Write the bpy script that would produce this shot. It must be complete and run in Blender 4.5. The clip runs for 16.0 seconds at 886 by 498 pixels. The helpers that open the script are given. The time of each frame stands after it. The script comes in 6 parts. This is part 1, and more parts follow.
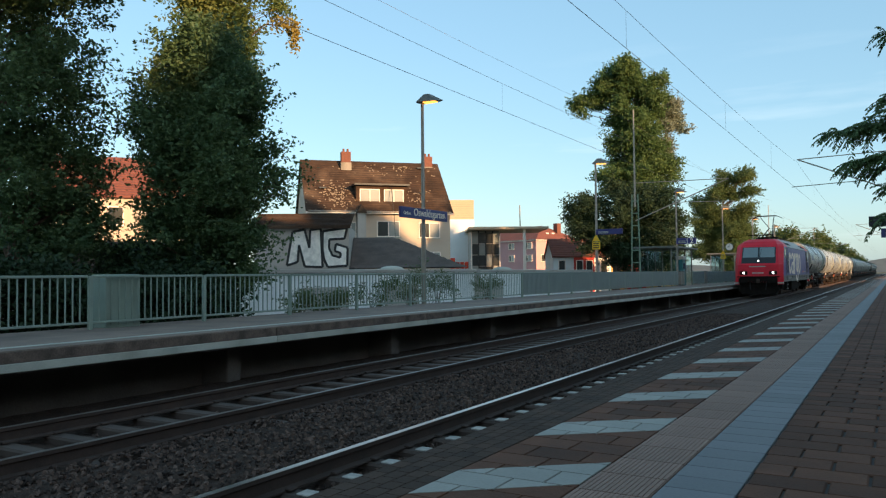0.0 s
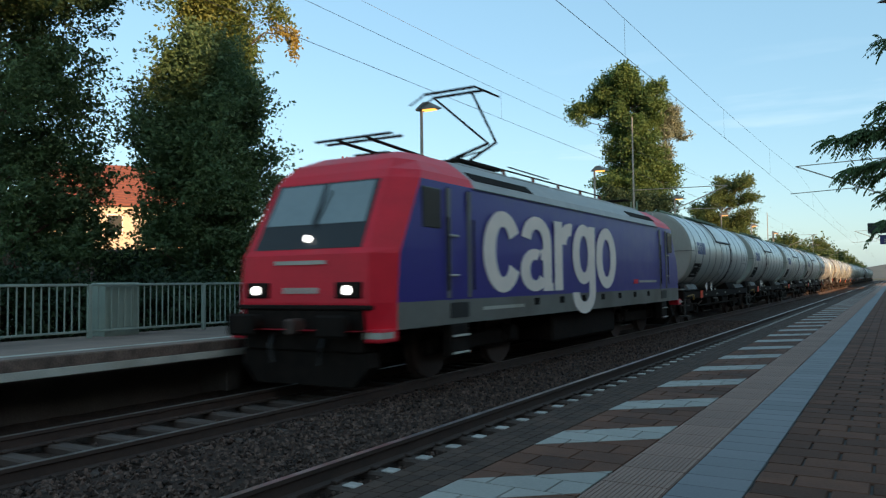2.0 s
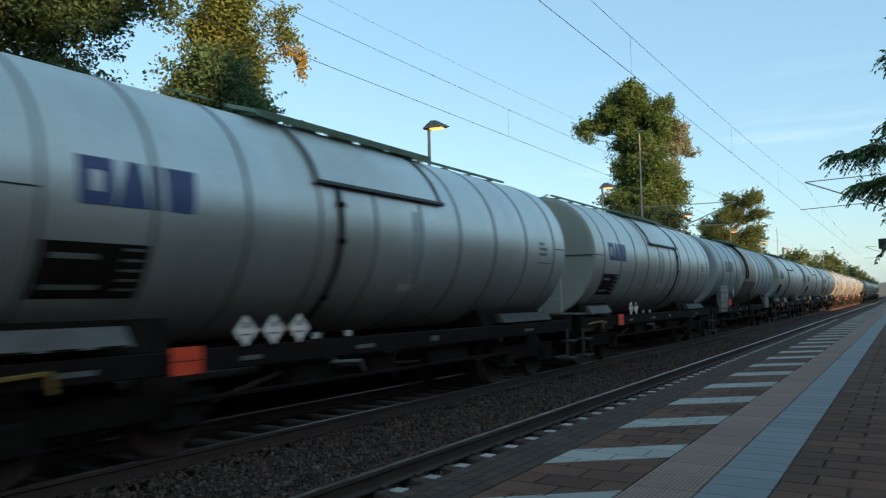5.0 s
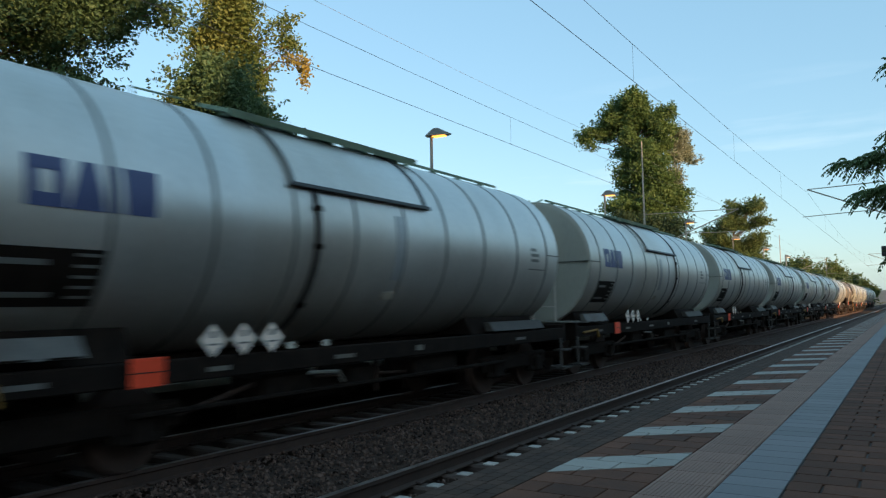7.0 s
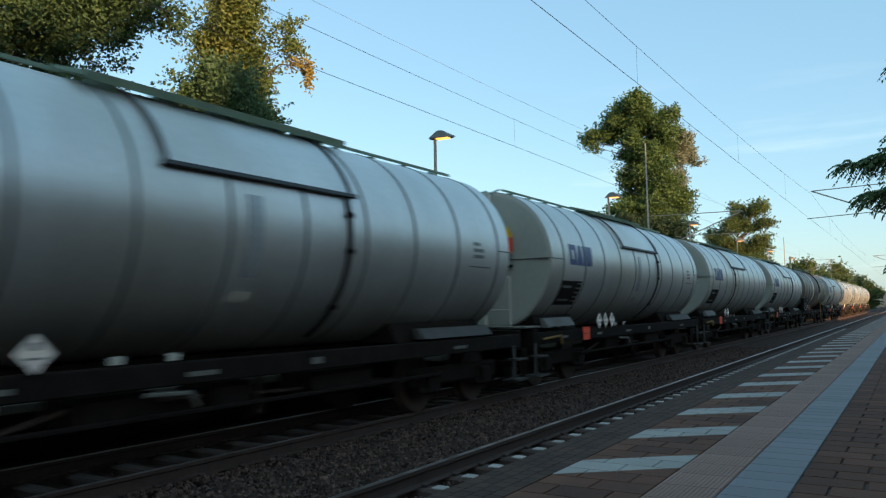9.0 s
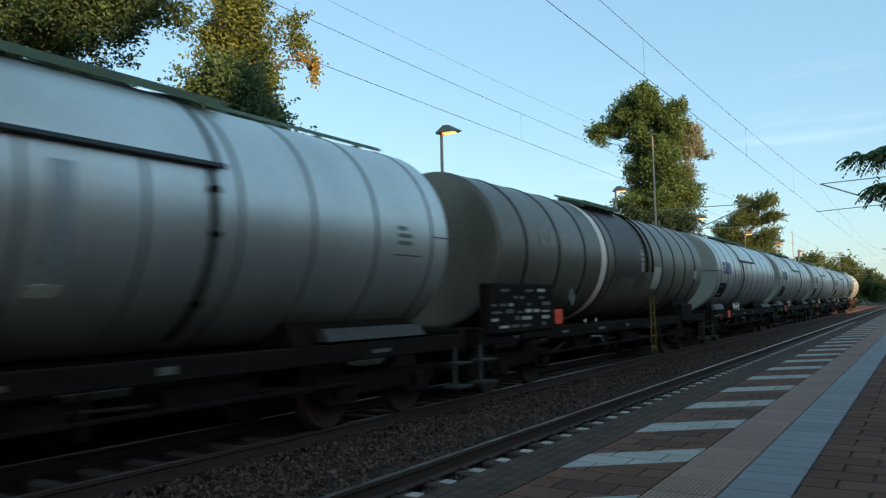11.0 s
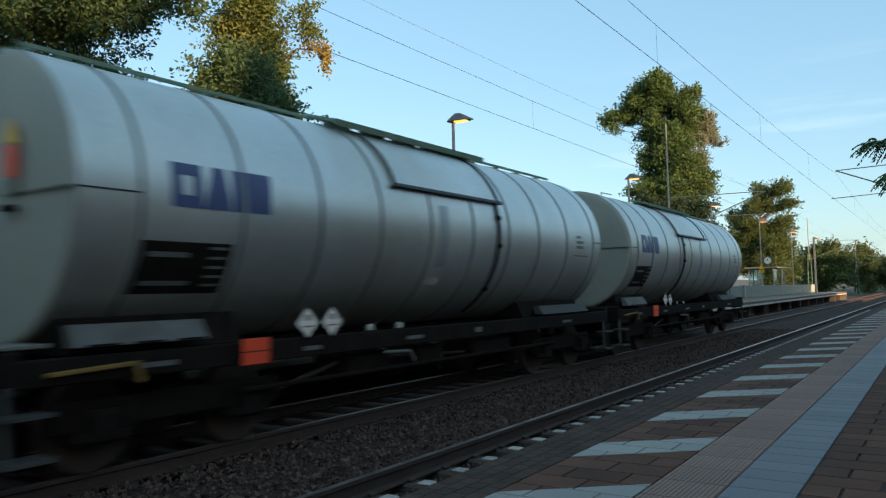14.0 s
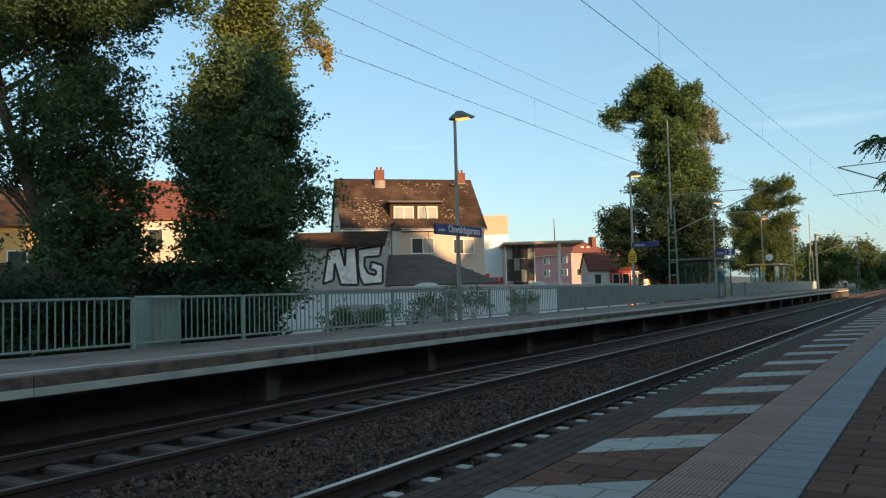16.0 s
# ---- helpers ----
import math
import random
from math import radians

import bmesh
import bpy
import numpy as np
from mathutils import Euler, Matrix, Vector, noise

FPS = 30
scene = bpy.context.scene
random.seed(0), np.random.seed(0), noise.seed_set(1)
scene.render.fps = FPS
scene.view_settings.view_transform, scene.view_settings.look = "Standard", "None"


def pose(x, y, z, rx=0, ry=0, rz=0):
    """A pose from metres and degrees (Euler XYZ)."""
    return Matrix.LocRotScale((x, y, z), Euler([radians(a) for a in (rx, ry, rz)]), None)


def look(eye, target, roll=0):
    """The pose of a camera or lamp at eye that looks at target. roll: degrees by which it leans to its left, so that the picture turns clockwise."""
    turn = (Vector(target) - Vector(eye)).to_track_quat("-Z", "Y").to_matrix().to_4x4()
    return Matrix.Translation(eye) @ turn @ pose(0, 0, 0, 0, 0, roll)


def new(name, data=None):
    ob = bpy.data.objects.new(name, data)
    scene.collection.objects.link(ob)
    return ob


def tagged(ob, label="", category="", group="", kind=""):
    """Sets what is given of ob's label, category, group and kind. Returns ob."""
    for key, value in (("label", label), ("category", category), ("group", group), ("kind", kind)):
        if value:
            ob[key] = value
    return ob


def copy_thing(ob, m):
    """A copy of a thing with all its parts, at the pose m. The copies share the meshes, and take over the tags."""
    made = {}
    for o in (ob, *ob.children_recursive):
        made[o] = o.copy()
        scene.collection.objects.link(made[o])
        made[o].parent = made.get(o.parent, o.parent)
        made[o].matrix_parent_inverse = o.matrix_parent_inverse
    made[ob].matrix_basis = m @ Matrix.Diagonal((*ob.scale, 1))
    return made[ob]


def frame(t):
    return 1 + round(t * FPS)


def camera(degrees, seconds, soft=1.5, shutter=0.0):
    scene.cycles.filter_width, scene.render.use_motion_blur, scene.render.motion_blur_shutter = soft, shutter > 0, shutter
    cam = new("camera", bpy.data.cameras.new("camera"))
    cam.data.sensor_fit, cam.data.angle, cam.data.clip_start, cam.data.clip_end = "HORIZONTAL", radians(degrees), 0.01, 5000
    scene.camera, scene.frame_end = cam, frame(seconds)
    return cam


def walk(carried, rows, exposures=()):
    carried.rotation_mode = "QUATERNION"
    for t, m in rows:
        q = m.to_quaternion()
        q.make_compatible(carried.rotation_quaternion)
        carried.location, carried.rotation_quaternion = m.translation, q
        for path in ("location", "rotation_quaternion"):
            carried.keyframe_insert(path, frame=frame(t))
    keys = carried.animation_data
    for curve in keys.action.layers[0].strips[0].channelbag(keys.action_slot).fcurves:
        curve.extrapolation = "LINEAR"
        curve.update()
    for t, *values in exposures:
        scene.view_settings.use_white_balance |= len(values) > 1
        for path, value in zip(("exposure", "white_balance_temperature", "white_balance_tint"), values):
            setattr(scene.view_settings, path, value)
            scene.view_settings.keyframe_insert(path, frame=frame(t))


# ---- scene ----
EYE = Vector((0, 0, 0.889))
cam = camera(60.72, 16.0, soft=1.25, shutter=0.2)


def aim(yaw, pitch, lean, dx, dy, dz):
    """Camera pose: yaw to the left of the track's direction, pitch up, lean to the right, the small sway of the stand."""
    a, b = radians(yaw), radians(pitch)
    eye = EYE + Vector((dx, dy, dz))
    return look(eye, eye + Vector((-math.sin(a) * math.cos(b), math.cos(a) * math.cos(b), math.sin(b))), -lean)


AIMS = [(0, 30.869, 1.951, 0.599, -0, 0, -0),
        (0.5, 30.793, 2.013, 0.6, -0.007, -0.003, 0.001),
        (1, 30.804, 2.178, 0.747, -0.003, -0.006, 0.002),
        (1.5, 30.818, 2.369, 0.819, -0.001, 0.006, 0.003),
        (2, 30.802, 2.502, 0.711, -0.002, -0.008, 0.007),
        (2.5, 30.834, 2.644, 0.792, -0.006, -0.007, 0.004),
        (3, 30.985, 2.939, 0.789, -0.013, -0.017, 0.01),
        (3.5, 31.22, 3.323, 0.942, -0.009, -0.013, 0.008),
        (4, 31.326, 3.513, 0.983, -0.002, 0.008, 0.002),
        (6.5, 31.55, 4.376, 1, 0.003, 0.006, 0.006),
        (7, 31.582, 4.441, 0.993, -0.002, 0.003, 0.006),
        (7.5, 31.607, 4.494, 0.952, -0.002, -0.007, 0.006),
        (8, 31.685, 4.624, 1.13, -0.003, 0.002, 0.005),
        (8.5, 31.757, 4.611, 0.97, -0.002, -0.008, 0.008),
        (9, 31.845, 4.615, 1.056, -0.008, -0.01, 0.007),
        (11.5, 32.528, 4.069, 1.19, -0.008, 0.001, 0.003),
        (12, 32.654, 3.926, 1.126, -0.003, -0.01, 0.003),
        (12.5, 32.843, 3.849, 1.285, -0.003, 0.004, 0.001),
        (13, 33.054, 3.648, 1.383, 0.004, 0.018, 0.007),
        (13.5, 33.09, 3.5, 1.3, -0.009, -0.012, 0.003),
        (14, 33.34, 3.383, 1.374, -0.002, 0.004, 0.008),
        (14.5, 33.516, 3.338, 1.479, -0.005, 0.004, 0.002),
        (15, 33.637, 3.281, 1.54, -0.002, -0.024, 0.017),
        (15.5, 33.569, 3.273, 1.492, -0.011, -0.019, 0.008),
        (16, 33.438, 3.208, 1.515, -0.012, -0.024, 0.008)]
walk(cam, [(t, aim(*a)) for t, *a in AIMS], [(0, 0.65), (1.8, 0.68), (2.6, 0.74), (4, 0.73), (6.5, 0.68), (9, 0.71), (12, 0.7), (14.5, 0.7), (15.3, 0.54), (16, 0.52)])

# ---- light ----
SUN_FROM = Vector((0.93, -0.36, 0.19)).normalized()
world = bpy.data.worlds.new("sky")
scene.world = world
world.use_nodes = True
wn = world.node_tree.nodes
sky = wn.new("ShaderNodeTexSky")
sky.sky_type, sky.sun_disc = "NISHITA", False
sky.sun_elevation = math.asin(SUN_FROM.z)
sky.sun_rotation = math.atan2(SUN_FROM.x, SUN_FROM.y)
sky.air_density, sky.dust_density, sky.ozone_density = 1.0, 0.9, 1.4
wn["Background"].inputs["Strength"].default_value = 0.15
even = wn.new("ShaderNodeMix")
even.data_type = "RGBA"
even.inputs["Factor"].default_value = 0.42
even.inputs["B"].default_value = (1.72, 3.45, 4.68, 1)
world.node_tree.links.new(sky.outputs[0], even.inputs["A"])
streaks = wn.new("ShaderNodeTexNoise")
streaks.inputs["Scale"].default_value, streaks.inputs["Detail"].default_value = 2.2, 5
stretch = wn.new("ShaderNodeMapping")
stretch.inputs["Scale"].default_value = (1.6, 1.6, 14.0)
sky_dir = wn.new("ShaderNodeTexCoord")
thin = wn.new("ShaderNodeMapRange")
thin.inputs["From Min"].default_value, thin.inputs["From Max"].default_value = 0.6, 0.78
thin.inputs["To Max"].default_value = 0.3
height = wn.new("ShaderNodeSeparateXYZ")
low_sky = wn.new("ShaderNodeMapRange")
low_sky.inputs["From Min"].default_value, low_sky.inputs["From Max"].default_value = 0.3, 0.15
veil = wn.new("ShaderNodeMath")
veil.operation = "MULTIPLY"
cloud = wn.new("ShaderNodeMix")
cloud.data_type = "RGBA"
cloud.inputs["B"].default_value = (5.0, 5.6, 5.9, 1)
for a, b in ((sky_dir.outputs["Generated"], stretch.inputs["Vector"]), (stretch.outputs[0], streaks.inputs["Vector"]), (streaks.outputs["Fac"], thin.inputs["Value"]),
             (sky_dir.outputs["Generated"], height.inputs[0]), (height.outputs["Z"], low_sky.inputs["Value"]),
             (thin.outputs[0], veil.inputs[0]), (low_sky.outputs[0], veil.inputs[1]), (veil.outputs[0], cloud.inputs["Factor"]), (even.outputs["Result"], cloud.inputs["A"]), (cloud.outputs["Result"], wn["Background"].inputs["Color"])):
    world.node_tree.links.new(a, b)
sun_data = bpy.data.lights.new("sun", "SUN")
sun_data.energy, sun_data.angle, sun_data.color = 5.0, radians(0.6), (1.0, 0.66, 0.36)
sun = new("sun", sun_data)
sun.matrix_world = look(SUN_FROM * 50, (0, 0, 0))


# ---- materials ----
def mat(name, base, rough=0.6, metal=0.0, vary=0.25, scale=4.0, fine=60.0, bump=0.15, dist=0.01, tint=None, island=0.0,
        obj=0.0, streak=0.0, spec=0.5):
    """Base colour, warmed to offset the blue sky light, broken by noise at two scales, with relief; tint mixes in
    stains; island and obj vary piece by piece.
    """
    base = (min(1, base[0] * 1.22), base[1], base[2] * 0.86)
    tint = tint and (tint[0] * 1.22, tint[1], tint[2] * 0.86)
    m = bpy.data.materials.new(name)
    m.use_nodes = True
    nt = m.node_tree
    n, link = nt.nodes, nt.links.new
    b = n["Principled BSDF"]
    b.inputs["Metallic"].default_value = metal
    b.inputs["Specular IOR Level"].default_value = spec
    co = n.new("ShaderNodeTexCoord")
    big, small = n.new("ShaderNodeTexNoise"), n.new("ShaderNodeTexNoise")
    src = co.outputs["Object"]
    if streak:
        mp = n.new("ShaderNodeMapping")
        mp.inputs["Scale"].default_value = (1, 1, streak)
        link(src, mp.inputs["Vector"])
        src = mp.outputs["Vector"]
    for t, s, d in ((big, scale, 5), (small, fine, 3)):
        t.inputs["Scale"].default_value, t.inputs["Detail"].default_value = s, d
        link(src, t.inputs["Vector"])
    ramp = n.new("ShaderNodeMapRange")
    ramp.inputs["From Min"].default_value, ramp.inputs["From Max"].default_value = 0.3, 0.7
    ramp.inputs["To Min"].default_value, ramp.inputs["To Max"].default_value = 1 - vary, 1 + vary
    mixf = n.new("ShaderNodeMath")
    mixf.operation = "MULTIPLY_ADD"
    mixf.inputs[1].default_value = 0.35
    link(small.outputs["Fac"], mixf.inputs[0])
    sc = n.new("ShaderNodeMath")
    sc.operation = "MULTIPLY"
    sc.inputs[1].default_value = 0.65
    link(big.outputs["Fac"], sc.inputs[0])
    link(sc.outputs[0], mixf.inputs[2])
    link(mixf.outputs[0], ramp.inputs["Value"])
    value = ramp.outputs[0]
    for on, node, out in ((island, "ShaderNodeNewGeometry", "Random Per Island"), (obj, "ShaderNodeObjectInfo", "Random")):
        if on:
            g = n.new(node)
            r2 = n.new("ShaderNodeMapRange")
            r2.inputs["To Min"].default_value, r2.inputs["To Max"].default_value = 1 - on, 1 + on
            link(g.outputs[out], r2.inputs["Value"])
            mu = n.new("ShaderNodeMath")
            mu.operation = "MULTIPLY"
            link(value, mu.inputs[0])
            link(r2.outputs[0], mu.inputs[1])
            value = mu.outputs[0]
    col = n.new("ShaderNodeMix")
    col.data_type, col.blend_type = "RGBA", "MULTIPLY"
    col.inputs["Factor"].default_value = 1.0
    link(value, col.inputs["B"])
    if tint:
        tn = n.new("ShaderNodeTexNoise")
        tn.inputs["Scale"].default_value, tn.inputs["Detail"].default_value = scale * 0.45, 6
        link(src, tn.inputs["Vector"])
        tr = n.new("ShaderNodeMapRange")
        tr.inputs["From Min"].default_value, tr.inputs["From Max"].default_value = 0.48, 0.68
        link(tn.outputs["Fac"], tr.inputs["Value"])
        tm = n.new("ShaderNodeMix")
        tm.data_type = "RGBA"
        tm.inputs["A"].default_value, tm.inputs["B"].default_value = (*base, 1), (*tint, 1)
        link(tr.outputs[0], tm.inputs["Factor"])
        link(tm.outputs["Result"], col.inputs["A"])
    else:
        col.inputs["A"].default_value = (*base, 1)
    link(col.outputs["Result"], b.inputs["Base Color"])
    rr = n.new("ShaderNodeMapRange")
    rr.inputs["To Min"].default_value, rr.inputs["To Max"].default_value = max(0.02, rough - 0.12), min(1, rough + 0.12)
    link(big.outputs["Fac"], rr.inputs["Value"])
    link(rr.outputs[0], b.inputs["Roughness"])
    if bump:
        bu = n.new("ShaderNodeBump")
        bu.inputs["Strength"].default_value, bu.inputs["Distance"].default_value = bump, dist
        link(small.outputs["Fac"], bu.inputs["Height"])
        link(bu.outputs[0], b.inputs["Normal"])
    return m


def glass_mat(name, base, rough=0.04):
    m = mat(name, base, rough, 0, 0.1, 1.0, 10, 0, spec=0.8)
    return m


def glow(name, colour, strength):
    m = bpy.data.materials.new(name)
    m.use_nodes = True
    b = m.node_tree.nodes["Principled BSDF"]
    b.inputs["Base Color"].default_value = (*colour, 1)
    b.inputs["Emission Color"].default_value = (*colour, 1)
    b.inputs["Emission Strength"].default_value = strength
    return m


def leaf_mat(name, base, other):
    """Leaves: varied leaf by leaf, part of the light goes through."""
    m = bpy.data.materials.new(name)
    m.use_nodes = True
    n, link = m.node_tree.nodes, m.node_tree.links.new
    b = n["Principled BSDF"]
    b.inputs["Roughness"].default_value = 0.55
    b.inputs["Specular IOR Level"].default_value = 0.3
    g = n.new("ShaderNodeNewGeometry")
    no = n.new("ShaderNodeTexNoise")
    no.inputs["Scale"].default_value = 0.5
    co = n.new("ShaderNodeTexCoord")
    link(co.outputs["Object"], no.inputs["Vector"])
    ad = n.new("ShaderNodeMath")
    ad.operation = "MULTIPLY_ADD"
    ad.inputs[1].default_value = 0.5
    link(g.outputs["Random Per Island"], ad.inputs[0])
    hf = n.new("ShaderNodeMapRange")
    hf.inputs["From Min"].default_value, hf.inputs["From Max"].default_value = 0.35, 0.7
    hf.inputs["To Max"].default_value = 0.5
    link(no.outputs["Fac"], hf.inputs["Value"])
    link(hf.outputs[0], ad.inputs[2])
    mx = n.new("ShaderNodeMix")
    mx.data_type = "RGBA"
    mx.inputs["A"].default_value, mx.inputs["B"].default_value = (*base, 1), (*other, 1)
    link(ad.outputs[0], mx.inputs["Factor"])
    link(mx.outputs["Result"], b.inputs["Base Color"])
    tr = n.new("ShaderNodeBsdfTranslucent")
    link(mx.outputs["Result"], tr.inputs["Color"])
    ms = n.new("ShaderNodeMixShader")
    ms.inputs["Fac"].default_value = 0.3
    link(b.outputs[0], ms.inputs[1])
    link(tr.outputs[0], ms.inputs[2])
    link(ms.outputs[0], n["Material Output"].inputs["Surface"])
    return m


CONCRETE = mat("concrete", (0.25, 0.25, 0.23), 0.85, 0, 0.35, 1.5, 40, 0.3, tint=(0.13, 0.13, 0.11))
EDGE_WHITE = mat("worn_white_edge", (0.42, 0.47, 0.45), 0.7, 0, 0.2, 2, 50, 0.2, tint=(0.3, 0.33, 0.3))
STAINED = mat("stained_concrete", (0.13, 0.102, 0.088), 0.9, 0, 0.5, 5, 40, 0.3, tint=(0.06, 0.05, 0.043))
SLAB_TOP = mat("platform_concrete", (0.2, 0.162, 0.142), 0.85, 0, 0.3, 1.6, 30, 0.2, tint=(0.14, 0.115, 0.1))
# darker concrete for the beam, wall and piers below the far slab
DARK_WALL = mat("dark_concrete", (0.1, 0.1, 0.1), 0.9, 0, 0.4, 1.2, 30, 0.3)
BALLAST = mat("ballast_bed", (0.046, 0.032, 0.026), 0.95, 0, 0.6, 9, 45, 0.9, 0.04, spec=0.2)
STONE = mat("ballast_stone", (0.078, 0.056, 0.048), 0.9, 0, 0.35, 8, 60, 0.3, island=0.75, spec=0.3)
RUST = mat("rusty_steel", (0.058, 0.041, 0.035), 0.8, 0.2, 0.3, 6, 60, 0.25)
RAILDULL = mat("dull_rail", (0.2, 0.19, 0.19), 0.45, 0.8, 0.15, 3, 50, 0.05)
RAILTOP = mat("polished_rail", (0.5, 0.5, 0.52), 0.34, 1.0, 0.1, 3, 50, 0.05)
SLEEPER = mat("sleeper_concrete", (0.07, 0.054, 0.047), 0.9, 0, 0.3, 4, 40, 0.3, obj=0.15)
CLIP = mat("pale_sleeper_pad", (0.36, 0.37, 0.37), 0.7, 0, 0.25, 8, 50, 0.2, obj=0.2)
PAVER = mat("brown_paver", (0.092, 0.048, 0.033), 0.85, 0, 0.35, 5, 70, 0.35, obj=0.3, spec=0.2)
PAVER_J = mat("brown_pavers", (0.092, 0.048, 0.033), 0.85, 0, 0.35, 5, 70, 0.35, island=0.3, spec=0.2)
JOINT = mat("joint_sand", (0.045, 0.042, 0.04), 0.95, 0, 0.3, 9, 80, 0.3)
FINE_PAVE = mat("ribbed_edge_paver", (0.058, 0.041, 0.033), 0.9, 0, 0.3, 5, 90, 0.4, island=0.2, spec=0.2)
STRIPE = mat("pale_stripe_slab", (0.245, 0.262, 0.255), 0.65, 0, 0.2, 3, 60, 0.15, obj=0.1, tint=(0.25, 0.265, 0.26))
TACTILE = mat("ribbed_tactile_slab", (0.245, 0.18, 0.158), 0.85, 0, 0.2, 3, 60, 0.2, obj=0.1, spec=0.25)
# bluish base: the sky's reflection is put into the slab colour
SMOOTH = mat("sky_tinted_smooth_slab", (0.125, 0.14, 0.163), 0.65, 0, 0.2, 4, 60, 0.12, obj=0.12)
FENCE = mat("grey_green_paint", (0.22, 0.31, 0.29), 0.5, 0.1, 0.15, 3, 60, 0.1)
PANEL = mat("grey_blue_sheet", (0.19, 0.26, 0.28), 0.45, 0.2, 0.12, 2, 40, 0.05)
POST = mat("galvanised_post", (0.3, 0.31, 0.3), 0.5, 0.6, 0.2, 5, 60, 0.1)
GREEN_STEEL = mat("green_lattice_paint", (0.14, 0.24, 0.19), 0.6, 0.1, 0.2, 4, 50, 0.1)
WIRE = mat("copper_wire", (0.16, 0.15, 0.15), 0.6, 0.6, 0.1, 3, 30, 0)
SIGNBLUE = mat("sign_blue", (0.035, 0.04, 0.18), 0.4, 0, 0.08, 3, 40, 0)
WHITE = mat("white_paint", (0.78, 0.78, 0.76), 0.5, 0, 0.06, 3, 40, 0)
BLACK = mat("black_paint", (0.015, 0.015, 0.016), 0.5, 0, 0.2, 4, 40, 0.05)
YELLOW = mat("yellow_paint", (0.7, 0.45, 0.02), 0.5, 0, 0.1, 4, 40, 0)
OCHRE_STEEL = mat("worn_yellow_steel", (0.2, 0.13, 0.03), 0.7, 0.1, 0.3, 6, 50, 0.1)
ORANGE = mat("orange_plate", (0.75, 0.08, 0.03), 0.5, 0, 0.1, 4, 40, 0)
SPRAY = mat("spray_white", (0.74, 0.8, 0.82), 0.6, 0, 0.2, 5, 60, 0.05, tint=(0.5, 0.52, 0.52))
LOCO_RED = mat("loco_red", (0.6, 0.018, 0.04), 0.45, 0, 0.12, 2, 40, 0.03, spec=0.3)
LOCO_BLUE = mat("loco_blue", (0.035, 0.03, 0.25), 0.35, 0, 0.1, 2, 40, 0.03)
LOCO_GREY = mat("loco_grey", (0.14, 0.155, 0.15), 0.5, 0, 0.2, 2, 40, 0.05, tint=(0.1, 0.1, 0.09))
ROOF_GREY = mat("loco_roof_grey", (0.3, 0.33, 0.34), 0.5, 0.2, 0.2, 2, 40, 0.05)
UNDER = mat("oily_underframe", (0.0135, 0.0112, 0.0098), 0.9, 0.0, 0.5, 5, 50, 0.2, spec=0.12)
TANK = mat("silver_grey_tank", (0.56, 0.67, 0.735), 0.4, 0.78, 0.16, 0.9, 25, 0.05, tint=(0.5, 0.57, 0.59), streak=0.35)
TANK_END = mat("matte_grey_tank_end", (0.31, 0.37, 0.37), 0.6, 0.15, 0.14, 1.2, 25, 0.04, tint=(0.31, 0.35, 0.33), streak=0.3, spec=0.3)
STREAK = mat("rust_streak", (0.3, 0.21, 0.1), 0.8, 0, 0.35, 3, 30, 0.05, tint=(0.33, 0.3, 0.24), streak=0.3)
# dark tone for print and plates; on ribs it puts joint shade into colour
BAND = mat("tank_band_and_rib_shade", (0.17, 0.21, 0.225), 0.45, 0.3, 0.12, 1, 30, 0.04)
TANK_PALE = mat("pale_tank", (0.36, 0.46, 0.55), 0.4, 0.4, 0.2, 0.9, 25, 0.06, tint=(0.27, 0.33, 0.36), streak=0.4)
TANK_DARK = mat("sooty_brown_tank", (0.16, 0.165, 0.145), 0.42, 0.3, 0.3, 0.9, 25, 0.06, tint=(0.11, 0.105, 0.09), streak=0.4)
OLIVE_JACKET = mat("olive_grey_jacket", (0.3, 0.32, 0.28), 0.42, 0.35, 0.25, 1, 25, 0.06, tint=(0.22, 0.22, 0.18))
STEPGREY = mat("worn_step_steel", (0.055, 0.058, 0.058), 0.7, 0.1, 0.3, 4, 50, 0.1)
PALE_STEEL = mat("pale_painted_steel", (0.5, 0.55, 0.55), 0.6, 0.1, 0.2, 4, 50, 0.1)
PRIMER = mat("dull_grey_steel", (0.12, 0.135, 0.14), 0.7, 0.1, 0.3, 4, 50, 0.1, tint=(0.1, 0.1, 0.095))
LOWER_SHEET = mat("dark_lower_sheet", (0.14, 0.14, 0.125), 0.5, 0.2, 0.35, 2, 30, 0.06, tint=(0.06, 0.056, 0.05))
GHOST = mat("faded_print", (0.19, 0.215, 0.19), 0.5, 0.2, 0.3, 2, 30, 0.05)
JACKET = mat("brown_black_jacket", (0.05, 0.036, 0.034), 0.5, 0.1, 0.3, 1, 25, 0.06)
LOGO = mat("logo_blue", (0.05, 0.08, 0.22), 0.45, 0, 0.15, 4, 40, 0)
# paler base stands in for the sky reflected in the windscreen
CAB_GLASS = glass_mat("cab_glass_sky_tone", (0.17, 0.24, 0.27), 0.06)
GLASS = glass_mat("dark_glass", (0.05, 0.06, 0.065))
# pale copy of the dark glass, a reflected sky put into its base
PALE_GLASS = glass_mat("sky_glass", (0.3, 0.35, 0.36), 0.1)
SHELTER_GLASS = bpy.data.materials.new("clear_glass")
SHELTER_GLASS.use_nodes = True
SHELTER_GLASS.node_tree.nodes["Principled BSDF"].inputs["Transmission Weight"].default_value = 1.0
SHELTER_GLASS.node_tree.nodes["Principled BSDF"].inputs["Roughness"].default_value = 0.02
SHELTER_GLASS.node_tree.nodes["Principled BSDF"].inputs["IOR"].default_value = 1.1
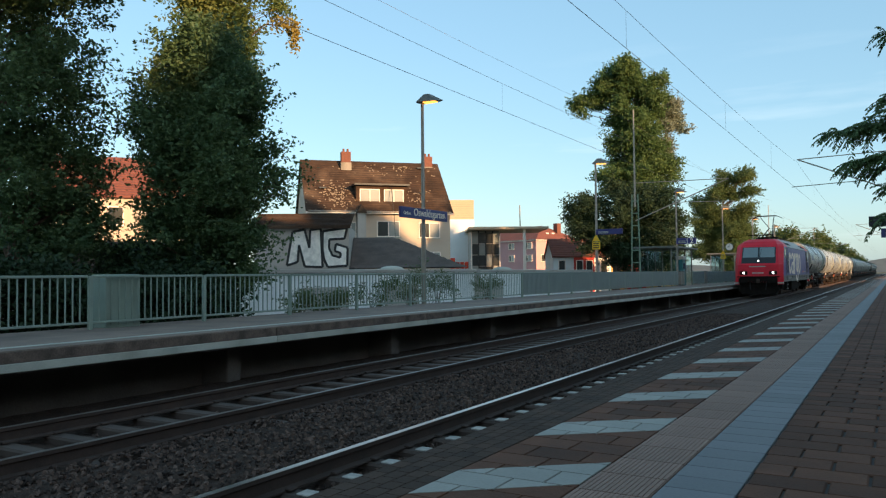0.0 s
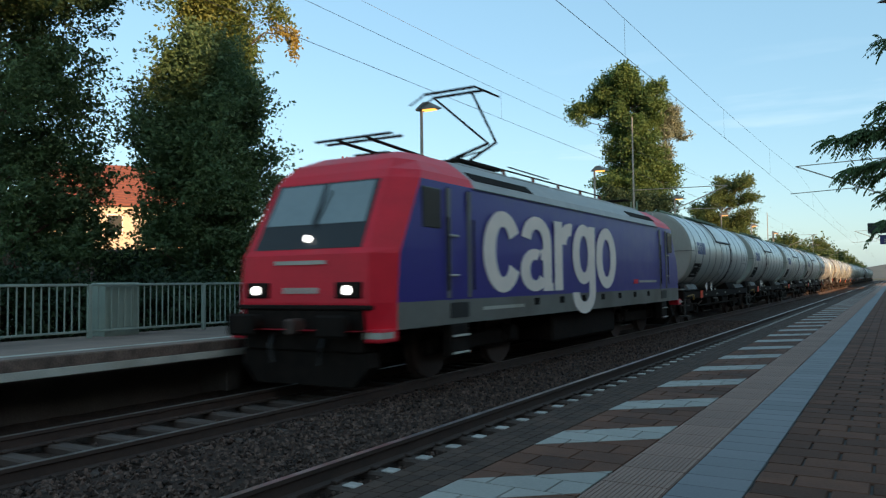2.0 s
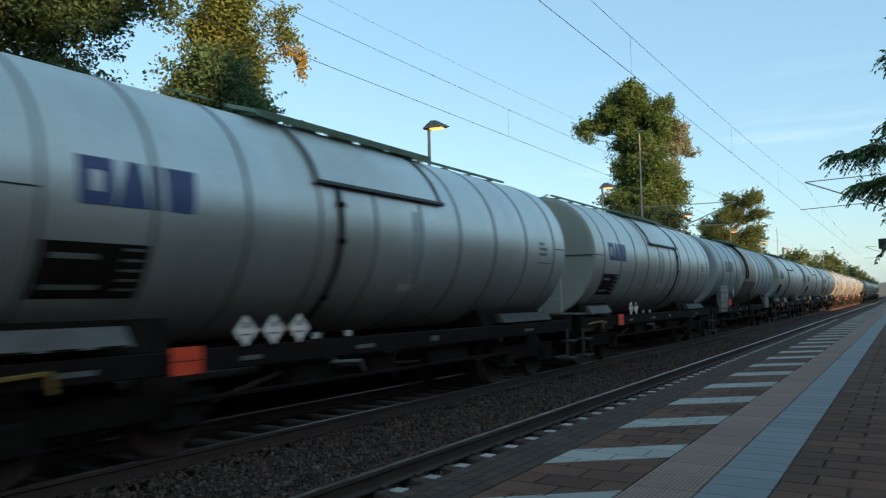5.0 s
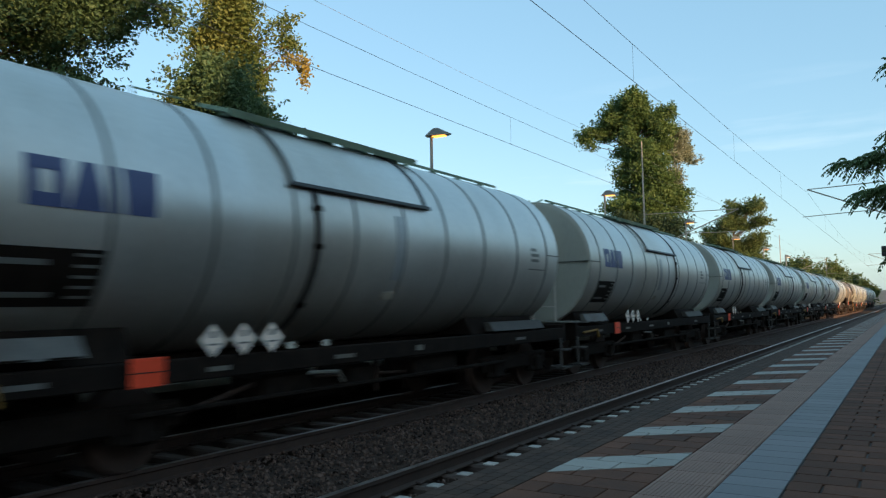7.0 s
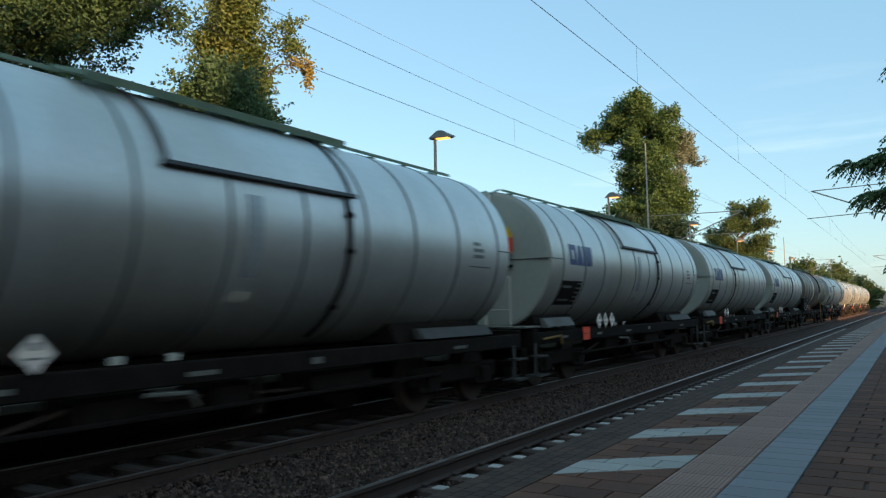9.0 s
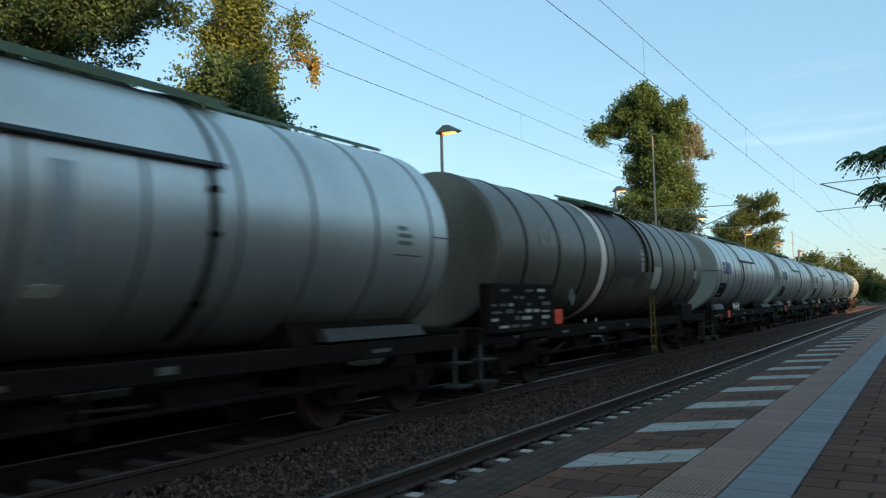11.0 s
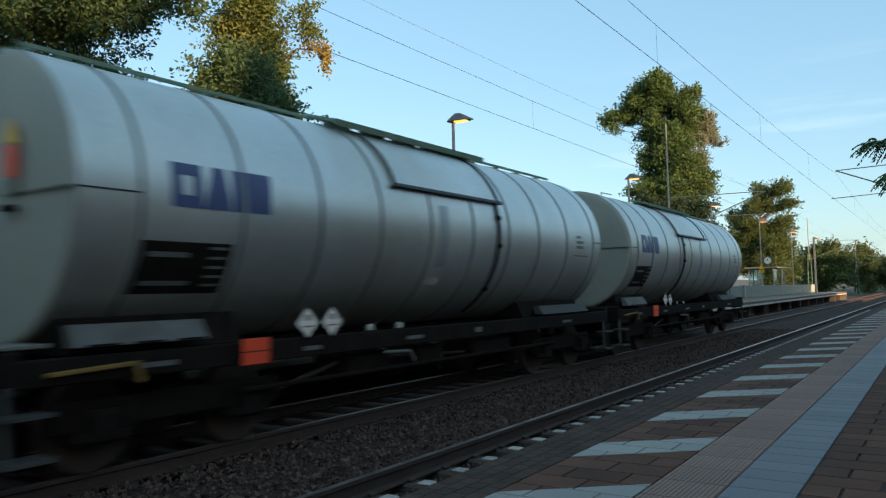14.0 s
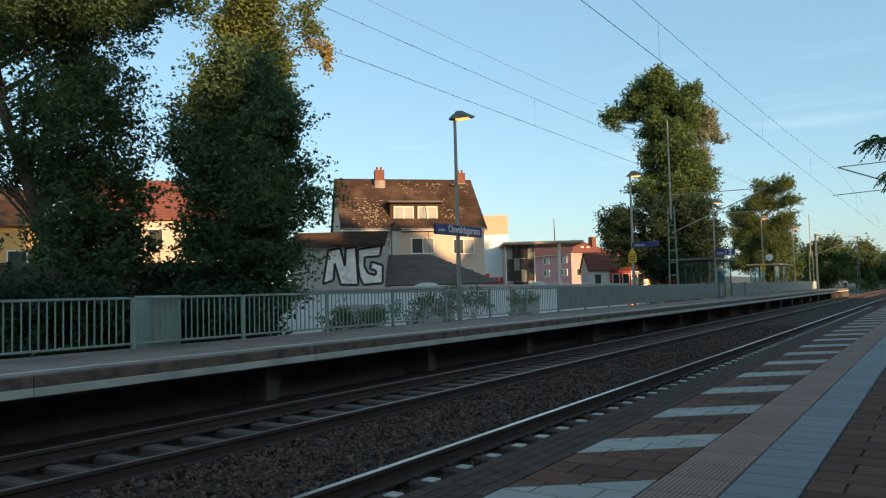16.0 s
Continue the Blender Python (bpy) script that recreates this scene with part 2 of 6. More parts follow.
SHELTER_GLASS.node_tree.nodes["Principled BSDF"].inputs["Base Color"].default_value = (0.75, 0.85, 0.85, 1)
TEAL = mat("teal_enamel", (0.03, 0.17, 0.2), 0.4, 0, 0.08, 3, 40, 0)
HEADLIGHT = glow("headlight_glow", (1, 0.97, 0.92), 2.2)
LAMPGLOW = glow("sodium_glow", (1, 0.4, 0.07), 1.6)
REDGLOW = glow("red_signal_glow", (1, 0.05, 0.03), 4)
BARK = mat("bark", (0.11, 0.085, 0.065), 0.9, 0, 0.4, 5, 40, 0.6, 0.03)
LEAF = leaf_mat("leaf_green", (0.058, 0.11, 0.048), (0.135, 0.185, 0.066))
# olive leaf colour with the yellow of the evening sun put into it
LEAF_SUN = leaf_mat("leaf_sunlit_olive", (0.085, 0.14, 0.04), (0.2, 0.2, 0.05))
LEAF_GOLD = leaf_mat("leaf_turning", (0.2, 0.18, 0.05), (0.42, 0.28, 0.06))
LEAF_MID = leaf_mat("leaf_fresh_green", (0.06, 0.115, 0.035), (0.14, 0.19, 0.055))
LEAF_DRY = leaf_mat("leaf_dry", (0.17, 0.2, 0.13), (0.34, 0.34, 0.25))
# leaf green darkened: the shade below taller crowns is put into the colour
LEAF_SHADED = leaf_mat("leaf_shaded_green", (0.026, 0.05, 0.026), (0.055, 0.085, 0.034))
LEAF_FAR = leaf_mat("leaf_far", (0.066, 0.11, 0.033), (0.14, 0.16, 0.05))
PLASTER = mat("cream_plaster", (0.5, 0.46, 0.4), 0.85, 0, 0.08, 0.6, 30, 0.1, tint=(0.56, 0.5, 0.4))
PLASTER_GREY = mat("grey_plaster", (0.38, 0.4, 0.4), 0.85, 0, 0.15, 0.8, 30, 0.1)
WHITE_WALL = mat("white_render", (0.76, 0.9, 1.0), 0.8, 0, 0.08, 0.6, 30, 0.1)
TILE = mat("brown_roof_tile", (0.046, 0.031, 0.022), 0.85, 0, 0.5, 1.1, 9, 0.4, 0.04, tint=(0.085, 0.062, 0.045), spec=0.2)
TILE_RED = mat("red_roof_tile", (0.17, 0.062, 0.044), 0.8, 0, 0.25, 3, 30, 0.3, 0.03)
TILE_GREY = mat("grey_roof_tile", (0.1, 0.085, 0.078), 0.85, 0, 0.4, 2, 30, 0.3, 0.03, island=0.15)
BRICK = mat("chimney_brick", (0.16, 0.068, 0.048), 0.85, 0, 0.3, 8, 40, 0.3)
PINK = mat("pink_render", (0.52, 0.33, 0.36), 0.85, 0, 0.08, 0.6, 30, 0.1)
RED_WALL = mat("red_render", (0.5, 0.06, 0.05), 0.85, 0, 0.08, 0.6, 30, 0.1)
OCHRE = mat("ochre_render", (0.62, 0.42, 0.16), 0.85, 0, 0.08, 0.6, 30, 0.1)
CLADDING = mat("beige_cladding", (0.5, 0.42, 0.32), 0.7, 0, 0.06, 0.6, 30, 0.05)
SOIL = mat("soil_and_grass", (0.06, 0.06, 0.035), 0.95, 0, 0.5, 0.3, 8, 0.6, 0.05, tint=(0.04, 0.06, 0.02))
# bluish tone: the haze of distance is put into the hill's colour
HILL = mat("hazed_far_hill", (0.07, 0.1, 0.12), 0.95, 0, 0.3, 0.05, 0.6, 0)
SHADE_WALL = mat("light_blocking_wall", (0.2, 0.17, 0.14), 0.9, 0, 0.2, 0.5, 10, 0.2)


# ---- builders ----
def mesh_of(bm, name, material, smooth=False):
    me = bpy.data.meshes.new(name)
    bm.to_mesh(me)
    bm.free()
    for m in (material if isinstance(material, (list, tuple)) else [material]):
        me.materials.append(m)
    if smooth:
        me.polygons.foreach_set("use_smooth", [True] * len(me.polygons))
    return me


def part(name, bm, material, parent=None, label="", smooth=False, at=None):
    ob = new(name, mesh_of(bm, name, material, smooth))
    if parent is not None:
        ob.parent = parent
    if at is not None:
        ob.matrix_basis = at
    if label:
        tagged(ob, label)
    return ob


def root(name, label, category, group="", kind="", at=None):
    ob = new(name)
    ob.empty_display_size = 0.2
    if at is not None:
        ob.matrix_basis = at
    return tagged(ob, label, category, group, kind)


def box(bm, x0, x1, y0, y1, z0, z1, bevel=0.0, m=None):
    r = bmesh.ops.create_cube(bm, size=1)
    vs = r["verts"]
    for v in vs:
        v.co = Vector(((x0 + x1) / 2 + v.co.x * (x1 - x0), (y0 + y1) / 2 + v.co.y * (y1 - y0), (z0 + z1) / 2 + v.co.z * (z1 - z0)))
    if bevel:
        es = list({e for v in vs for e in v.link_edges})
        vs = list({v for f in bmesh.ops.bevel(bm, geom=es, offset=bevel, segments=1, affect="EDGES")["faces"] for v in f.verts} | {v for v in vs if v.is_valid})
    if m is not None:
        bmesh.ops.transform(bm, matrix=m, verts=vs)
    return bm


def B(*a, bevel=0.0, m=None):
    return box(bmesh.new(), *a, bevel=bevel, m=m)


def rod(bm, a, b, r0, r1=None, n=8):
    """A tapered rod from a to b."""
    a, b = Vector(a), Vector(b)
    r1 = r0 if r1 is None else r1
    q = (b - a).to_track_quat("Z", "Y").to_matrix().to_4x4()
    bmesh.ops.create_cone(bm, cap_ends=True, segments=n, radius1=r0, radius2=r1, depth=(b - a).length,
                          matrix=Matrix.Translation((a + b) / 2) @ q)
    return bm


def R(a, b, r0, r1=None, n=8):
    return rod(bmesh.new(), a, b, r0, r1, n)


def tube(pts, r, n=5):
    """One unbroken tube along the points."""
    bm = bmesh.new()
    rings = []
    for k, p in enumerate(pts):
        d = (pts[min(k + 1, len(pts) - 1)] - pts[max(k - 1, 0)]).to_track_quat("Z", "Y")
        rings.append([bm.verts.new(p + d @ Vector((r * math.cos(a), r * math.sin(a), 0))) for a in (2 * math.pi * i / n for i in range(n))])
    for a, b in zip(rings, rings[1:]):
        for i in range(n):
            bm.faces.new((a[i], a[(i + 1) % n], b[(i + 1) % n], b[i]))
    bm.faces.new(rings[0][::-1])
    bm.faces.new(rings[-1])
    return bm


def prism(profile, y0, y1, bm=None):
    """A profile of (x, z) pushed from y0 to y1."""
    bm = bm or bmesh.new()
    lo = [bm.verts.new((x, y0, z)) for x, z in profile]
    hi = [bm.verts.new((x, y1, z)) for x, z in profile]
    k = len(profile)
    for i in range(k):
        bm.faces.new((lo[i], lo[(i + 1) % k], hi[(i + 1) % k], hi[i]))
    bm.faces.new(lo[::-1])
    bm.faces.new(hi)
    bmesh.ops.recalc_face_normals(bm, faces=bm.faces)
    return bm


def lathe(profile, n=48, axis="y", centre=(0, 0, 0)):
    """A closed body turned round the y axis from (y, radius) pairs."""
    bm = bmesh.new()
    rings = []
    for y, r in profile:
        if r < 1e-4:
            rings.append([bm.verts.new((centre[0], y, centre[2]))])
        else:
            rings.append([bm.verts.new((centre[0] + r * math.cos(a), y, centre[2] + r * math.sin(a))) for a in (2 * math.pi * i / n for i in range(n))])
    for p, q in zip(rings, rings[1:]):
        for i in range(n):
            j = (i + 1) % n
            vs = [p[i % len(p)], p[j % len(p)], q[j % len(q)], q[i % len(q)]]
            vs = [v for k, v in enumerate(vs) if v not in vs[:k]]
            bm.faces.new(vs)
    bmesh.ops.recalc_face_normals(bm, faces=bm.faces)
    return bm


def lettering(text, size, depth, material, name, parent, m, fat=0.0, label=""):
    """Built-in font as a mesh, lying in the local xy plane."""
    cu = bpy.data.curves.new(name, "FONT")
    cu.body, cu.size, cu.extrude, cu.offset = text, size, depth, fat
    cu.align_x = "CENTER"
    tmp = bpy.data.objects.new(name, cu)
    scene.collection.objects.link(tmp)
    me = bpy.data.meshes.new_from_object(tmp.evaluated_get(bpy.context.evaluated_depsgraph_get()))
    bpy.data.objects.remove(tmp)
    me.materials.clear()
    me.materials.append(material)
    ob = new(name, me)
    ob.parent = parent
    ob.matrix_basis = m
    if label:
        tagged(ob, label)
    return ob


def raw(name, verts, faces, material, parent=None, kind="", label="", category=""):
    me = bpy.data.meshes.new(name)
    me.from_pydata(verts, [], faces)
    me.materials.append(material)
    ob = new(name, me)
    if parent is not None:
        ob.parent = parent
    return tagged(ob, label, category, "", kind)


def blocks(rows):
    """Joined boxes, quick: rows of (x0, x1, y0, y1, z0, z1) as verts and faces."""
    r = np.asarray(rows, float)
    k = len(r)
    ix = np.array([[0, 2, 4], [1, 2, 4], [1, 3, 4], [0, 3, 4], [0, 2, 5], [1, 2, 5], [1, 3, 5], [0, 3, 5]])
    v = r[:, ix].reshape(-1, 3)
    f = np.array([[3, 2, 1, 0], [4, 5, 6, 7], [0, 1, 5, 4], [1, 2, 6, 5], [2, 3, 7, 6], [3, 0, 4, 7]])
    return v.tolist(), (f[None] + 8 * np.arange(k)[:, None, None]).reshape(-1, 4).tolist()

# ---- ground, tracks and platforms ----
XC, XN = -7.745, -3.745          # centre lines of the far and the near track
RAIL = -0.745                    # top of the rails; the platforms lie at 0
ground = raw("ground", [(-1500, -400, -1.35), (700, -400, -1.35), (700, 2500, -1.35), (-1500, 2500, -1.35)], [(0, 1, 2, 3)], SOIL,
             kind="structure", label="dark soil and grass beside the railway line", category="ground")

bm = bmesh.new()
xs = np.linspace(-10.2, -1.7, 52)
ys = np.concatenate([np.arange(-14, 40, 0.3), np.arange(40, 420, 4.0)])
grid = []
for y in ys:
    row = []
    for x in xs:
        z = RAIL - 0.2
        for c in (XC, XN):
            d = abs(x - c)
            if d < 1.2:
                z -= 0.1 * (0.5 + 0.5 * math.cos(2 * math.pi * (y - 0.3) / 0.6)) if y < 40 else 0.03
        if abs(x - (XC + XN) / 2) < 0.8:
            z += 0.03
        z += 0.03 * noise.noise((x * 2.3, y * 2.3, 0)) if y < 40 else 0
        row.append(bm.verts.new((x, y, z)))
    grid.append(row)
for a, b in zip(grid, grid[1:]):
    for i in range(len(xs) - 1):
        bm.faces.new((a[i], a[i + 1], b[i + 1], b[i]))
bed = part("ballast_bed", bm, BALLAST, smooth=True)
tagged(bed, "dark grey crushed stone ballast between the rails", "ballast", kind="structure")

rng = np.random.default_rng(5)
cube = np.array([[-1, -1, -1], [1, -1, -1], [1, 1, -1], [-1, 1, -1], [-1, -1, 1], [1, -1, 1], [1, 1, 1], [-1, 1, 1]]) * 0.6
cf = np.array([[3, 2, 1, 0], [4, 5, 6, 7], [0, 1, 5, 4], [1, 2, 6, 5], [2, 3, 7, 6], [3, 0, 4, 7]])


def stones(name, count, x0, x1, y0, y1, z, size):
    """Loose angular stones joined into one sheet of ballast."""
    p = np.stack([rng.uniform(x0, x1, count), y0 + (y1 - y0) * rng.uniform(0, 1, count) ** 1.5, np.full(count, z) + rng.normal(0, 0.012, count)], 1)
    v = cube[None] * (1 + rng.uniform(-0.45, 0.45, (count, 8, 3))) * size * rng.uniform(0.6, 1.3, (count, 1, 1)) * rng.uniform(0.55, 1.1, (count, 1, 3))
    q = np.linalg.qr(rng.normal(size=(count, 3, 3)))[0]
    v = np.einsum("kij,knj->kni", q, v) + p[:, None]
    f = (cf[None] + 8 * np.arange(count)[:, None, None]).reshape(-1, 4)
    raw(name, v.reshape(-1, 3).tolist(), f.tolist(), STONE, kind="stuff", label="loose angular grey ballast stones", category="ballast")


stones("ballast_stones", 20000, -6.85, -4.6, 0.5, 34, RAIL - 0.165, 0.028)
stones("ballast_stones", 5000, -8.4, -7.1, 0.5, 26, RAIL - 0.29, 0.028)
stones("ballast_stones", 3000, -4.35, -3.1, 0.5, 20, RAIL - 0.215, 0.028)
stones("ballast_stones", 4000, -9.4, -8.6, 0.5, 30, RAIL - 0.19, 0.028)

RAIL_PROFILE = [(-0.036, 0), (0.036, 0), (0.036, -0.035), (0.01, -0.05), (0.01, -0.14), (0.07, -0.155), (0.07, -0.17), (-0.07, -0.17),
                (-0.07, -0.155), (-0.01, -0.14), (-0.01, -0.05), (-0.036, -0.035)]
sleeper_me = mesh_of(B(-1.3, 1.3, -0.105, 0.105, -0.36, -0.175, bevel=0.025), "sleeper", SLEEPER)
pad_me = mesh_of(B(-0.085, 0.06, -0.07, 0.07, 0, 0.02, bevel=0.008), "rail_pad", CLIP)
clip_me = mesh_of(box(B(0.05, 0.12, -0.05, 0.05, -0.165, -0.14, bevel=0.008), -0.12, -0.05, -0.05, 0.05, -0.165, -0.14, bevel=0.008), "rail_clip", RUST)
for name, cx, first in (("track_1", XC, -10.9), ("track_2", XN, -8.95)):
    tr = root(name, "ballasted railway track with rusty rails and concrete sleepers", "railway track", kind="structure", at=pose(cx, 0, RAIL))
    for side in (-0.75, 0.75):
        part("rail", prism([(side + x, z - 0.002) for x, z in RAIL_PROFILE], -14, 420), RUST, tr)
        part("rail_head", B(side - 0.033, side + 0.033, -14, 420, -0.006, 0.002), RAILTOP if cx == XN else RAILDULL, tr, "rail top polished by wheels")
    for i in range(200):
        y = first + 0.6 * i
        s = new("sleeper", sleeper_me)
        s.parent, s.location = tr, (0, y, 0)
        if y < 24:
            for side in (-0.75, 0.75):
                c = new("rail_clip", clip_me)
                c.parent, c.location = tr, (side, y, 0)
        if cx == XN and y < 60:
            c = new("sleeper_pad", pad_me)
            c.parent, c.location = tr, (-0.47, y, -0.175)

# far platform
far = root("platform_2", "concrete side platform with a pale painted edge beam", "platform", kind="structure")
part("slab", B(-12.6, -9.45, -16, 100, -0.16, 0), SLAB_TOP, far)
fascia_me = mesh_of(B(0, 0.03, 0.01, 4.99, -0.158, -0.012, bevel=0.006), "edge_stone", STAINED)
strip_me = mesh_of(B(0, 0.06, 0.005, 4.995, -0.27, -0.16, bevel=0.006), "edge_strip", EDGE_WHITE)
for i in range(23):
    for nm, me, x in (("edge_stone", fascia_me, -9.45), ("edge_strip", strip_me, -9.46)):
        e = new(nm, me)
        e.parent, e.location = far, (x, -15 + 5 * i, 0)
part("edge_line", B(-9.98, -9.82, -16, 100, 0, 0.004), EDGE_WHITE, far, "worn pale line along the platform edge")
part("beam", B(-12.4, -9.46, -16, 100, -0.3, -0.161), DARK_WALL, far)
part("support_wall", B(-11.2, -10.7, -16, 100, -1.4, -0.3), DARK_WALL, far)
pier_me = mesh_of(B(-0.55, 0.55, -0.16, 0.16, -1.1, -0.3, bevel=0.02), "pier", DARK_WALL)
for i in range(23):
    e = new("pier", pier_me)
    e.parent, e.location = far, (-10.6, -10.4 + 5.0 * i, 0)
part("end_face", B(-12.6, -9.46, 100, 100.3, -1.4, 0), CONCRETE, far)

# railing along the far platform
FX = -12.0


def railing(y0, sheet):
    """One bay of railing, 2.5 m long."""
    ob = root("railing", "grey-green painted steel railing along the platform" if not sheet else "railing bay closed by grey-blue sheet panel",
              "railing", "railing bays", at=pose(FX, y0, 0))
    part("post", B(-0.035, 0.035, -0.035, 0.035, 0, 0.93, bevel=0.006), FENCE, ob)
    part("top_rail", B(-0.03, 0.03, 0.035, 2.465, 0.9, 0.945, bevel=0.008), FENCE, ob)
    part("bottom_rail", B(-0.02, 0.02, 0.035, 2.465, 0.1, 0.14, bevel=0.006), FENCE, ob)
    if sheet:
        fold = [(0.024, 2.46), (0.024, 0.04)]
        for k in range(20):
            y = 0.05 + 0.12 * k
            fold += [(0.03, y), (0.046, y + 0.015), (0.046, y + 0.055), (0.03, y + 0.07)]
        fold.append((0.03, 2.46))
        sheet_bm = prism(fold, 0.12, 0.93)
        for v in sheet_bm.verts:
            v.co.y, v.co.z = v.co.z, v.co.y
        bmesh.ops.recalc_face_normals(sheet_bm, faces=sheet_bm.faces)
        part("panel", sheet_bm, PANEL, ob, "ribbed grey-blue sheet")
    for i in range(17):
        y = 0.035 + 2.43 * (i + 1) / 18
        p = new("picket", PICKET)
        p.parent, p.location = ob, (0, y, 0)
    return ob


PICKET = mesh_of(B(-0.008, 0.008, -0.011, 0.011, 0.14, 0.9), "picket", FENCE)
open_bay, shut_bay = railing(8.13 - 2.52 * 5, False), railing(25.8, True)
for i in range(1, 12):
    copy_thing(open_bay, pose(FX, 8.13 + 2.52 * (i - 5), 0))
for i in range(1, 27):
    if i != 10:
        copy_thing(shut_bay, pose(FX, 25.8 + 2.52 * i, 0))

# near platform
near = root("platform_1", "paved platform with tactile guidance strips", "platform", kind="structure")
part("foundation", B(-2.04, 9, -14, 125, -1.4, -0.045), CONCRETE, near)
part("bedding", B(-2.05, 8.9, -13.9, 124.9, -0.045, -0.012), JOINT, near)
SX = (-2.065, -1.735, -1.165, -0.86, -0.565)
rows = []
for i in range(4):
    for j in range(700):
        x0, y0 = SX[0] + 0.004 + i * 0.082, 0.3 + j * 0.105 + 0.05 * (i % 2)
        rows.append((x0, x0 + 0.077, y0, y0 + 0.1, -0.03, 0.0))
raw("edge_pavers", *blocks(rows), FINE_PAVE, near, "stuff")
part("edge_pavers_far", B(SX[0], SX[1], 74, 125, -0.03, -0.002), FINE_PAVE, near)
part("edge_pavers_far", B(SX[0], SX[1], -14, 0.29, -0.03, -0.002), FINE_PAVE, near)
part("ribbed_strip_far", B(SX[2], SX[3], -13.9, 1.196, -0.03, -0.002), TACTILE, near)
part("smooth_strip_far", B(SX[3], SX[4], -13.9, 1.196, -0.03, 0), SMOOTH, near)
part("slabs_far", B(SX[1], SX[2], -13.9, 0.05, -0.03, -0.003), PAVER_J, near)
part("pavers_far", B(SX[4], SX[4] + 1.8, -13.9, 0.99, -0.03, -0.001), PAVER_J, near)


def clip(poly, p, n):
    """The part of a flat polygon on the side of p to which n points."""
    out = []
    for q, r in zip(poly, poly[1:] + poly[:1]):
        dq, dr = (q[0] - p[0]) * n[0] + (q[1] - p[1]) * n[1], (r[0] - p[0]) * n[0] + (r[1] - p[1]) * n[1]
        if dq >= 0:
            out.append(q)
        if dq * dr < 0:
            u = dq / (dq - dr)
            out.append((q[0] + u * (r[0] - q[0]), q[1] + u * (r[1] - q[1])))
    return out


def slab_mesh(poly, name, material, top=0.0):
    b = bmesh.new()
    mx, my = sum(p[0] for p in poly) / len(poly), sum(p[1] for p in poly) / len(poly)
    lo, hi = [b.verts.new((*q, -0.03)) for q in poly], [b.verts.new((mx + (q[0] - mx) * 0.985, my + (q[1] - my) * 0.985, top)) for q in poly]
    mid = [b.verts.new((*q, top - 0.004)) for q in poly]
    b.faces.new(hi)
    for u, v in ((lo, mid), (mid, hi)):
        for i in range(len(poly)):
            j = (i + 1) % len(poly)
            b.faces.new((u[i], u[j], v[j], v[i]))
    bmesh.ops.recalc_face_normals(b, faces=b.faces)
    return mesh_of(b, name, material)


# running bond between the edge pavers and the ribbed strip, with pale slanted stripes laid into it
COURSE, RISE = 1.25 / 6, 0.47 / (SX[2] - SX[1])
dark_me, pale_me = [], []
for c in range(-3, 9):
    cuts = [SX[1]] + [x for x in (SX[1] + (0.285 if c % 2 else 0.14) + 0.285 * k for k in range(3)) if x < SX[2] - 0.05] + [SX[2]]
    for x0, x1 in zip(cuts, cuts[1:]):
        g = 0.004
        y0, y1 = COURSE * c + g, COURSE * (c + 1) - g
        tile = [(x0 + g, y0), (x1 - g, y0), (x1 - g, y1), (x0 + g, y1)]
        n = (-RISE, 1.0)
        band = clip(clip(tile, (SX[1], 0), n), (SX[1], 0.42), (RISE, -1.0))
        if len(band) > 2:
            pale_me.append(slab_mesh(band, "stripe_slab", STRIPE, 0.001))
        if 0 <= c < 6:
            dark_me.append(slab_mesh(tile, "slab", PAVER, -0.001))
for i in range(60):
    y = 2.59 - 1.25 * 2 + 1.25 * i
    for nm, kind, most in (("stripe_slab", pale_me, 30), ("slab", dark_me, 18)):
        for me in kind:
            if i < most:
                e = new(nm, me)
                e.parent, e.location = near, (0, y, 0)
rows_v, rows_f = [], []
for i in range(30, 80):
    y = 2.59 - 1.25 * 2 + 1.25 * i
    k = len(rows_v)
    rows_v += [(SX[1], y, 0.001), (SX[2], y + 0.47, 0.001), (SX[2], y + 0.89, 0.001), (SX[1], y + 0.42, 0.001)]
    rows_f.append((k, k + 1, k + 2, k + 3))
raw("stripe_slabs", rows_v, rows_f, STRIPE, near, "stuff")
part("slabs_far", B(SX[1], SX[2], 22.5, 125, -0.03, -0.003), PAVER_J, near)
rib = B(0.004, 0.301, 0.004, 0.296, -0.03, -0.004)
for k in range(14):
    box(rib, 0.006 + 0.021 * k, 0.0235 + 0.021 * k, 0.005, 0.295, -0.004, 0.0)
rib_me = mesh_of(rib, "ribbed_slab", TACTILE)
smooth_me = mesh_of(B(0.004, 0.291, 0.003, 0.197, -0.03, 0.0, bevel=0.003), "smooth_slab", SMOOTH)
for i in range(150):
    e = new("ribbed_slab", rib_me)
    e.parent, e.location = near, (SX[2], 1.2 + 0.3 * i, 0)
for i in range(220):
    e = new("smooth_slab", smooth_me)
    e.parent, e.location = near, (SX[3], 1.2 + 0.2 * i, 0)
part("ribbed_strip_far", B(SX[2], SX[3], 46.2, 125, -0.03, -0.002), TACTILE, near)
part("smooth_strip_far", B(SX[3], SX[4], 45.2, 125, -0.03, 0), SMOOTH, near)
paver_me = mesh_of(B(0.006, 0.294, 0.003, 0.197, -0.03, 0.0, bevel=0.006), "paver", PAVER)
rows = []
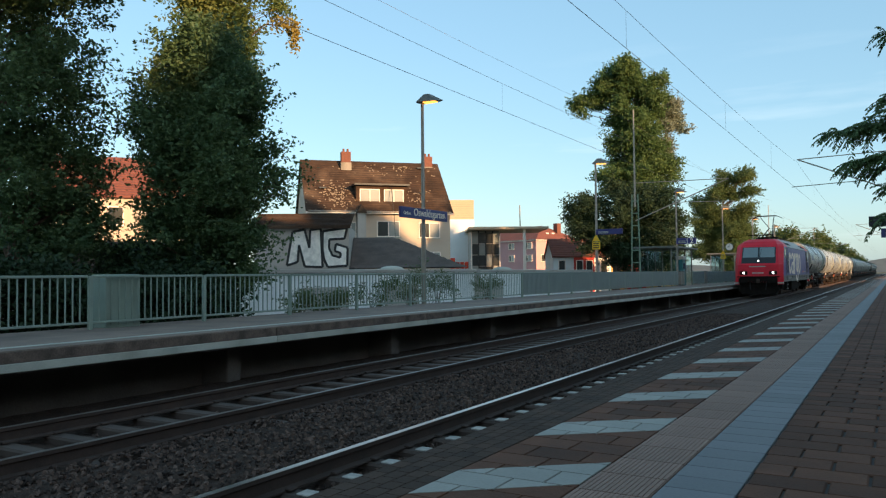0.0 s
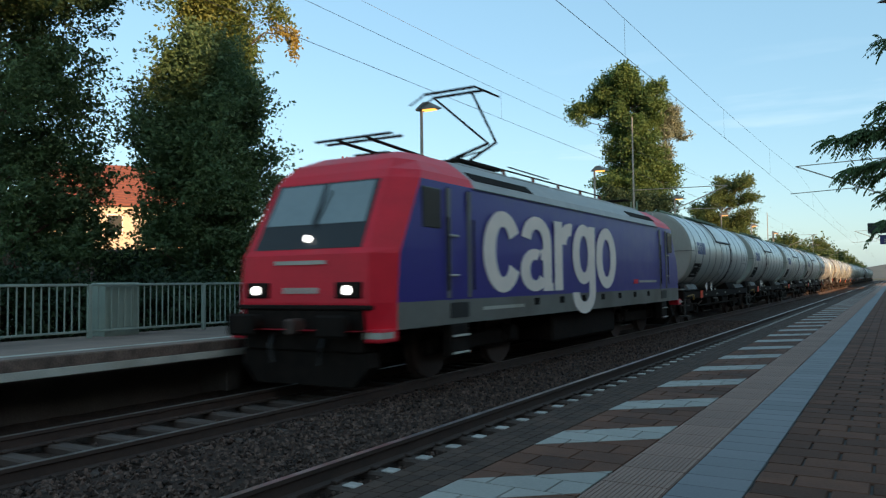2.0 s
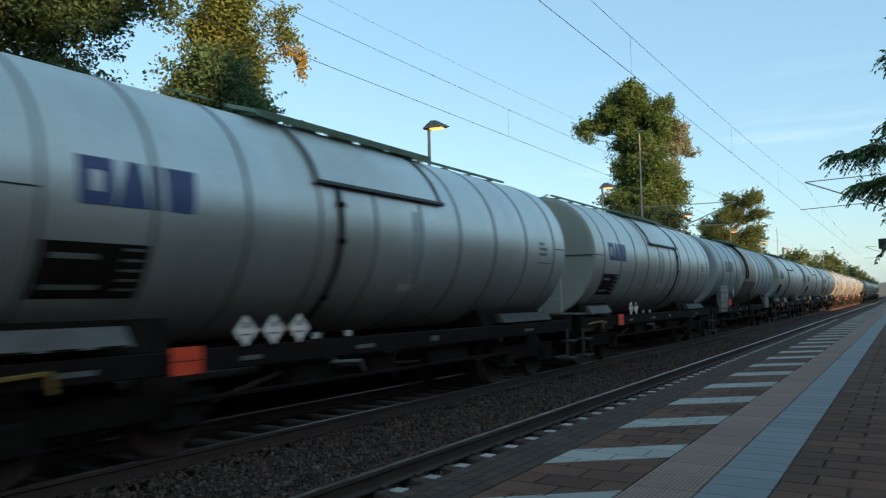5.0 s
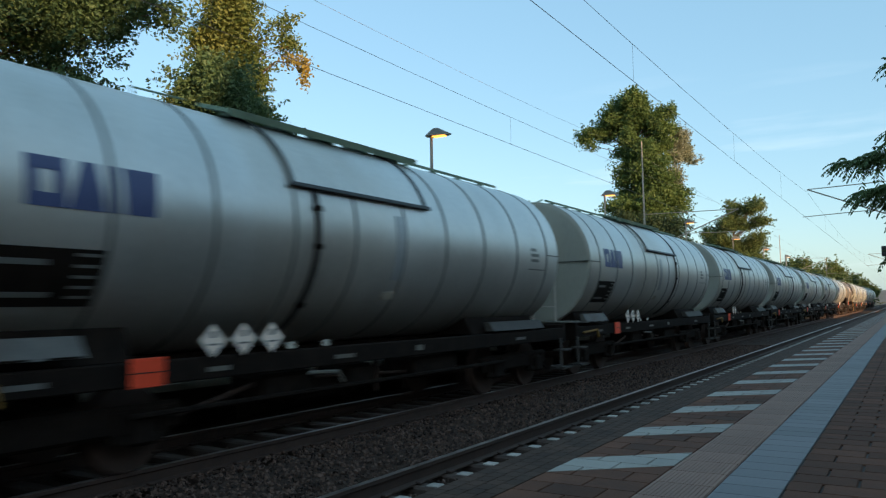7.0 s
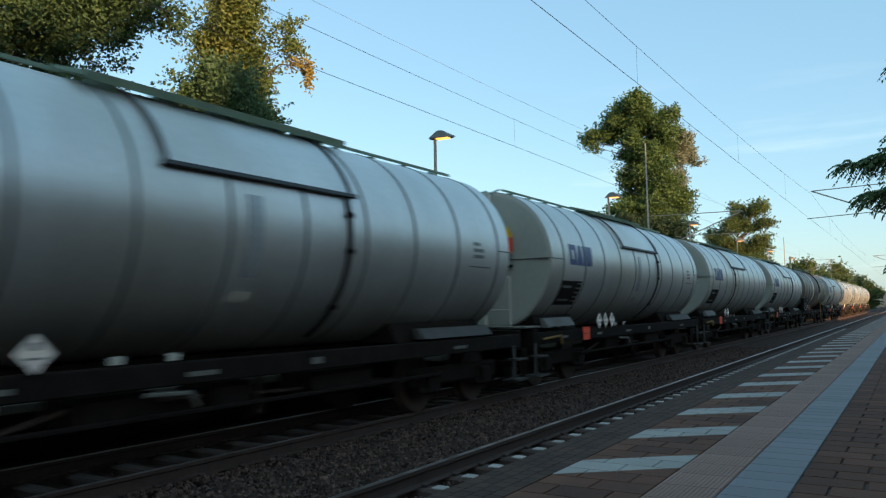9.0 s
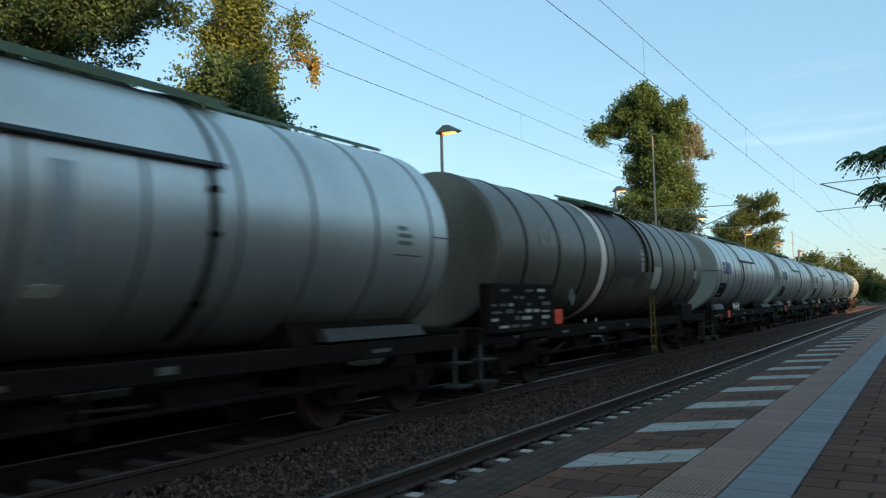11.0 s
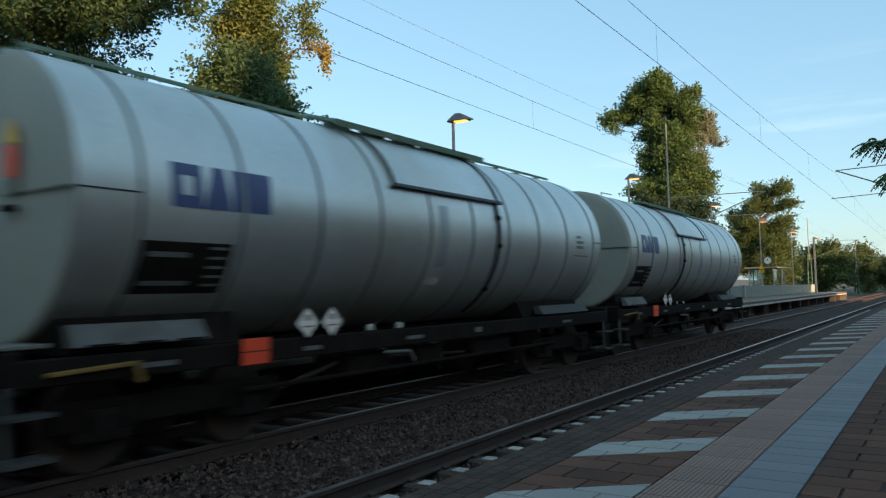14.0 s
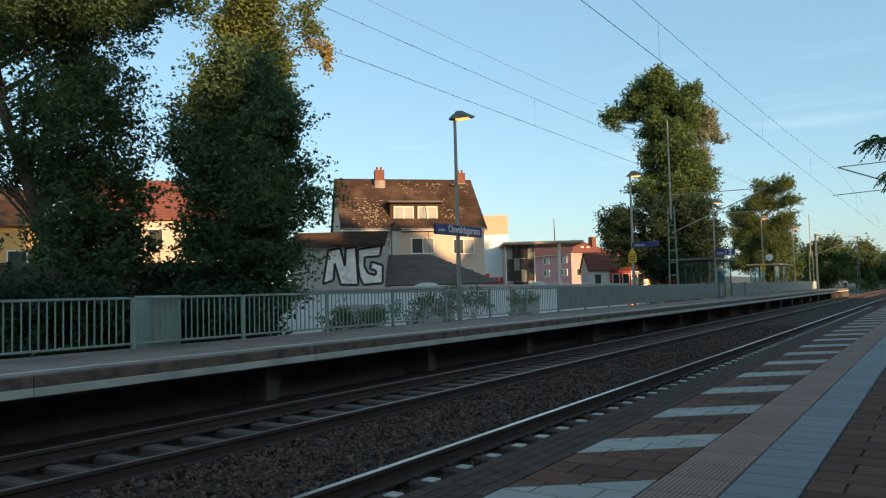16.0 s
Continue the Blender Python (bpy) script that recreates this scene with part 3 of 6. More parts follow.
for j in range(6):
    for i in range(330):
        x, y = SX[4] + 0.3 * j - (0.15 if i % 2 else 0.0), 1.0 + 0.2 * i
        if j == 0 and i % 2:
            rows.append((SX[4] + 0.004, SX[4] + 0.146, y + 0.003, y + 0.197, -0.03, 0))
        elif i < 62 and j < 4:
            e = new("paver", paver_me)
            e.parent, e.location = near, (x, y, 0)
        else:
            rows.append((x + 0.006, x + 0.294, y + 0.003, y + 0.197, -0.03, 0))
raw("pavers", *blocks(rows), PAVER_J, near, "stuff")
part("pavers_far", B(SX[4] + 1.8, 8.9, -13.9, 125, -0.03, -0.001), PAVER_J, near)
part("pavers_far", B(SX[4], SX[4] + 1.8, 67.5, 125, -0.03, -0.001), PAVER_J, near)

# unseen walls added to block the low sun, with an uneven top
def shading_wall(x, y0, y1, height, seed):
    bm = bmesh.new()
    quads = []
    for y in np.arange(y0, y1 + 1, 1.5):
        t = height + 4.0 * noise.noise((y * 0.06, seed, 0)) + 4.0 * noise.noise((y * 0.2, seed + 3, 0)) + 2.5 * noise.noise((y * 0.7, seed + 5, 0))
        quads.append([bm.verts.new((xx, y, z)) for xx, z in ((x, -1.4), (x, t), (x + 1, t), (x + 1, -1.4))])
    for a, b in zip(quads, quads[1:]):
        for i in range(4):
            bm.faces.new((a[i], a[(i + 1) % 4], b[(i + 1) % 4], b[i]))
    bm.faces.new(quads[0])
    bm.faces.new(quads[-1][::-1])
    bmesh.ops.recalc_face_normals(bm, faces=bm.faces)
    tagged(part("shade_wall_east", bm, SHADE_WALL), "added unseen wall that keeps the low sun off the station", "wall", kind="structure")


shading_wall(45, -160, -12.2, 20.6, 1.7)
shading_wall(45, -11.9, 2, 17.9, 1.7)
shading_wall(45, 2, 40, 23.4, 2.9)
shading_wall(45, 40, 69, 16.5, 4.4)
shading_wall(45, 128, 380, 16.0, 8.1)
# unseen wall added to keep low eastern sky light off platform and ballast
tagged(part("sky_blocking_wall", B(8.9, 9.3, -30, 64, -1.4, 6.2), SHADE_WALL), "added unseen wall that blocks the low sky behind the platform", "wall", kind="structure")


# ---- trees ----
def tree(name, x, y, height, trunk_r, lobes, leaves, size, material, label, seed, lean=(0, 0), clump=0.45, z0=-1.35):
    """Tapered trunk, limbs to the clumps, and many small leaves round the clumps of each lobe (dx, dy, z, rx, ry, rz)."""
    rg = np.random.default_rng(seed)
    ob = root(name, label, "tree", at=pose(x, y, z0))
    top = Vector((lean[0], lean[1], height))
    b = bmesh.new()
    pts = [Vector((0, 0, 0)).lerp(top, k / 5) + Vector((0.12 * math.sin(2.1 * k + seed), 0.12 * math.cos(1.7 * k + seed), 0)) * (k > 0) for k in range(6)]
    for k in range(5):
        rod(b, pts[k], pts[k + 1], trunk_r * (1 - 0.17 * k), trunk_r * (1 - 0.17 * (k + 1)), 8)
    vol = np.array([l[3] * l[4] * l[5] for l in lobes]) ** 0.75
    centres = []
    for (dx, dy, z, rx, ry, rz), w in zip(lobes, vol / vol.sum()):
        k = max(8, int(w * leaves / 90))
        m = max(5, int(k ** 0.62))
        d = rg.normal(size=(m, 3))
        d /= np.linalg.norm(d, axis=1, keepdims=True)
        hub = d * rg.uniform(0.3, 1.25, (m, 1)) ** 0.7
        c = hub[rg.integers(0, m, k)] + rg.normal(size=(k, 3)) * 0.17
        c = c * [rx, ry, rz] + [dx, dy, z - z0]
        centres.append(c)
        for q in c[::max(1, k // 7)]:
            q = Vector(q)
            foot = Vector((0, 0, 0)).lerp(top, min(0.95, max(0.2, (q.z - 0.8 - 0.35 * math.hypot(q.x, q.y)) / height)))
            mid = foot.lerp(q, 0.5) + Vector((0, 0, 0.25))
            thick = trunk_r * min(1, rx / 1.3 / (height / 12))
            rod(b, foot, mid, thick * 0.28, thick * 0.16, 5)
            rod(b, mid, q, thick * 0.16, thick * 0.05, 5)
    part("trunk", b, BARK, ob)
    c = np.concatenate(centres)
    n = len(c) * 90
    cs = np.repeat(c, 90, 0)
    cl = clump * rg.uniform(0.55, 1.35, (len(c), 1))
    p = cs + np.clip(rg.normal(size=(n, 3)), -1.5, 1.5) * np.repeat(cl, 90, 0) * [1, 1, 0.75]
    # leafy twigs that stand out of the crown's outline
    m = min(900, n // 60)
    mean = c.mean(0)
    out = c - mean
    pick = rg.choice(len(c), m, p=(q := np.linalg.norm(out, axis=1) ** 2) / q.sum())
    d = out[pick] * [1, 1, 0.35] / np.linalg.norm(out[pick], axis=1, keepdims=True) + rg.normal(size=(m, 3)) * 0.45 + [0, 0, 0.25]
    d /= np.linalg.norm(d, axis=1, keepdims=True)
    a = np.repeat(c[pick], 16, 0)
    along = np.tile(np.linspace(0.3, 1, 16), m)[:, None] * np.repeat(rg.uniform(1.6, 3.6, (m, 1)), 16, 0) * clump
    p = np.concatenate([p, a + np.repeat(d, 16, 0) * along + rg.normal(size=(m * 16, 3)) * size * 0.75])
    n = len(p)
    u = rg.normal(size=(n, 3))
    u[:, 2] = u[:, 2] * 0.6 - 0.35
    u /= np.linalg.norm(u, axis=1, keepdims=True)
    w = np.cross(u, rg.normal(size=(n, 3)))
    w /= np.linalg.norm(w, axis=1, keepdims=True)
    s = size * rg.uniform(0.6, 1.3, (n, 1))
    nrm = np.cross(u, w)
    v = np.stack([p - u * s, p + w * s * 0.55 + nrm * s * 0.15, p + u * s, p - w * s * 0.55 + nrm * s * 0.15], 1).reshape(-1, 3)
    f = np.arange(4 * n).reshape(-1, 4)
    crown = raw("crown", v.tolist(), f.tolist(), material, ob)
    return ob


tree("maple_tree", -17.75, 10.7, 12, 0.23, [(-0.25, 0.2, 2.3, 1.3, 1.3, 1.4), (-0.6, -0.15, 5.3, 1.4, 1.4, 2.1), (-0.85, -0.4, 9.2, 2.3, 2.3, 2.3), (0.5, 0.95, 9.3, 1.4, 1.4, 1.5), (-2.1, -2.2, 4.3, 0.9, 0.9, 0.4), (-2.35, -2.1, 8.8, 1.6, 1.6, 1.6), (0.35, 0.9, 3.9, 0.5, 0.5, 1.1), (0.0, 0.6, 6.2, 0.6, 0.6, 1.0)],
     114000, 0.062, LEAF, "dense dark green broadleaf tree behind the railing", 11, lean=(-2.3, -2.0), clump=0.26)
tree("maple_tree", -15.5, 13.85, 8.5, 0.17, [(0, 0, 1.4, 1.1, 1.1, 1.2), (0, 0, 3.3, 1.65, 1.65, 1.6), (0.1, 0, 5.0, 1.5, 1.5, 1.5), (-0.1, -0.1, 6.6, 0.8, 0.8, 0.9)],
     100000, 0.06, LEAF, "dense dark green bushy tree behind the railing", 12, clump=0.25)
olive = tree("poplar_tree", -18.0, 16.8, 14, 0.24, [(-0.1, -0.1, 7.2, 0.95, 0.95, 1.5), (-0.1, -0.1, 9.4, 0.9, 0.9, 1.9), (0, -0.1, 11.8, 0.85, 0.85, 1.8), (1.1, 1.0, 9.7, 0.25, 0.25, 0.5), (-1.1, -0.9, 7.0, 0.5, 0.5, 0.7)],
     50000, 0.066, LEAF_SUN, "slender olive green tree, sunlit at its top", 13, clump=0.24)


def across(c, rows):
    """Lobes laid out square to the line of sight: (offset, height, radius, half height) with c the sideways direction."""
    return [(u * c[0], u * c[1], z, r, r, h) for u, z, r, h in rows]


SIDE = (0.957, 0.289)
tree("poplar_tree", -24.2, 74.2, 20, 0.45, across(SIDE, [(1.2, 20.2, 2.0, 1.6), (3.6, 18.8, 1.4, 1.1), (-0.7, 19.2, 1.2, 1.2), (-2.6, 17.9, 1.1, 0.8), (2.2, 16.8, 2.1, 1.8), (2.4, 13.6, 2.3, 2.0), (3.2, 11.0, 2.6, 2.2), (1.0, 10.0, 2.2, 1.6)]),
     110000, 0.13, LEAF_MID, "tall ivy-green tree with a narrow ragged crown", 14, lean=(1.6, 0.5), clump=0.42)
# lower tree in the darkened leaf colour, which carries its shade
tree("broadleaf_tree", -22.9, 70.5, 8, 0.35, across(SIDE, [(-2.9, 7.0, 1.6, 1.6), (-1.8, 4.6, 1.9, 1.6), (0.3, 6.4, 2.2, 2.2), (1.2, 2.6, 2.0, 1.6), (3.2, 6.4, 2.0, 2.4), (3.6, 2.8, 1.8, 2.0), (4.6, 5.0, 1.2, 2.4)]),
     95000, 0.11, LEAF_SHADED, "broad green tree below the tall one, shade put into its leaf colour", 15, clump=0.42)
tree("poplar_tree", -21.2, 79.2, 18, 0.2, across(SIDE, [(1.2, 17.6, 1.5, 1.3), (1.7, 15.6, 1.4, 1.4), (0.9, 13.4, 0.9, 1.4)]),
     15000, 0.11, LEAF_DRY, "thin tree with dry pale leaves", 18, lean=(1.0, 0.2), clump=0.36)
tree("acacia_tree", -23.6, 128, 14, 0.3, across((0.98, 0.19), [(1.3, 16.0, 2.5, 0.8), (3.5, 13.6, 1.5, 0.7), (-0.2, 13.4, 2.4, 0.9), (-1.6, 10.6, 2.6, 1.3), (2.2, 10.2, 2.4, 1.3), (-2.8, 8.0, 2.4, 1.7), (1.6, 7.4, 3.2, 2.1), (-0.5, 4.6, 3.6, 2.2), (-3.2, 12.0, 1.4, 0.8)]),
     90000, 0.14, LEAF_FAR, "open-crowned tree in tiers, evening sun in its leaves", 15, clump=0.5)
for i, (x, y, h, r) in enumerate(((-19, 165, 7.6, 4.4), (-15, 185, 8.4, 4.4), (-23, 190, 9.4, 5.4), (-14, 215, 7, 4.6), (-20, 235, 8.6, 5.6), (-12.5, 250, 6, 3.8), (-30, 108, 7.6, 3.6), (-25, 150, 6.6, 3.4), (-17, 290, 8, 5.6), (-36, 118, 7.6, 4.4))):
    tree("broadleaf_tree", x, y, h, 0.25, [(0, 0, h * 0.5, r * 0.8, r * 0.8, h * 0.42), (0.6, 0.4, h * 0.75, r * 0.5, r * 0.5, h * 0.28)],
         13000, 0.27, LEAF_FAR, "bushy green tree beside the line", 20 + i, clump=0.8)


for i, (x, y, r, h) in enumerate(((-13.3, 14.9, 0.3, 0.4), (-13.3, 18.4, 0.45, 0.85), (-13.3, 20.2, 0.55, 0.95), (-13.3, 21.8, 0.45, 0.8), (-13.2, 25.2, 0.4, 0.75), (-13.3, 16.2, 0.25, 0.35))):
    tree("shrub", x, y, h + 0.8, 0.03, [(0, 0, h * 0.3, r, r, h * 0.6), (0.1, 0.3, h * 0.75, r * 0.6, r * 0.6, h * 0.3)], 520, 0.034, LEAF_FAR, "leafy green shrub growing behind the railing", 50 + i, clump=0.16)
# shrubs use the same darkened leaves for the shade under the trees
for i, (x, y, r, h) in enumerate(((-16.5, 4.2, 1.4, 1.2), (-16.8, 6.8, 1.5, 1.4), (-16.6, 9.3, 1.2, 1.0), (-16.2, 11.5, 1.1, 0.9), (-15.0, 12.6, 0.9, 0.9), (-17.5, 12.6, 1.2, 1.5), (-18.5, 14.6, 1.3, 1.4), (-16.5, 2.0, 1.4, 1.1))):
    tree("hedge_shrub", x, y, h + 1.0, 0.05, [(0, 0, 0.1, r, r, h * 0.9), (0.1, 0.3, h * 0.55, r * 0.7, r * 0.7, h * 0.5)], 9000, 0.075, LEAF_SHADED, "shrub under the trees, its green darkened for shade", 70 + i, clump=0.3)


def leaf_tuft(parent, name, centre, spread, count, size, material, seed):
    """Loose leaves gathered round one twig."""
    rg = np.random.default_rng(seed)
    q = np.array(centre) + rg.normal(size=(count, 3)) * spread
    u, w = rg.normal(size=(2, count, 3))
    u /= np.linalg.norm(u, axis=1, keepdims=True)
    w = np.cross(u, w)
    w /= np.linalg.norm(w, axis=1, keepdims=True)
    v = np.stack([q - u * size, q + w * size * 0.55, q + u * size, q - w * size * 0.55], 1).reshape(-1, 3)
    raw(name, v.tolist(), np.arange(4 * count).reshape(-1, 4).tolist(), material, parent, "stuff", "turning golden leaves")


leaf_tuft(olive, "golden_twig", (1.3, 1.25, 10.35), (0.24, 0.24, 0.14), 260, 0.066, LEAF_GOLD, 41)
leaf_tuft(olive, "golden_twig", (1.55, 1.5, 10.0), (0.1, 0.1, 0.26), 260, 0.066, LEAF_GOLD, 42)
part("branch", rod(R((0.1, 0.0, 9.2), (0.9, 0.85, 10.3), 0.05, 0.025, 6), (0.9, 0.85, 10.3), (1.6, 1.55, 10.3), 0.025, 0.01, 6), BARK, olive)



def fronds(parent, lines, seed):
    """Drooping feathery leaves along twigs: each a thin stalk with pairs of narrow leaflets."""
    rg = np.random.default_rng(seed)
    verts, twigs = [], bmesh.new()
    for a, b in lines:
        a, b = np.array(a), np.array(b)
        rod(twigs, a, b, 0.012, 0.003, 5)
        run = (b - a) / np.linalg.norm(b - a)
        for k in range(int(np.linalg.norm(b - a) / 0.016)):
            foot = a + (b - a) * (0.1 + 0.9 * rg.uniform())
            d = run * rg.uniform(0.4, 1.2) + rg.normal(size=3) * [0.35, 0.6, 0.3] + [0, 0, rg.uniform(-0.1, 0.35)]
            d /= np.linalg.norm(d)
            length = rg.uniform(0.16, 0.26)
            side = np.cross(d, [0, 0, 1.0])
            side /= np.linalg.norm(side)
            for j in range(9):
                u = (j + 1) / 9
                q = foot + d * length * u - np.array([0, 0, 0.55]) * length * u * u
                for sg2 in (-1, 1):
                    tip = q + (side * sg2 * 0.8 + d * 0.5 + np.array([0, 0, -0.75])) * rg.uniform(0.04, 0.065)
                    wide = np.cross(tip - q, rg.normal(size=3))
                    wide *= 0.011 / np.linalg.norm(wide)
                    mid = (q + tip) / 2
                    verts += [q, mid + wide, tip, mid - wide]
    raw("fronds", np.array(verts).tolist(), np.arange(len(verts)).reshape(-1, 4).tolist(), LEAF, parent)
    part("twigs", twigs, BARK, parent)


pagoda = tree("pagoda_tree", 4.2, 11.5, 6.0, 0.14, [(-3.0, -0.9, 2.7, 0.5, 0.5, 0.5), (-2.2, -0.6, 3.4, 0.7, 0.7, 0.5), (-0.6, 0, 4.6, 1.0, 1.0, 0.8)],
              5000, 0.045, LEAF, "dark feathery tree overhanging the platform", 91, clump=0.14, z0=0)
fronds(pagoda, [((-3.2, -1.3, 2.72), (-4.86, -1.5, 2.52)), ((-3.2, -1.2, 2.78), (-4.6, -1.3, 2.58)), ((-3.3, -1.1, 2.55), (-4.5, -1.4, 2.62)), ((-3.2, -1.5, 2.4), (-4.62, -1.6, 2.14)),
                ((-3.3, -1.2, 2.42), (-4.5, -1.2, 2.2)), ((-3.2, -1.4, 2.2), (-4.35, -1.4, 2.08)), ((-3.3, -1.2, 2.85), (-4.3, -1.4, 2.88)), ((-3.2, -1.4, 2.8), (-4.25, -1.5, 2.74)),
                ((-3.4, -1.5, 1.9), (-4.25, -1.5, 1.84)), ((-3.4, -1.5, 1.62), (-4.3, -1.5, 1.52)), ((-3.3, -1.3, 3.7), (-4.25, -1.5, 3.62))], 92)



# ---- lamps, signs, overhead line ----
def street_lamp(y):
    ob = root("platform_lamp", "tall grey platform lamp with a glowing flat hood", "street lamp", "platform lamps", at=pose(-12.25, y, 0))
    b = rod(bmesh.new(), (0, 0, -0.2), (0, 0, 2.0), 0.075, 0.07, 12)
    rod(b, (0, 0, 2.0), (0, 0, 6.15), 0.06, 0.045, 12)
    part("pole", b, POST, ob)
    hood = bmesh.new()
    loop = [(-0.1, -0.16), (0.55, -0.1), (0.75, 0), (0.55, 0.1), (-0.1, 0.16), (-0.18, 0)]
    lo = [hood.verts.new((x, y2 * 1.3, 6.14 - 0.02 * (x > 0.5))) for x, y2 in loop]
    hi = [hood.verts.new((0.16 + (x - 0.25) * 0.2, y2 * 0.3, 6.38)) for x, y2 in loop]
    hood.faces.new(hi)
    hood.faces.new(lo[::-1])
    for i in range(6):
        hood.faces.new((lo[i], lo[(i + 1) % 6], hi[(i + 1) % 6], hi[i]))
    bmesh.ops.recalc_face_normals(hood, faces=hood.faces)
    part("hood", hood, LOCO_GREY, ob)
    part("lamp_glass", B(0.08, 0.5, -0.1, 0.1, 6.1, 6.138, bevel=0.01), LAMPGLOW, ob, "glowing sodium lamp glass")
    return ob


lamp = street_lamp(19.35)
for k in range(1, 6):
    copy_thing(lamp, pose(-12.25, 19.35 + 15.5 * k, 0))
copy_thing(lamp, pose(0.62, 16.5, 0, 0, 0, 180))

sg = root("station_sign", "dark blue station name board with white letters", "sign", at=pose(-12.12, 19.2, 2.71))
part("board", B(-0.03, 0.03, -1.32, 1.32, -0.16, 0.16, bevel=0.01), SIGNBLUE, sg)
lettering("Oswaldsgarten", 0.30, 0.002, WHITE, "station_name", sg, Matrix.Translation((0.034, 0.28, -0.07)) @ pose(0, 0, 0, 90, 0, 90), 0.004)
lettering("Gießen", 0.13, 0.002, WHITE, "town_name", sg, Matrix.Translation((0.034, -0.98, -0.06)) @ pose(0, 0, 0, 90, 0, 90), 0.001)



def cross_sign(x0, x1, y, z0, z1, text, label):
    """A board across the platform that faces down the line, hung from its post."""
    ob = root("platform_sign", label, "sign", at=pose((x0 + x1) / 2, y, (z0 + z1) / 2))
    w, h = (x1 - x0) / 2, (z1 - z0) / 2
    part("board", B(-w, w, -0.04, 0.04, -h, h, bevel=0.01), SIGNBLUE, ob)
    if text:
        lettering(text, h * 2.1, 0.002, WHITE, "number", ob, Matrix.Translation((w * 0.55, -0.045, -h * 0.72)) @ pose(0, 0, 0, 90, 0, 0), 0.012)
        part("divider", B(w * 0.1, w * 0.14, -0.046, -0.042, -h * 0.9, h * 0.9), WHITE, ob)
    for k in range(2):
        part("text_bar", B(-w * 0.8, -w * 0.05 + 0.0 * k, -0.045, -0.041, -h * 0.1 - h * 0.45 * k, h * 0.12 - h * 0.45 * k), EDGE_WHITE, ob)
    return ob


cross_sign(-12.25, -11.0, 50.28, 2.72, 3.12, "2", "blue platform number sign with white figure")
cross_sign(-12.25, -10.95, 34.78, 2.72, 2.98, "", "blue direction sign with rows of pale print")
cross_sign(-0.42, 0.95, 32.06, 2.08, 2.42, "1", "blue platform number sign with white figure")
db = root("departure_display", "dark hanging departure display under its post", "display", at=pose(0, 32, 2.68))
part("case", B(-0.8, 0.9, -0.12, 0.12, -0.19, 0.19, bevel=0.02), BLACK, db)
part("hanger", R((0.6, 0, 0.19), (0.6, 0, 1.2), 0.04, n=8), POST, db)
part("pole", R((0.95, 0.1, -2.68), (0.95, 0.1, 1.3), 0.07, n=10), POST, db)
for y, z in ((34.88, 2.02), (65.88, 1.95)):
    ys = root("warning_sign", "yellow warning signs fixed to a lamp pole", "sign", at=pose(-12.25, y, z))
    part("plate", B(-0.2, 0.2, -0.12, -0.1, 0, 0.36, bevel=0.01), YELLOW, ys)
    part("triangle", prism([(-0.2, 0.39), (0.2, 0.39), (0.0, 0.72)], -0.12, -0.1), YELLOW, ys)
    for k in range(3):
        part("text_bar", B(-0.14, 0.14, -0.124, -0.121, 0.07 + 0.1 * k, 0.11 + 0.1 * k), BLACK, ys)
ck = root("platform_clock", "round white platform clock on an arm", "clock", at=pose(-11.75, 65.85, 2.95))
part("case", R((0, -0.09, 0), (0, 0.09, 0), 0.3, n=28), LOCO_GREY, ck)
part("dial", R((0, -0.1, 0), (0, -0.09, 0), 0.27, n=28), WHITE, ck)
part("pointer", box(B(-0.015, 0.015, -0.105, -0.1, 0, 0.22), -0.14, 0, -0.105, -0.1, -0.02, 0.02), BLACK, ck)
part("arm", B(-0.5, -0.28, -0.03, 0.03, -0.03, 0.03), POST, ck)


def shelter(y0, y1, material, label):
    ob = root("waiting_shelter", label, "shelter", at=pose(-13.9, y0, 0))
    d = y1 - y0
    for x in (-0.9, 1.2):
        for k in range(4):
            part("post", B(x - 0.04, x + 0.04, d * k / 3 - 0.04, d * k / 3 + 0.04, 0, 2.5, bevel=0.008), material, ob)
    part("roof", B(-1.2, 1.6, -0.4, d + 0.4, 2.5, 2.62, bevel=0.02), material, ob)
    for k in range(3):
        part("pane", B(-0.91, -0.89, d * k / 3 + 0.06, d * (k + 1) / 3 - 0.06, 0.2, 2.4), SHELTER_GLASS, ob)
        part("pane", B(1.19, 1.21, d * k / 3 + 0.06, d * (k + 1) / 3 - 0.06, 0.2, 2.4), SHELTER_GLASS, ob) if k != 1 else None
    for y in (0, d):
        part("pane", B(-0.84, 1.14, y - 0.01, y + 0.01, 0.2, 2.4), SHELTER_GLASS, ob)
    part("bench", B(-0.8, -0.35, 0.3, d - 0.3, 0.42, 0.47, bevel=0.01), GREEN_STEEL, ob)
    return ob


shelter(50.6, 56.4, LOCO_GREY, "dark glazed waiting shelter on the platform")
shelter(73.5, 79.5, POST, "pale steel framed waiting shelter on the platform")
tm = root("ticket_machine", "teal ticket machine beside the shelter", "ticket machine", at=pose(-12.55, 52.4, 0))
part("case", B(-0.25, 0.25, -0.4, 0.4, 0, 1.95, bevel=0.03), TEAL, tm)
part("screen", B(0.25, 0.262, -0.25, 0.25, 1.1, 1.5), GLASS, tm)
part("hood", B(-0.27, 0.3, -0.42, 0.42, 1.75, 1.97, bevel=0.02), EDGE_WHITE, tm)
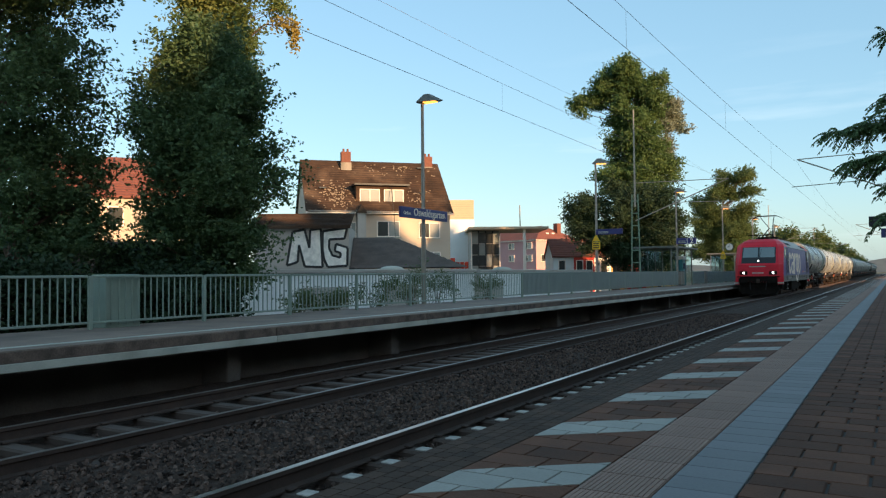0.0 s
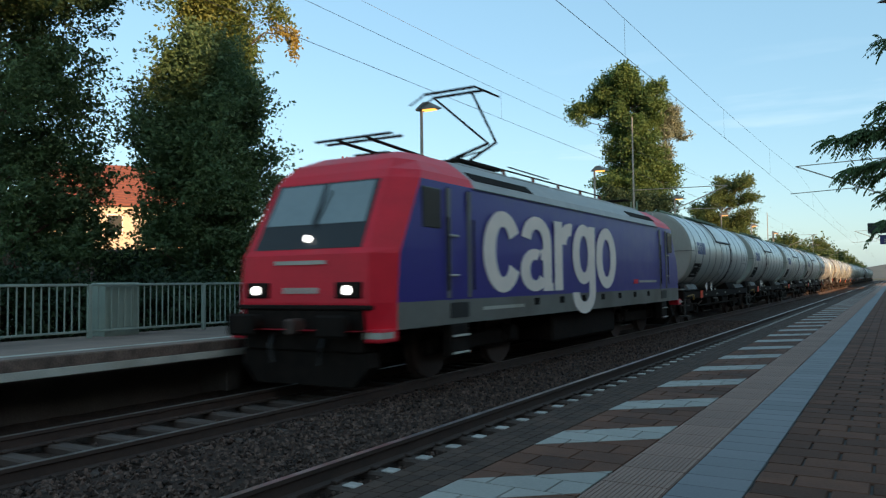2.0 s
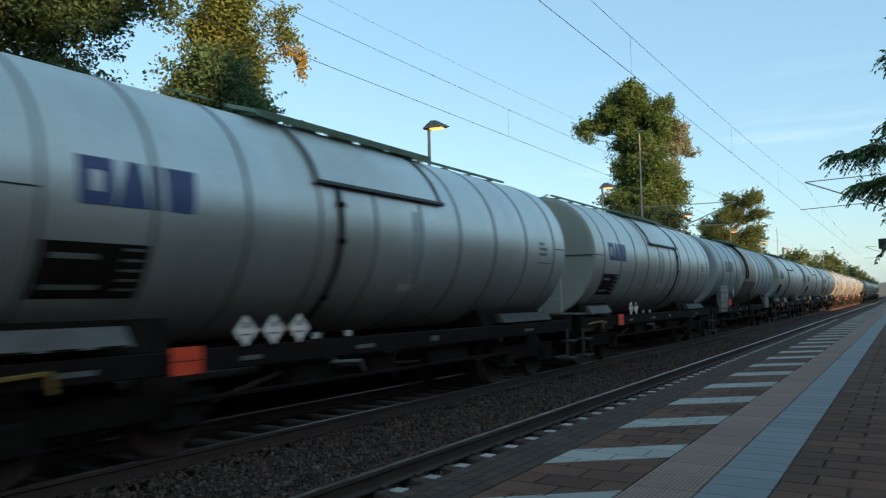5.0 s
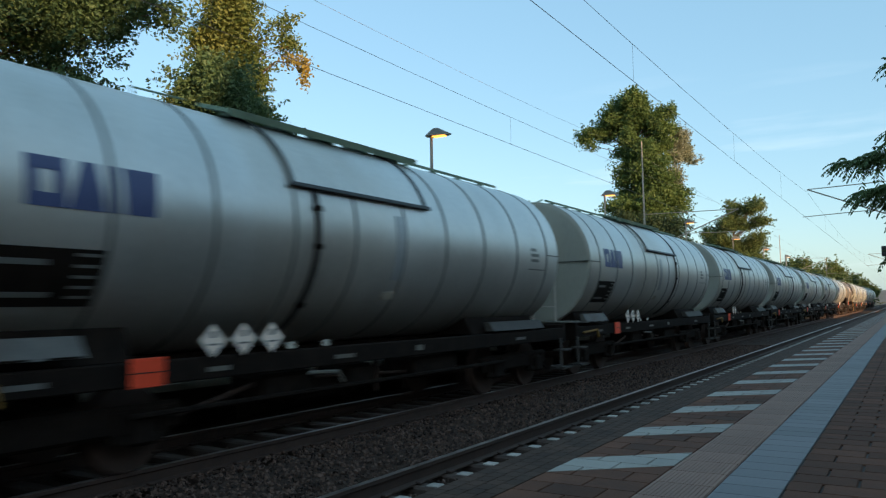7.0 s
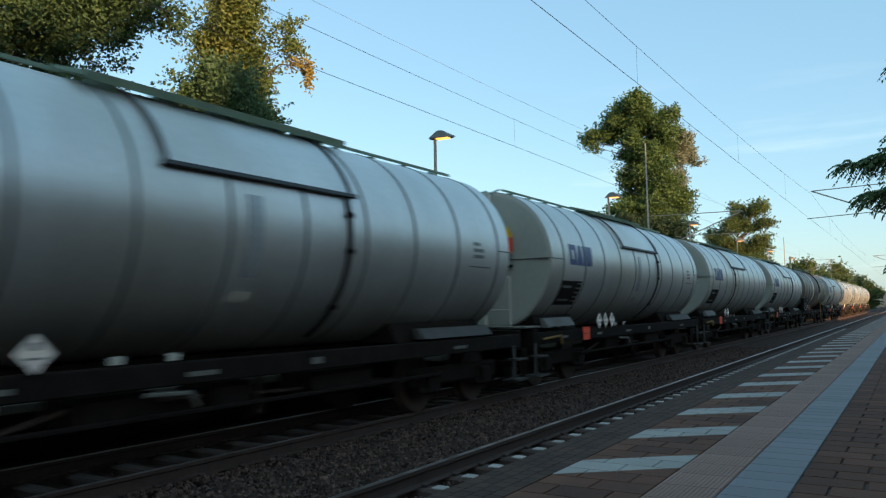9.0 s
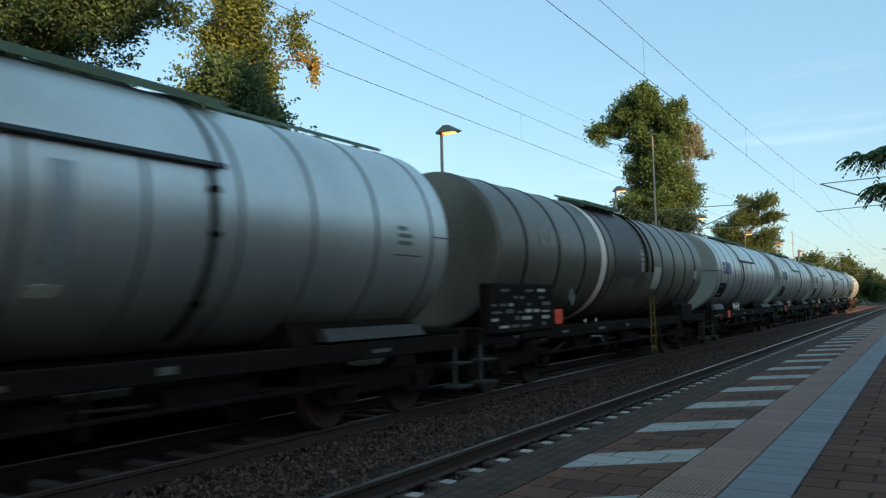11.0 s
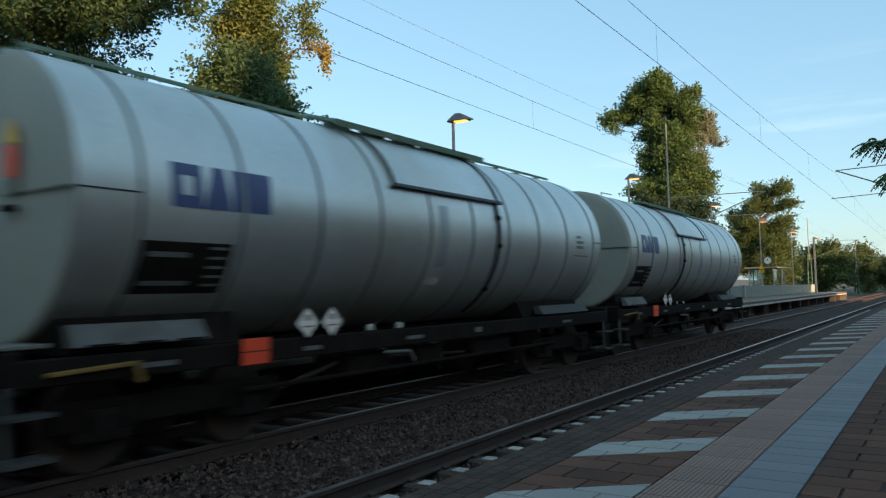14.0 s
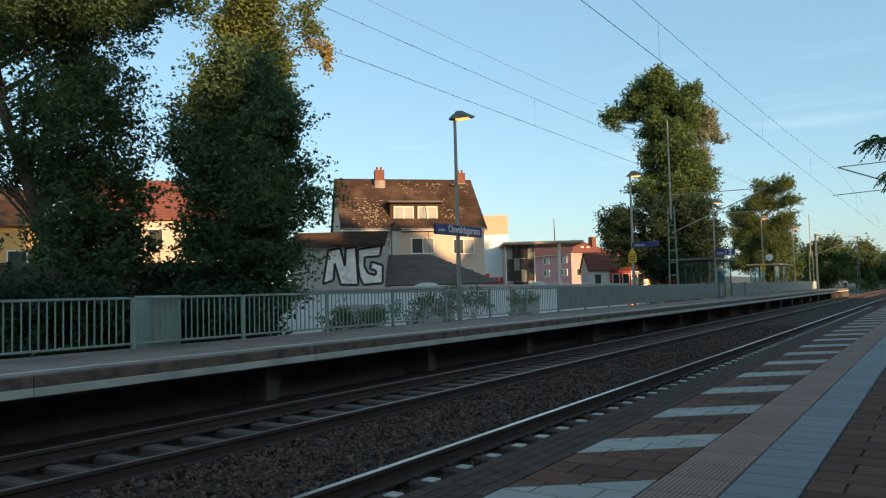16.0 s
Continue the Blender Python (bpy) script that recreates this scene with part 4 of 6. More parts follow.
for y in (49.6, 50.2, 57.2):
    bn = root("litter_bin", "grey litter bin on the platform", "bin", at=pose(-12.0, y, 0))
    part("body", B(-0.2, 0.2, -0.22, 0.22, 0.08, 0.9, bevel=0.03), POST, bn)
    part("lid", B(-0.22, 0.22, -0.24, 0.24, 0.9, 0.98, bevel=0.02), LOCO_GREY, bn)
cb = root("cable_cabinet", "grey-blue sheet metal cabinet behind the railing", "cabinet", at=pose(-12.3, 8.5, 0))
part("body", B(-0.2, 0.2, 0, 0.72, -0.02, 0.96, bevel=0.01), FENCE, cb)
for k in range(4):
    part("door_rib", B(0.2, 0.212, 0.1 + 0.16 * k, 0.12 + 0.16 * k, 0.05, 0.88), FENCE, cb)

ep = root("signal_post", "pale round post at the end of the platform", "post", at=pose(-11.2, 89.0, 0))
part("post", R((0, 0, -1.2), (0, 0, 5.9), 0.11, 0.09, 12), CLADDING, ep)
part("cap", R((0, 0, 5.9), (0, 0, 5.98), 0.12, 0.1, 12), POST, ep)

# wires
def wire(name, parent, a, b, r, sag=0.0, n=10):
    a, b = Vector(a), Vector(b)
    return part(name, tube([a.lerp(b, k / n) - Vector((0, 0, sag * 4 * (k / n) * (1 - k / n))) for k in range(n + 1)], r * 0.75), WIRE, parent)


for cx, z0, spans in ((XC, 4.68, ((-20, 42.5), (42.5, 100), (100, 160), (160, 220))), (XN, 4.62, ((-22, 38), (38, 96), (96, 156), (156, 216)))):
    ol = root("overhead_line", "dark overhead wires hung above the track", "overhead line", "overhead lines")
    wire("contact_wire", ol, (cx, -22, z0), (cx, 220, z0), 0.0065, n=4)
    for y0, y1 in spans:
        wire("catenary_wire", ol, (cx, y0, z0 + 1.25), (cx, y1, z0 + 1.25), 0.0055, 0.62, 16)
        for k in range(1, 7):
            u = k / 7
            y = y0 + (y1 - y0) * u
            wire("dropper", ol, (cx, y, z0), (cx, y, z0 + 1.25 - 0.62 * 4 * u * (1 - u)), 0.003, 0, 1)
ol = root("feeder_line", "thin feeder wire strung along the masts", "overhead line")
wire("feeder_wire", ol, (-12.6, -20, 9.6), (-12.7, 42.5, 9.5), 0.006, 0.7)
wire("feeder_wire", ol, (-12.7, 42.5, 9.5), (-12.7, 100, 9.5), 0.006, 0.7)


def lattice_mast(x, y, height, w, side, reach, arm=True):
    """Two legs with rungs, a bracket and a cantilever that holds the wires."""
    ob = root("overhead_line_mast", "green painted lattice mast with a cantilever arm", "mast", "masts", at=pose(x, y, -1.0))
    for sx in (-1, 1):
        part("leg", R((sx * w, 0, 0), (sx * w * 0.6, 0, height * 0.62), 0.045, 0.04, 6), GREEN_STEEL, ob)
    part("pole", R((0, 0, height * 0.55), (0, 0, height + 1), 0.06, 0.035, 8), POST, ob)
    for k in range(9):
        u = k / 9
        ww = w * (1 - 0.4 * u)
        part("rung", B(-ww, ww, -0.02, 0.02, height * 0.62 * u + 0.3, height * 0.62 * u + 0.36), GREEN_STEEL, ob)
    if arm:
        tip = (side * reach, 0, 7.0)
        part("bracket", R((0, 0, 4.9), tip, 0.03, 0.03, 6), POST, ob)
        part("stay", R((0, 0, 7.1), tip, 0.022, 0.022, 6), POST, ob)
        part("registration_arm", R((side * reach * 0.45, 0, 5.85), (side * reach * 1.05, 0, 5.75), 0.018, 0.018, 6), POST, ob)
    return ob


lattice_mast(-12.9, 43.4, 10.4, 0.28, 1, 5.2)
lattice_mast(-13.2, 100, 9, 0.26, 1, 5.4)
lattice_mast(-13.2, 160, 9, 0.26, 1, 5.4)
lattice_mast(1.0, 38, 9, 0.2, -1, 4.75)
lattice_mast(1.2, 96, 9, 0.2, -1, 4.9)


# ---- train ----
SPEED = 22.25


def bogie(parent, y, base=1.8, r=0.46, axles=2):
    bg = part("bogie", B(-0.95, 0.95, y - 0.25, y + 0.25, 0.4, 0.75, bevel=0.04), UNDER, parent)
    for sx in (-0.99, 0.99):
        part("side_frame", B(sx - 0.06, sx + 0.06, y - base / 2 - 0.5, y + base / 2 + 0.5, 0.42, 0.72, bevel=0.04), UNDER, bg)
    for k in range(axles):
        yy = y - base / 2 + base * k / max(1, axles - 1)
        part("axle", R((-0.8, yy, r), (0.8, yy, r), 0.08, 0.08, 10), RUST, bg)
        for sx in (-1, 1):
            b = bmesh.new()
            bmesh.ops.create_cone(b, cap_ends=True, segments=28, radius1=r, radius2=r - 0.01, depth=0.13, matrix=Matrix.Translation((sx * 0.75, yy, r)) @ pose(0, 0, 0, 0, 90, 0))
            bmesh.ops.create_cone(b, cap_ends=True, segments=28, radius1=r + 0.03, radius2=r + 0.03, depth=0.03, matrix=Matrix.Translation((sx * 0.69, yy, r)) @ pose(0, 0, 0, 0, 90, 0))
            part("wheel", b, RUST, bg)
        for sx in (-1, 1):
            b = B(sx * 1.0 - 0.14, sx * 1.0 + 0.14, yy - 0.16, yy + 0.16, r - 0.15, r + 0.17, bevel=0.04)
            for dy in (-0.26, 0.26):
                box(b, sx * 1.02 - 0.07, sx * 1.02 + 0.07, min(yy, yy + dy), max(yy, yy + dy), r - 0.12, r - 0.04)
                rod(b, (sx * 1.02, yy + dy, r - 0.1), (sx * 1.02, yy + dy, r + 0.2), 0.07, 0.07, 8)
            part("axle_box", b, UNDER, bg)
    return bg


def buffers(parent, y, out, z=1.04):
    for sx in (-0.875, 0.875):
        b = rod(bmesh.new(), (sx, y, z), (sx, y + out * 0.42, z), 0.11, 0.1, 14)
        rod(b, (sx, y + out * 0.42, z), (sx, y + out * 0.47, z), 0.22, 0.21, 20)
        part("buffer", b, UNDER, parent)
    b = rod(bmesh.new(), (0, y, z - 0.05), (0, y + out * 0.48, z - 0.1), 0.05, 0.05, 8)
    box(b, -0.08, 0.08, min(y, y + out * 0.2), max(y, y + out * 0.2), z - 0.15, z + 0.08, bevel=0.02)
    part("coupling", b, UNDER, parent)


def arc_band(y0, y1, r, a0, a1, thick=0.012, n=24, z=2.66):
    """A curved plate on the tank from angle a0 to a1 (degrees from the side, up)."""
    b = bmesh.new()
    rings = []
    for k in range(n + 1):
        a = radians(a0 + (a1 - a0) * k / n)
        rings.append([b.verts.new((rr * math.cos(a), yy, z + rr * math.sin(a))) for rr in (r, r + thick) for yy in (y0, y1)])
    for p, q in zip(rings, rings[1:]):
        for i, j in ((0, 1), (1, 3), (3, 2), (2, 0)):
            b.faces.new((p[i], p[j], q[j], q[i]))
    b.faces.new([rings[0][i] for i in (0, 1, 3, 2)])
    b.faces.new([rings[-1][i] for i in (0, 2, 3, 1)])
    bmesh.ops.recalc_face_normals(b, faces=b.faces)
    return b


def tank_shell(ob, y0, y1, r, material, dome=0.05, end_mat=None):
    """The barrel and its two flat dished ends."""
    part("tank", lathe([(y0 + (y1 - y0) * k / 8, r) for k in range(9)], 64, centre=(0, 0, 2.66)), material, ob, smooth=True)
    for yy, s in ((y0, -1), (y1, 1)):
        prof = [(yy + s * dome, 0), (yy + s * dome * 0.95, r * 0.4), (yy + s * dome * 0.72, r * 0.72), (yy + s * dome * 0.4, r * 0.93), (yy + s * 0.02, r - 0.015), (yy - s * 0.02, r - 0.004)]
        part("end_dish", lathe(prof, 64, centre=(0, 0, 2.66)), end_mat or material, ob, smooth=True)


def arc_taper(lo, hi, r, a0, a1, thick=0.004, n=8, z=2.66):
    """A curved plate whose y range goes from lo at angle a0 to hi at angle a1."""
    b = bmesh.new()
    rings = []
    for k in range(n + 1):
        u = k / n
        a = radians(a0 + (a1 - a0) * u)
        rings.append([b.verts.new((rr * math.cos(a), lo[i] + (hi[i] - lo[i]) * u, z + rr * math.sin(a))) for rr in (r, r + thick) for i in (0, 1)])
    for p, q in zip(rings, rings[1:]):
        for i, j in ((0, 1), (1, 3), (3, 2), (2, 0)):
            b.faces.new((p[i], p[j], q[j], q[i]))
    b.faces.new([rings[0][i] for i in (0, 1, 3, 2)])
    b.faces.new([rings[-1][i] for i in (0, 2, 3, 1)])
    bmesh.ops.recalc_face_normals(b, faces=b.faces)
    return b


def logo_shapes(parent, y0, y1, a0, a1, r, material):
    """A maker's mark as four plain curved shapes: a frame, two tapered blocks and a slab between."""
    w, h, q = y1 - y0, a1 - a0, r + 0.004
    for u0, u1, v0, v1 in ((0.0, 0.09, 0, 1), (0.09, 0.19, 0, 0.27), (0.09, 0.19, 0.73, 1), (0.19, 0.28, 0, 1)):
        part("logo_block", arc_band(y0 + w * u0, y0 + w * u1, q, a0 + h * v0, a0 + h * v1, 0.004, 5), material, parent)
    part("logo_block", arc_taper((y0 + w * 0.29, y0 + w * 0.56), (y0 + w * 0.39, y0 + w * 0.5), q, a0, a1), material, parent)
    part("logo_block", arc_band(y0 + w * 0.58, y0 + w * 0.68, q, a0, a1, 0.004, 6), material, parent)
    part("logo_block", arc_taper((y0 + w * 0.74, y0 + w * 0.98), (y0 + w * 0.72, y0 + w), q, a0, a1), material, parent)


def tilted_catwalk(parent, y0, y1, z, x=0.0, w=0.55):
    """Grated walkway on the tank's back: two decks that slope off to either side."""
    cw = None
    for sx in (-1, 1):
        deck = bmesh.new()
        m = Matrix.Translation((x + sx * 0.2, 0, z + 0.06)) @ pose(0, 0, 0, 0, sx * 16, 0)
        for k in range(4):
            box(deck, min(sx * w * 0.36 * k, sx * (w * 0.36 * (k + 1) - 0.02)), max(sx * w * 0.36 * k, sx * (w * 0.36 * (k + 1) - 0.02)), y0, y1, 0, 0.05, m=m)
        box(deck, min(sx * w * 1.38, sx * (w * 1.44)), max(sx * w * 1.38, sx * (w * 1.44)), y0, y1, -0.03, 0.06, m=m)
        cw = part("catwalk", deck, GREEN_STEEL, parent)
        for k in range(5):
            yy = y0 + (y1 - y0) * (k + 0.5) / 5
            part("catwalk_support", B(min(0, sx * w * 1.3), max(0, sx * w * 1.3), yy - 0.03, yy + 0.03, -0.1, 0, bevel=0.005, m=m), GREEN_STEEL, cw)
    return cw


def ladder(parent, x, y, z0, z1, material, w=0.22, lean=0.0):
    lad = part("ladder", rod(R((x - w, y, z0), (x - w, y + lean, z1), 0.02, n=6), (x + w, y, z0), (x + w, y + lean, z1), 0.02, n=6), material, parent)
    k = int((z1 - z0) / 0.3)
    for i in range(1, k):
        yy, zz = y + lean * i / k, z0 + (z1 - z0) * i / k
        part("rung", R((x - w, yy, zz), (x + w, yy, zz), 0.014, n=6), material, lad)


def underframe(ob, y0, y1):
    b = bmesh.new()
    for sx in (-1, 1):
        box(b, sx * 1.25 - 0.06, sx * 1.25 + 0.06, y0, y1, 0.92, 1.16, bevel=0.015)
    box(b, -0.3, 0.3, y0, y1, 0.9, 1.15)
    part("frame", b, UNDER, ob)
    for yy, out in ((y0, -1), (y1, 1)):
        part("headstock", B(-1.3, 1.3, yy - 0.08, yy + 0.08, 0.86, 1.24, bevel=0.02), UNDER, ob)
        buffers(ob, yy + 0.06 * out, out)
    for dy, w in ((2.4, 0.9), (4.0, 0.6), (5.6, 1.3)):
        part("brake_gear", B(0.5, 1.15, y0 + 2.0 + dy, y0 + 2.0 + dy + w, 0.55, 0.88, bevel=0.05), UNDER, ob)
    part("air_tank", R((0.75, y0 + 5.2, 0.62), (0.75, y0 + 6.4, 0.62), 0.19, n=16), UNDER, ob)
    part("brake_rigging", rod(rod(R((0.95, y0 + 3.1, 0.5), (0.95, y0 + 4.6, 0.8), 0.03, n=6), (0.95, y0 + 4.6, 0.8), (0.95, y1 - 3.2, 0.55), 0.022, n=6), (1.0, y0 + 6.8, 0.45), (1.0, y0 + 6.8, 0.92), 0.035, n=6), RUST, ob)
    for dy, w, z0, z1, m in ((3.4, 0.3, 1.0, 1.05, LOCO_GREY), (4.6, 0.14, 1.18, 1.26, EDGE_WHITE), (5.25, 0.14, 1.18, 1.26, EDGE_WHITE), (5.5, 0.4, 1.0, 1.05, LOCO_GREY), (7.4, 0.2, 1.0, 1.08, LOCO_GREY)):
        part("sill_plate", B(1.308, 1.318, y0 + dy, y0 + dy + w, z0, z1), m, ob)
    part("valve_handle", rod(R((1.3, y0 + 5.0, 0.86), (1.36, y0 + 5.5, 0.84), 0.025, n=6), (1.36, y0 + 5.5, 0.84), (1.36, y0 + 5.6, 0.7), 0.025, n=6), LOCO_GREY, ob)
    part("brake_pipe", R((1.18, y0 + 2.6, 0.62), (1.18, y1 - 2.6, 0.62), 0.03, n=6), UNDER, ob)
    for yy in (y0 + 0.1, y1 - 0.1):
        st = part("step", B(1.1, 1.42, yy - 0.22, yy + 0.22, 0.3, 0.335), STEPGREY, ob, "worn grey hanging step")
        part("step", B(1.15, 1.42, yy - 0.2, yy + 0.2, 0.68, 0.71), STEPGREY, ob)
        part("step_hanger", B(1.3, 1.34, yy - 0.21, yy - 0.15, 0.335, 0.95), STEPGREY, st)
    for yy in (y0 + 1.2, y1 - 2.4):
        part("pale_stencil", B(1.311, 1.315, yy, yy + 0.4, 1.0, 1.05), PRIMER, ob)


def end_platform(ob):
    """Chequered end deck with its rail, the ladder up the tank end and the warning plate."""
    part("end_deck", B(-1.25, 1.25, -2.95, -2.28, 1.25, 1.29, bevel=0.008), LOCO_GREY, ob)
    rail = bmesh.new()
    pts = [(-1.2, 1.29), (-1.2, 2.3), (-0.35, 2.3), (-0.35, 1.29)]
    for p, q in zip(pts, pts[1:]):
        rod(rail, (p[0], -2.92, p[1]), (q[0], -2.92, q[1]), 0.02, n=6)
    rod(rail, (-1.2, -2.92, 1.75), (-0.35, -2.92, 1.75), 0.016, n=6)
    part("end_rail", rail, PALE_STEEL, ob)
    rail = rod(R((0.35, -2.92, 1.29), (0.35, -2.92, 2.28), 0.02, n=6), (0.35, -2.92, 2.28), (0.9, -2.92, 2.28), 0.02, n=6)
    rod(rail, (0.9, -2.92, 2.28), (0.9, -2.92, 1.29), 0.02, n=6)
    rod(rail, (0.35, -2.92, 1.62), (0.9, -2.92, 1.62), 0.016, n=6)
    part("end_rail", rail, PALE_STEEL, ob)
    ladder(ob, -0.02, -2.62, 1.29, 4.1, PALE_STEEL, w=0.17, lean=0.34)
    part("ladder_hook", rod(R((-0.19, -2.28, 4.1), (-0.19, -1.8, 4.25), 0.02, n=6), (0.15, -2.28, 4.1), (0.15, -1.8, 4.25), 0.02, n=6), GREEN_STEEL, ob)
    part("warning_plate", B(0.44, 0.66, -2.285, -2.268, 2.82, 3.12), ORANGE, ob, "yellow and red warning plate")
    part("warning_triangle", prism([(0.42, 3.14), (0.68, 3.14), (0.55, 3.38)], -2.285, -2.268), YELLOW, ob)
    part("notice_plate", B(0.46, 0.64, -2.285, -2.268, 2.66, 2.79), LOCO_GREY, ob)
    part("end_lamp_bracket", B(0.44, 0.66, -2.33, -2.26, 2.5, 2.56, bevel=0.01), UNDER, ob)


def tank_wagon(end_ladder, placards):
    """Silver tank wagon; the origin stands below its orange plate. The two ways round differ in ribs, hood and strap."""
    ob = root("tank_wagon", "silver-grey bogie tank wagon with weathered ribbed insulation", "tank wagon", "tank wagons")
    r = 1.5
    tank_shell(ob, -2.18, 9.9, r, TANK, end_mat=TANK_END)
    ribs = (-1.54, -0.29, 0.94, 2.12, 3.3, 4.5, 5.7, 6.87, 8.12, 9.47) if end_ladder else (-1.68, -0.52, 0.72, 1.95, 3.12, 4.28, 5.44, 6.7, 7.98, 9.32)
    # rib colour carries the shade along the sheet joints
    for yy in ribs:
        part("rib", arc_band(yy - 0.022, yy + 0.022, r - 0.003, -80, 260, 0.014, 56), BAND, ob)
    for ya, yb in ((-2.19, ribs[0]), (ribs[-1], 9.91)):
        part("seam", B(-1.506, 1.506, ya, yb, 2.655, 2.672), BLACK, ob)
    for xa, xb in ((-1.46, -0.35), (0.35, 1.46)):
        part("end_seam", B(xa, xb, -2.245, -2.17, 2.658, 2.672), BLACK, ob)
    if end_ladder:
        end_platform(ob)
    else:
        part("manhole_cap", lathe([(-2.29, 0), (-2.29, 0.31), (-2.275, 0.33), (-2.2, 0.33)], 32, centre=(0, 0, 2.66)), TANK_END, ob, smooth=False)
        part("cap_rim", lathe([(-2.2, 0.33), (-2.25, 0.333), (-2.25, 0.345), (-2.2, 0.35)], 32, centre=(0, 0, 2.66)), UNDER, ob)
        for k in range(4):
            part("end_step", R((-0.95, -2.34, 2.56 - 0.3 * k), (-0.55, -2.34, 2.56 - 0.3 * k), 0.016, n=6), UNDER, ob)
        part("rust_stain", prism([(-0.5, 1.5), (-0.28, 1.42), (-0.2, 2.36), (-0.3, 2.38)], -2.238, -2.2), STREAK, ob, "rusty run below the cap")
    # weather hood half way along, with its dark edges and the long strap
    h0, h1 = (2.47, 5.44) if end_ladder else (1.93, 4.93)
    part("hood_plate", arc_band(h0, h1, r + 0.005, 20, 160, 0.02, 30), TANK, ob)
    for yy in (h0, h1 - 0.05):
        part("hood_strap", arc_band(yy, yy + 0.05, r + 0.02, 20, 160, 0.025, 30), BLACK, ob)
    part("hood_edge", arc_band(h0 - 0.03, h1 + 0.06, r + 0.02, 18.4, 20.2, 0.05, 2), BLACK, ob)
    ys = 5.28 if end_ladder else 2.3
    part("strap", arc_band(ys, ys + 0.08, r + 0.005, -62, 19, 0.025, 24), BLACK, ob)
    for a in (-40, -10, 8):
        part("strap_buckle", arc_band(ys - 0.03, ys + 0.11, r + 0.01, a, a + 2.5, 0.035, 2), UNDER, ob)
    cat = 2.0 if end_ladder else 1.55
    tilted_catwalk(ob, cat, cat + 4.1, 4.175, 0.0, 0.42)
    for x in (-0.38, 0.34):
        part("walk_rail", B(x, x + 0.04, cat + 4.1, 9.7 if end_ladder else 9.3, 4.16, 4.2), GREEN_STEEL, ob)
        if end_ladder:
            part("walk_rail", B(x, x + 0.04, -2.1, cat, 4.16, 4.2), GREEN_STEEL, ob)
    for yy in [cat + 4.4 + 0.9 * k for k in range(4)] + ([-1.7 + 0.9 * k for k in range(4)] if end_ladder else []):
        part("rail_foot", B(-0.4, 0.4, yy, yy + 0.05, 4.1, 4.165), GREEN_STEEL, ob)
    if not end_ladder:
        part("handrail", rod(R((-0.5, 1.1, 4.5), (-0.5, 1.9, 4.52), 0.015, n=6), (-0.5, 1.1, 4.08), (-0.5, 1.1, 4.5), 0.015, n=6), GREEN_STEEL, ob)
    d = 0.0 if end_ladder else -0.13
    logo_shapes(ob, -1.21 + d, 0.11 + d, -3.6, 13.4, r, LOGO)
    part("notice_panel", arc_band(-1.5 + d, -0.4 + d, r + 0.002, -39, -17, 0.01, 8), UNDER, ob, "black notice board with pale rows of print")
    for k in range(5):
        part("print_bar", arc_band(-0.68 + d, -0.44 + d, r + 0.013, -19.5 - 4 * k, -18.4 - 4 * k, 0.004, 2), BAND, ob)
    for k in range(2):
        part("print_bar", arc_band(-1.42 + d, -0.95 + d + 0.1 * k, r + 0.013, -23 - 12 * k, -21 - 12 * k, 0.004, 2), BAND, ob)
    yp = 3.55 if end_ladder else 4.05
    part("pale_patch", arc_band(yp, yp + 0.22, r + 0.003, -24, 12, 0.006, 8), TANK_PALE, ob)
    part("pale_patch", arc_band(yp - 0.08, yp + 0.22, r + 0.003, -36, -31, 0.006, 4), EDGE_WHITE, ob)
    for k, w in ((0, 0.22), (1, 0.34), (2, 0.34)):
        part("faint_plate", arc_band(8.6, 8.6 + w, r + 0.003, 2 - 4 * k, 4.2 - 4 * k, 0.006, 3), BAND, ob)
    part("faint_line", arc_band(8.5, 9.2, r + 0.003, -12, -11.2, 0.005, 2), BAND, ob)
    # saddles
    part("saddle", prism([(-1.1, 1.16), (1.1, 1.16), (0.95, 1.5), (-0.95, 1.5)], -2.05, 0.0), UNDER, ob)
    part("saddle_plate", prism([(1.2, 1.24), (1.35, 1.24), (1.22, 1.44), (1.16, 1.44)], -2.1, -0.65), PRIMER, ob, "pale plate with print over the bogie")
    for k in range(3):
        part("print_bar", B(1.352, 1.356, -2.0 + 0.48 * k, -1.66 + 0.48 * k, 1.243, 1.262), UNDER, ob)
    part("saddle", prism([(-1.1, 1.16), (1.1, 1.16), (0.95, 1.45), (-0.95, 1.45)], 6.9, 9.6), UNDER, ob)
    part("saddle_plate", prism([(1.16, 1.2), (1.33, 1.2), (1.22, 1.36), (1.12, 1.36)], 7.3, 9.5), STEPGREY, ob)
    underframe(ob, -2.62, 10.62)
    bogie(ob, -0.75)
    bogie(ob, 8.75)
    part("hand_brake", rod(R((1.34, -2.35, 1.02), (1.36, -1.5, 1.06), 0.025, n=6), (1.36, -1.5, 1.06), (1.36, -1.45, 0.88), 0.03, n=6), OCHRE_STEEL, ob, "dull yellow brake lever")
    part("orange_plate", B(1.335, 1.35, -0.2, 0.2, 0.91, 1.2, bevel=0.005), ORANGE, ob, "orange hazard plate")
    part("plate_line", B(1.351, 1.353, -0.2, 0.2, 1.05, 1.06), BLACK, ob)
    for k in {1: (1,), 2: (0, 1), 3: (0, 1, 2), 4: (0, 2)}.get(placards, ()):
        dia = part("hazard_diamond", B(-0.006, 0.006, -0.125, 0.125, -0.125, 0.125, m=Matrix.Translation((1.36, 0.8 + 0.44 * k, 1.33)) @ pose(0, 0, 0, 45, 0, 0)), WHITE, ob, "white hazard diamond")
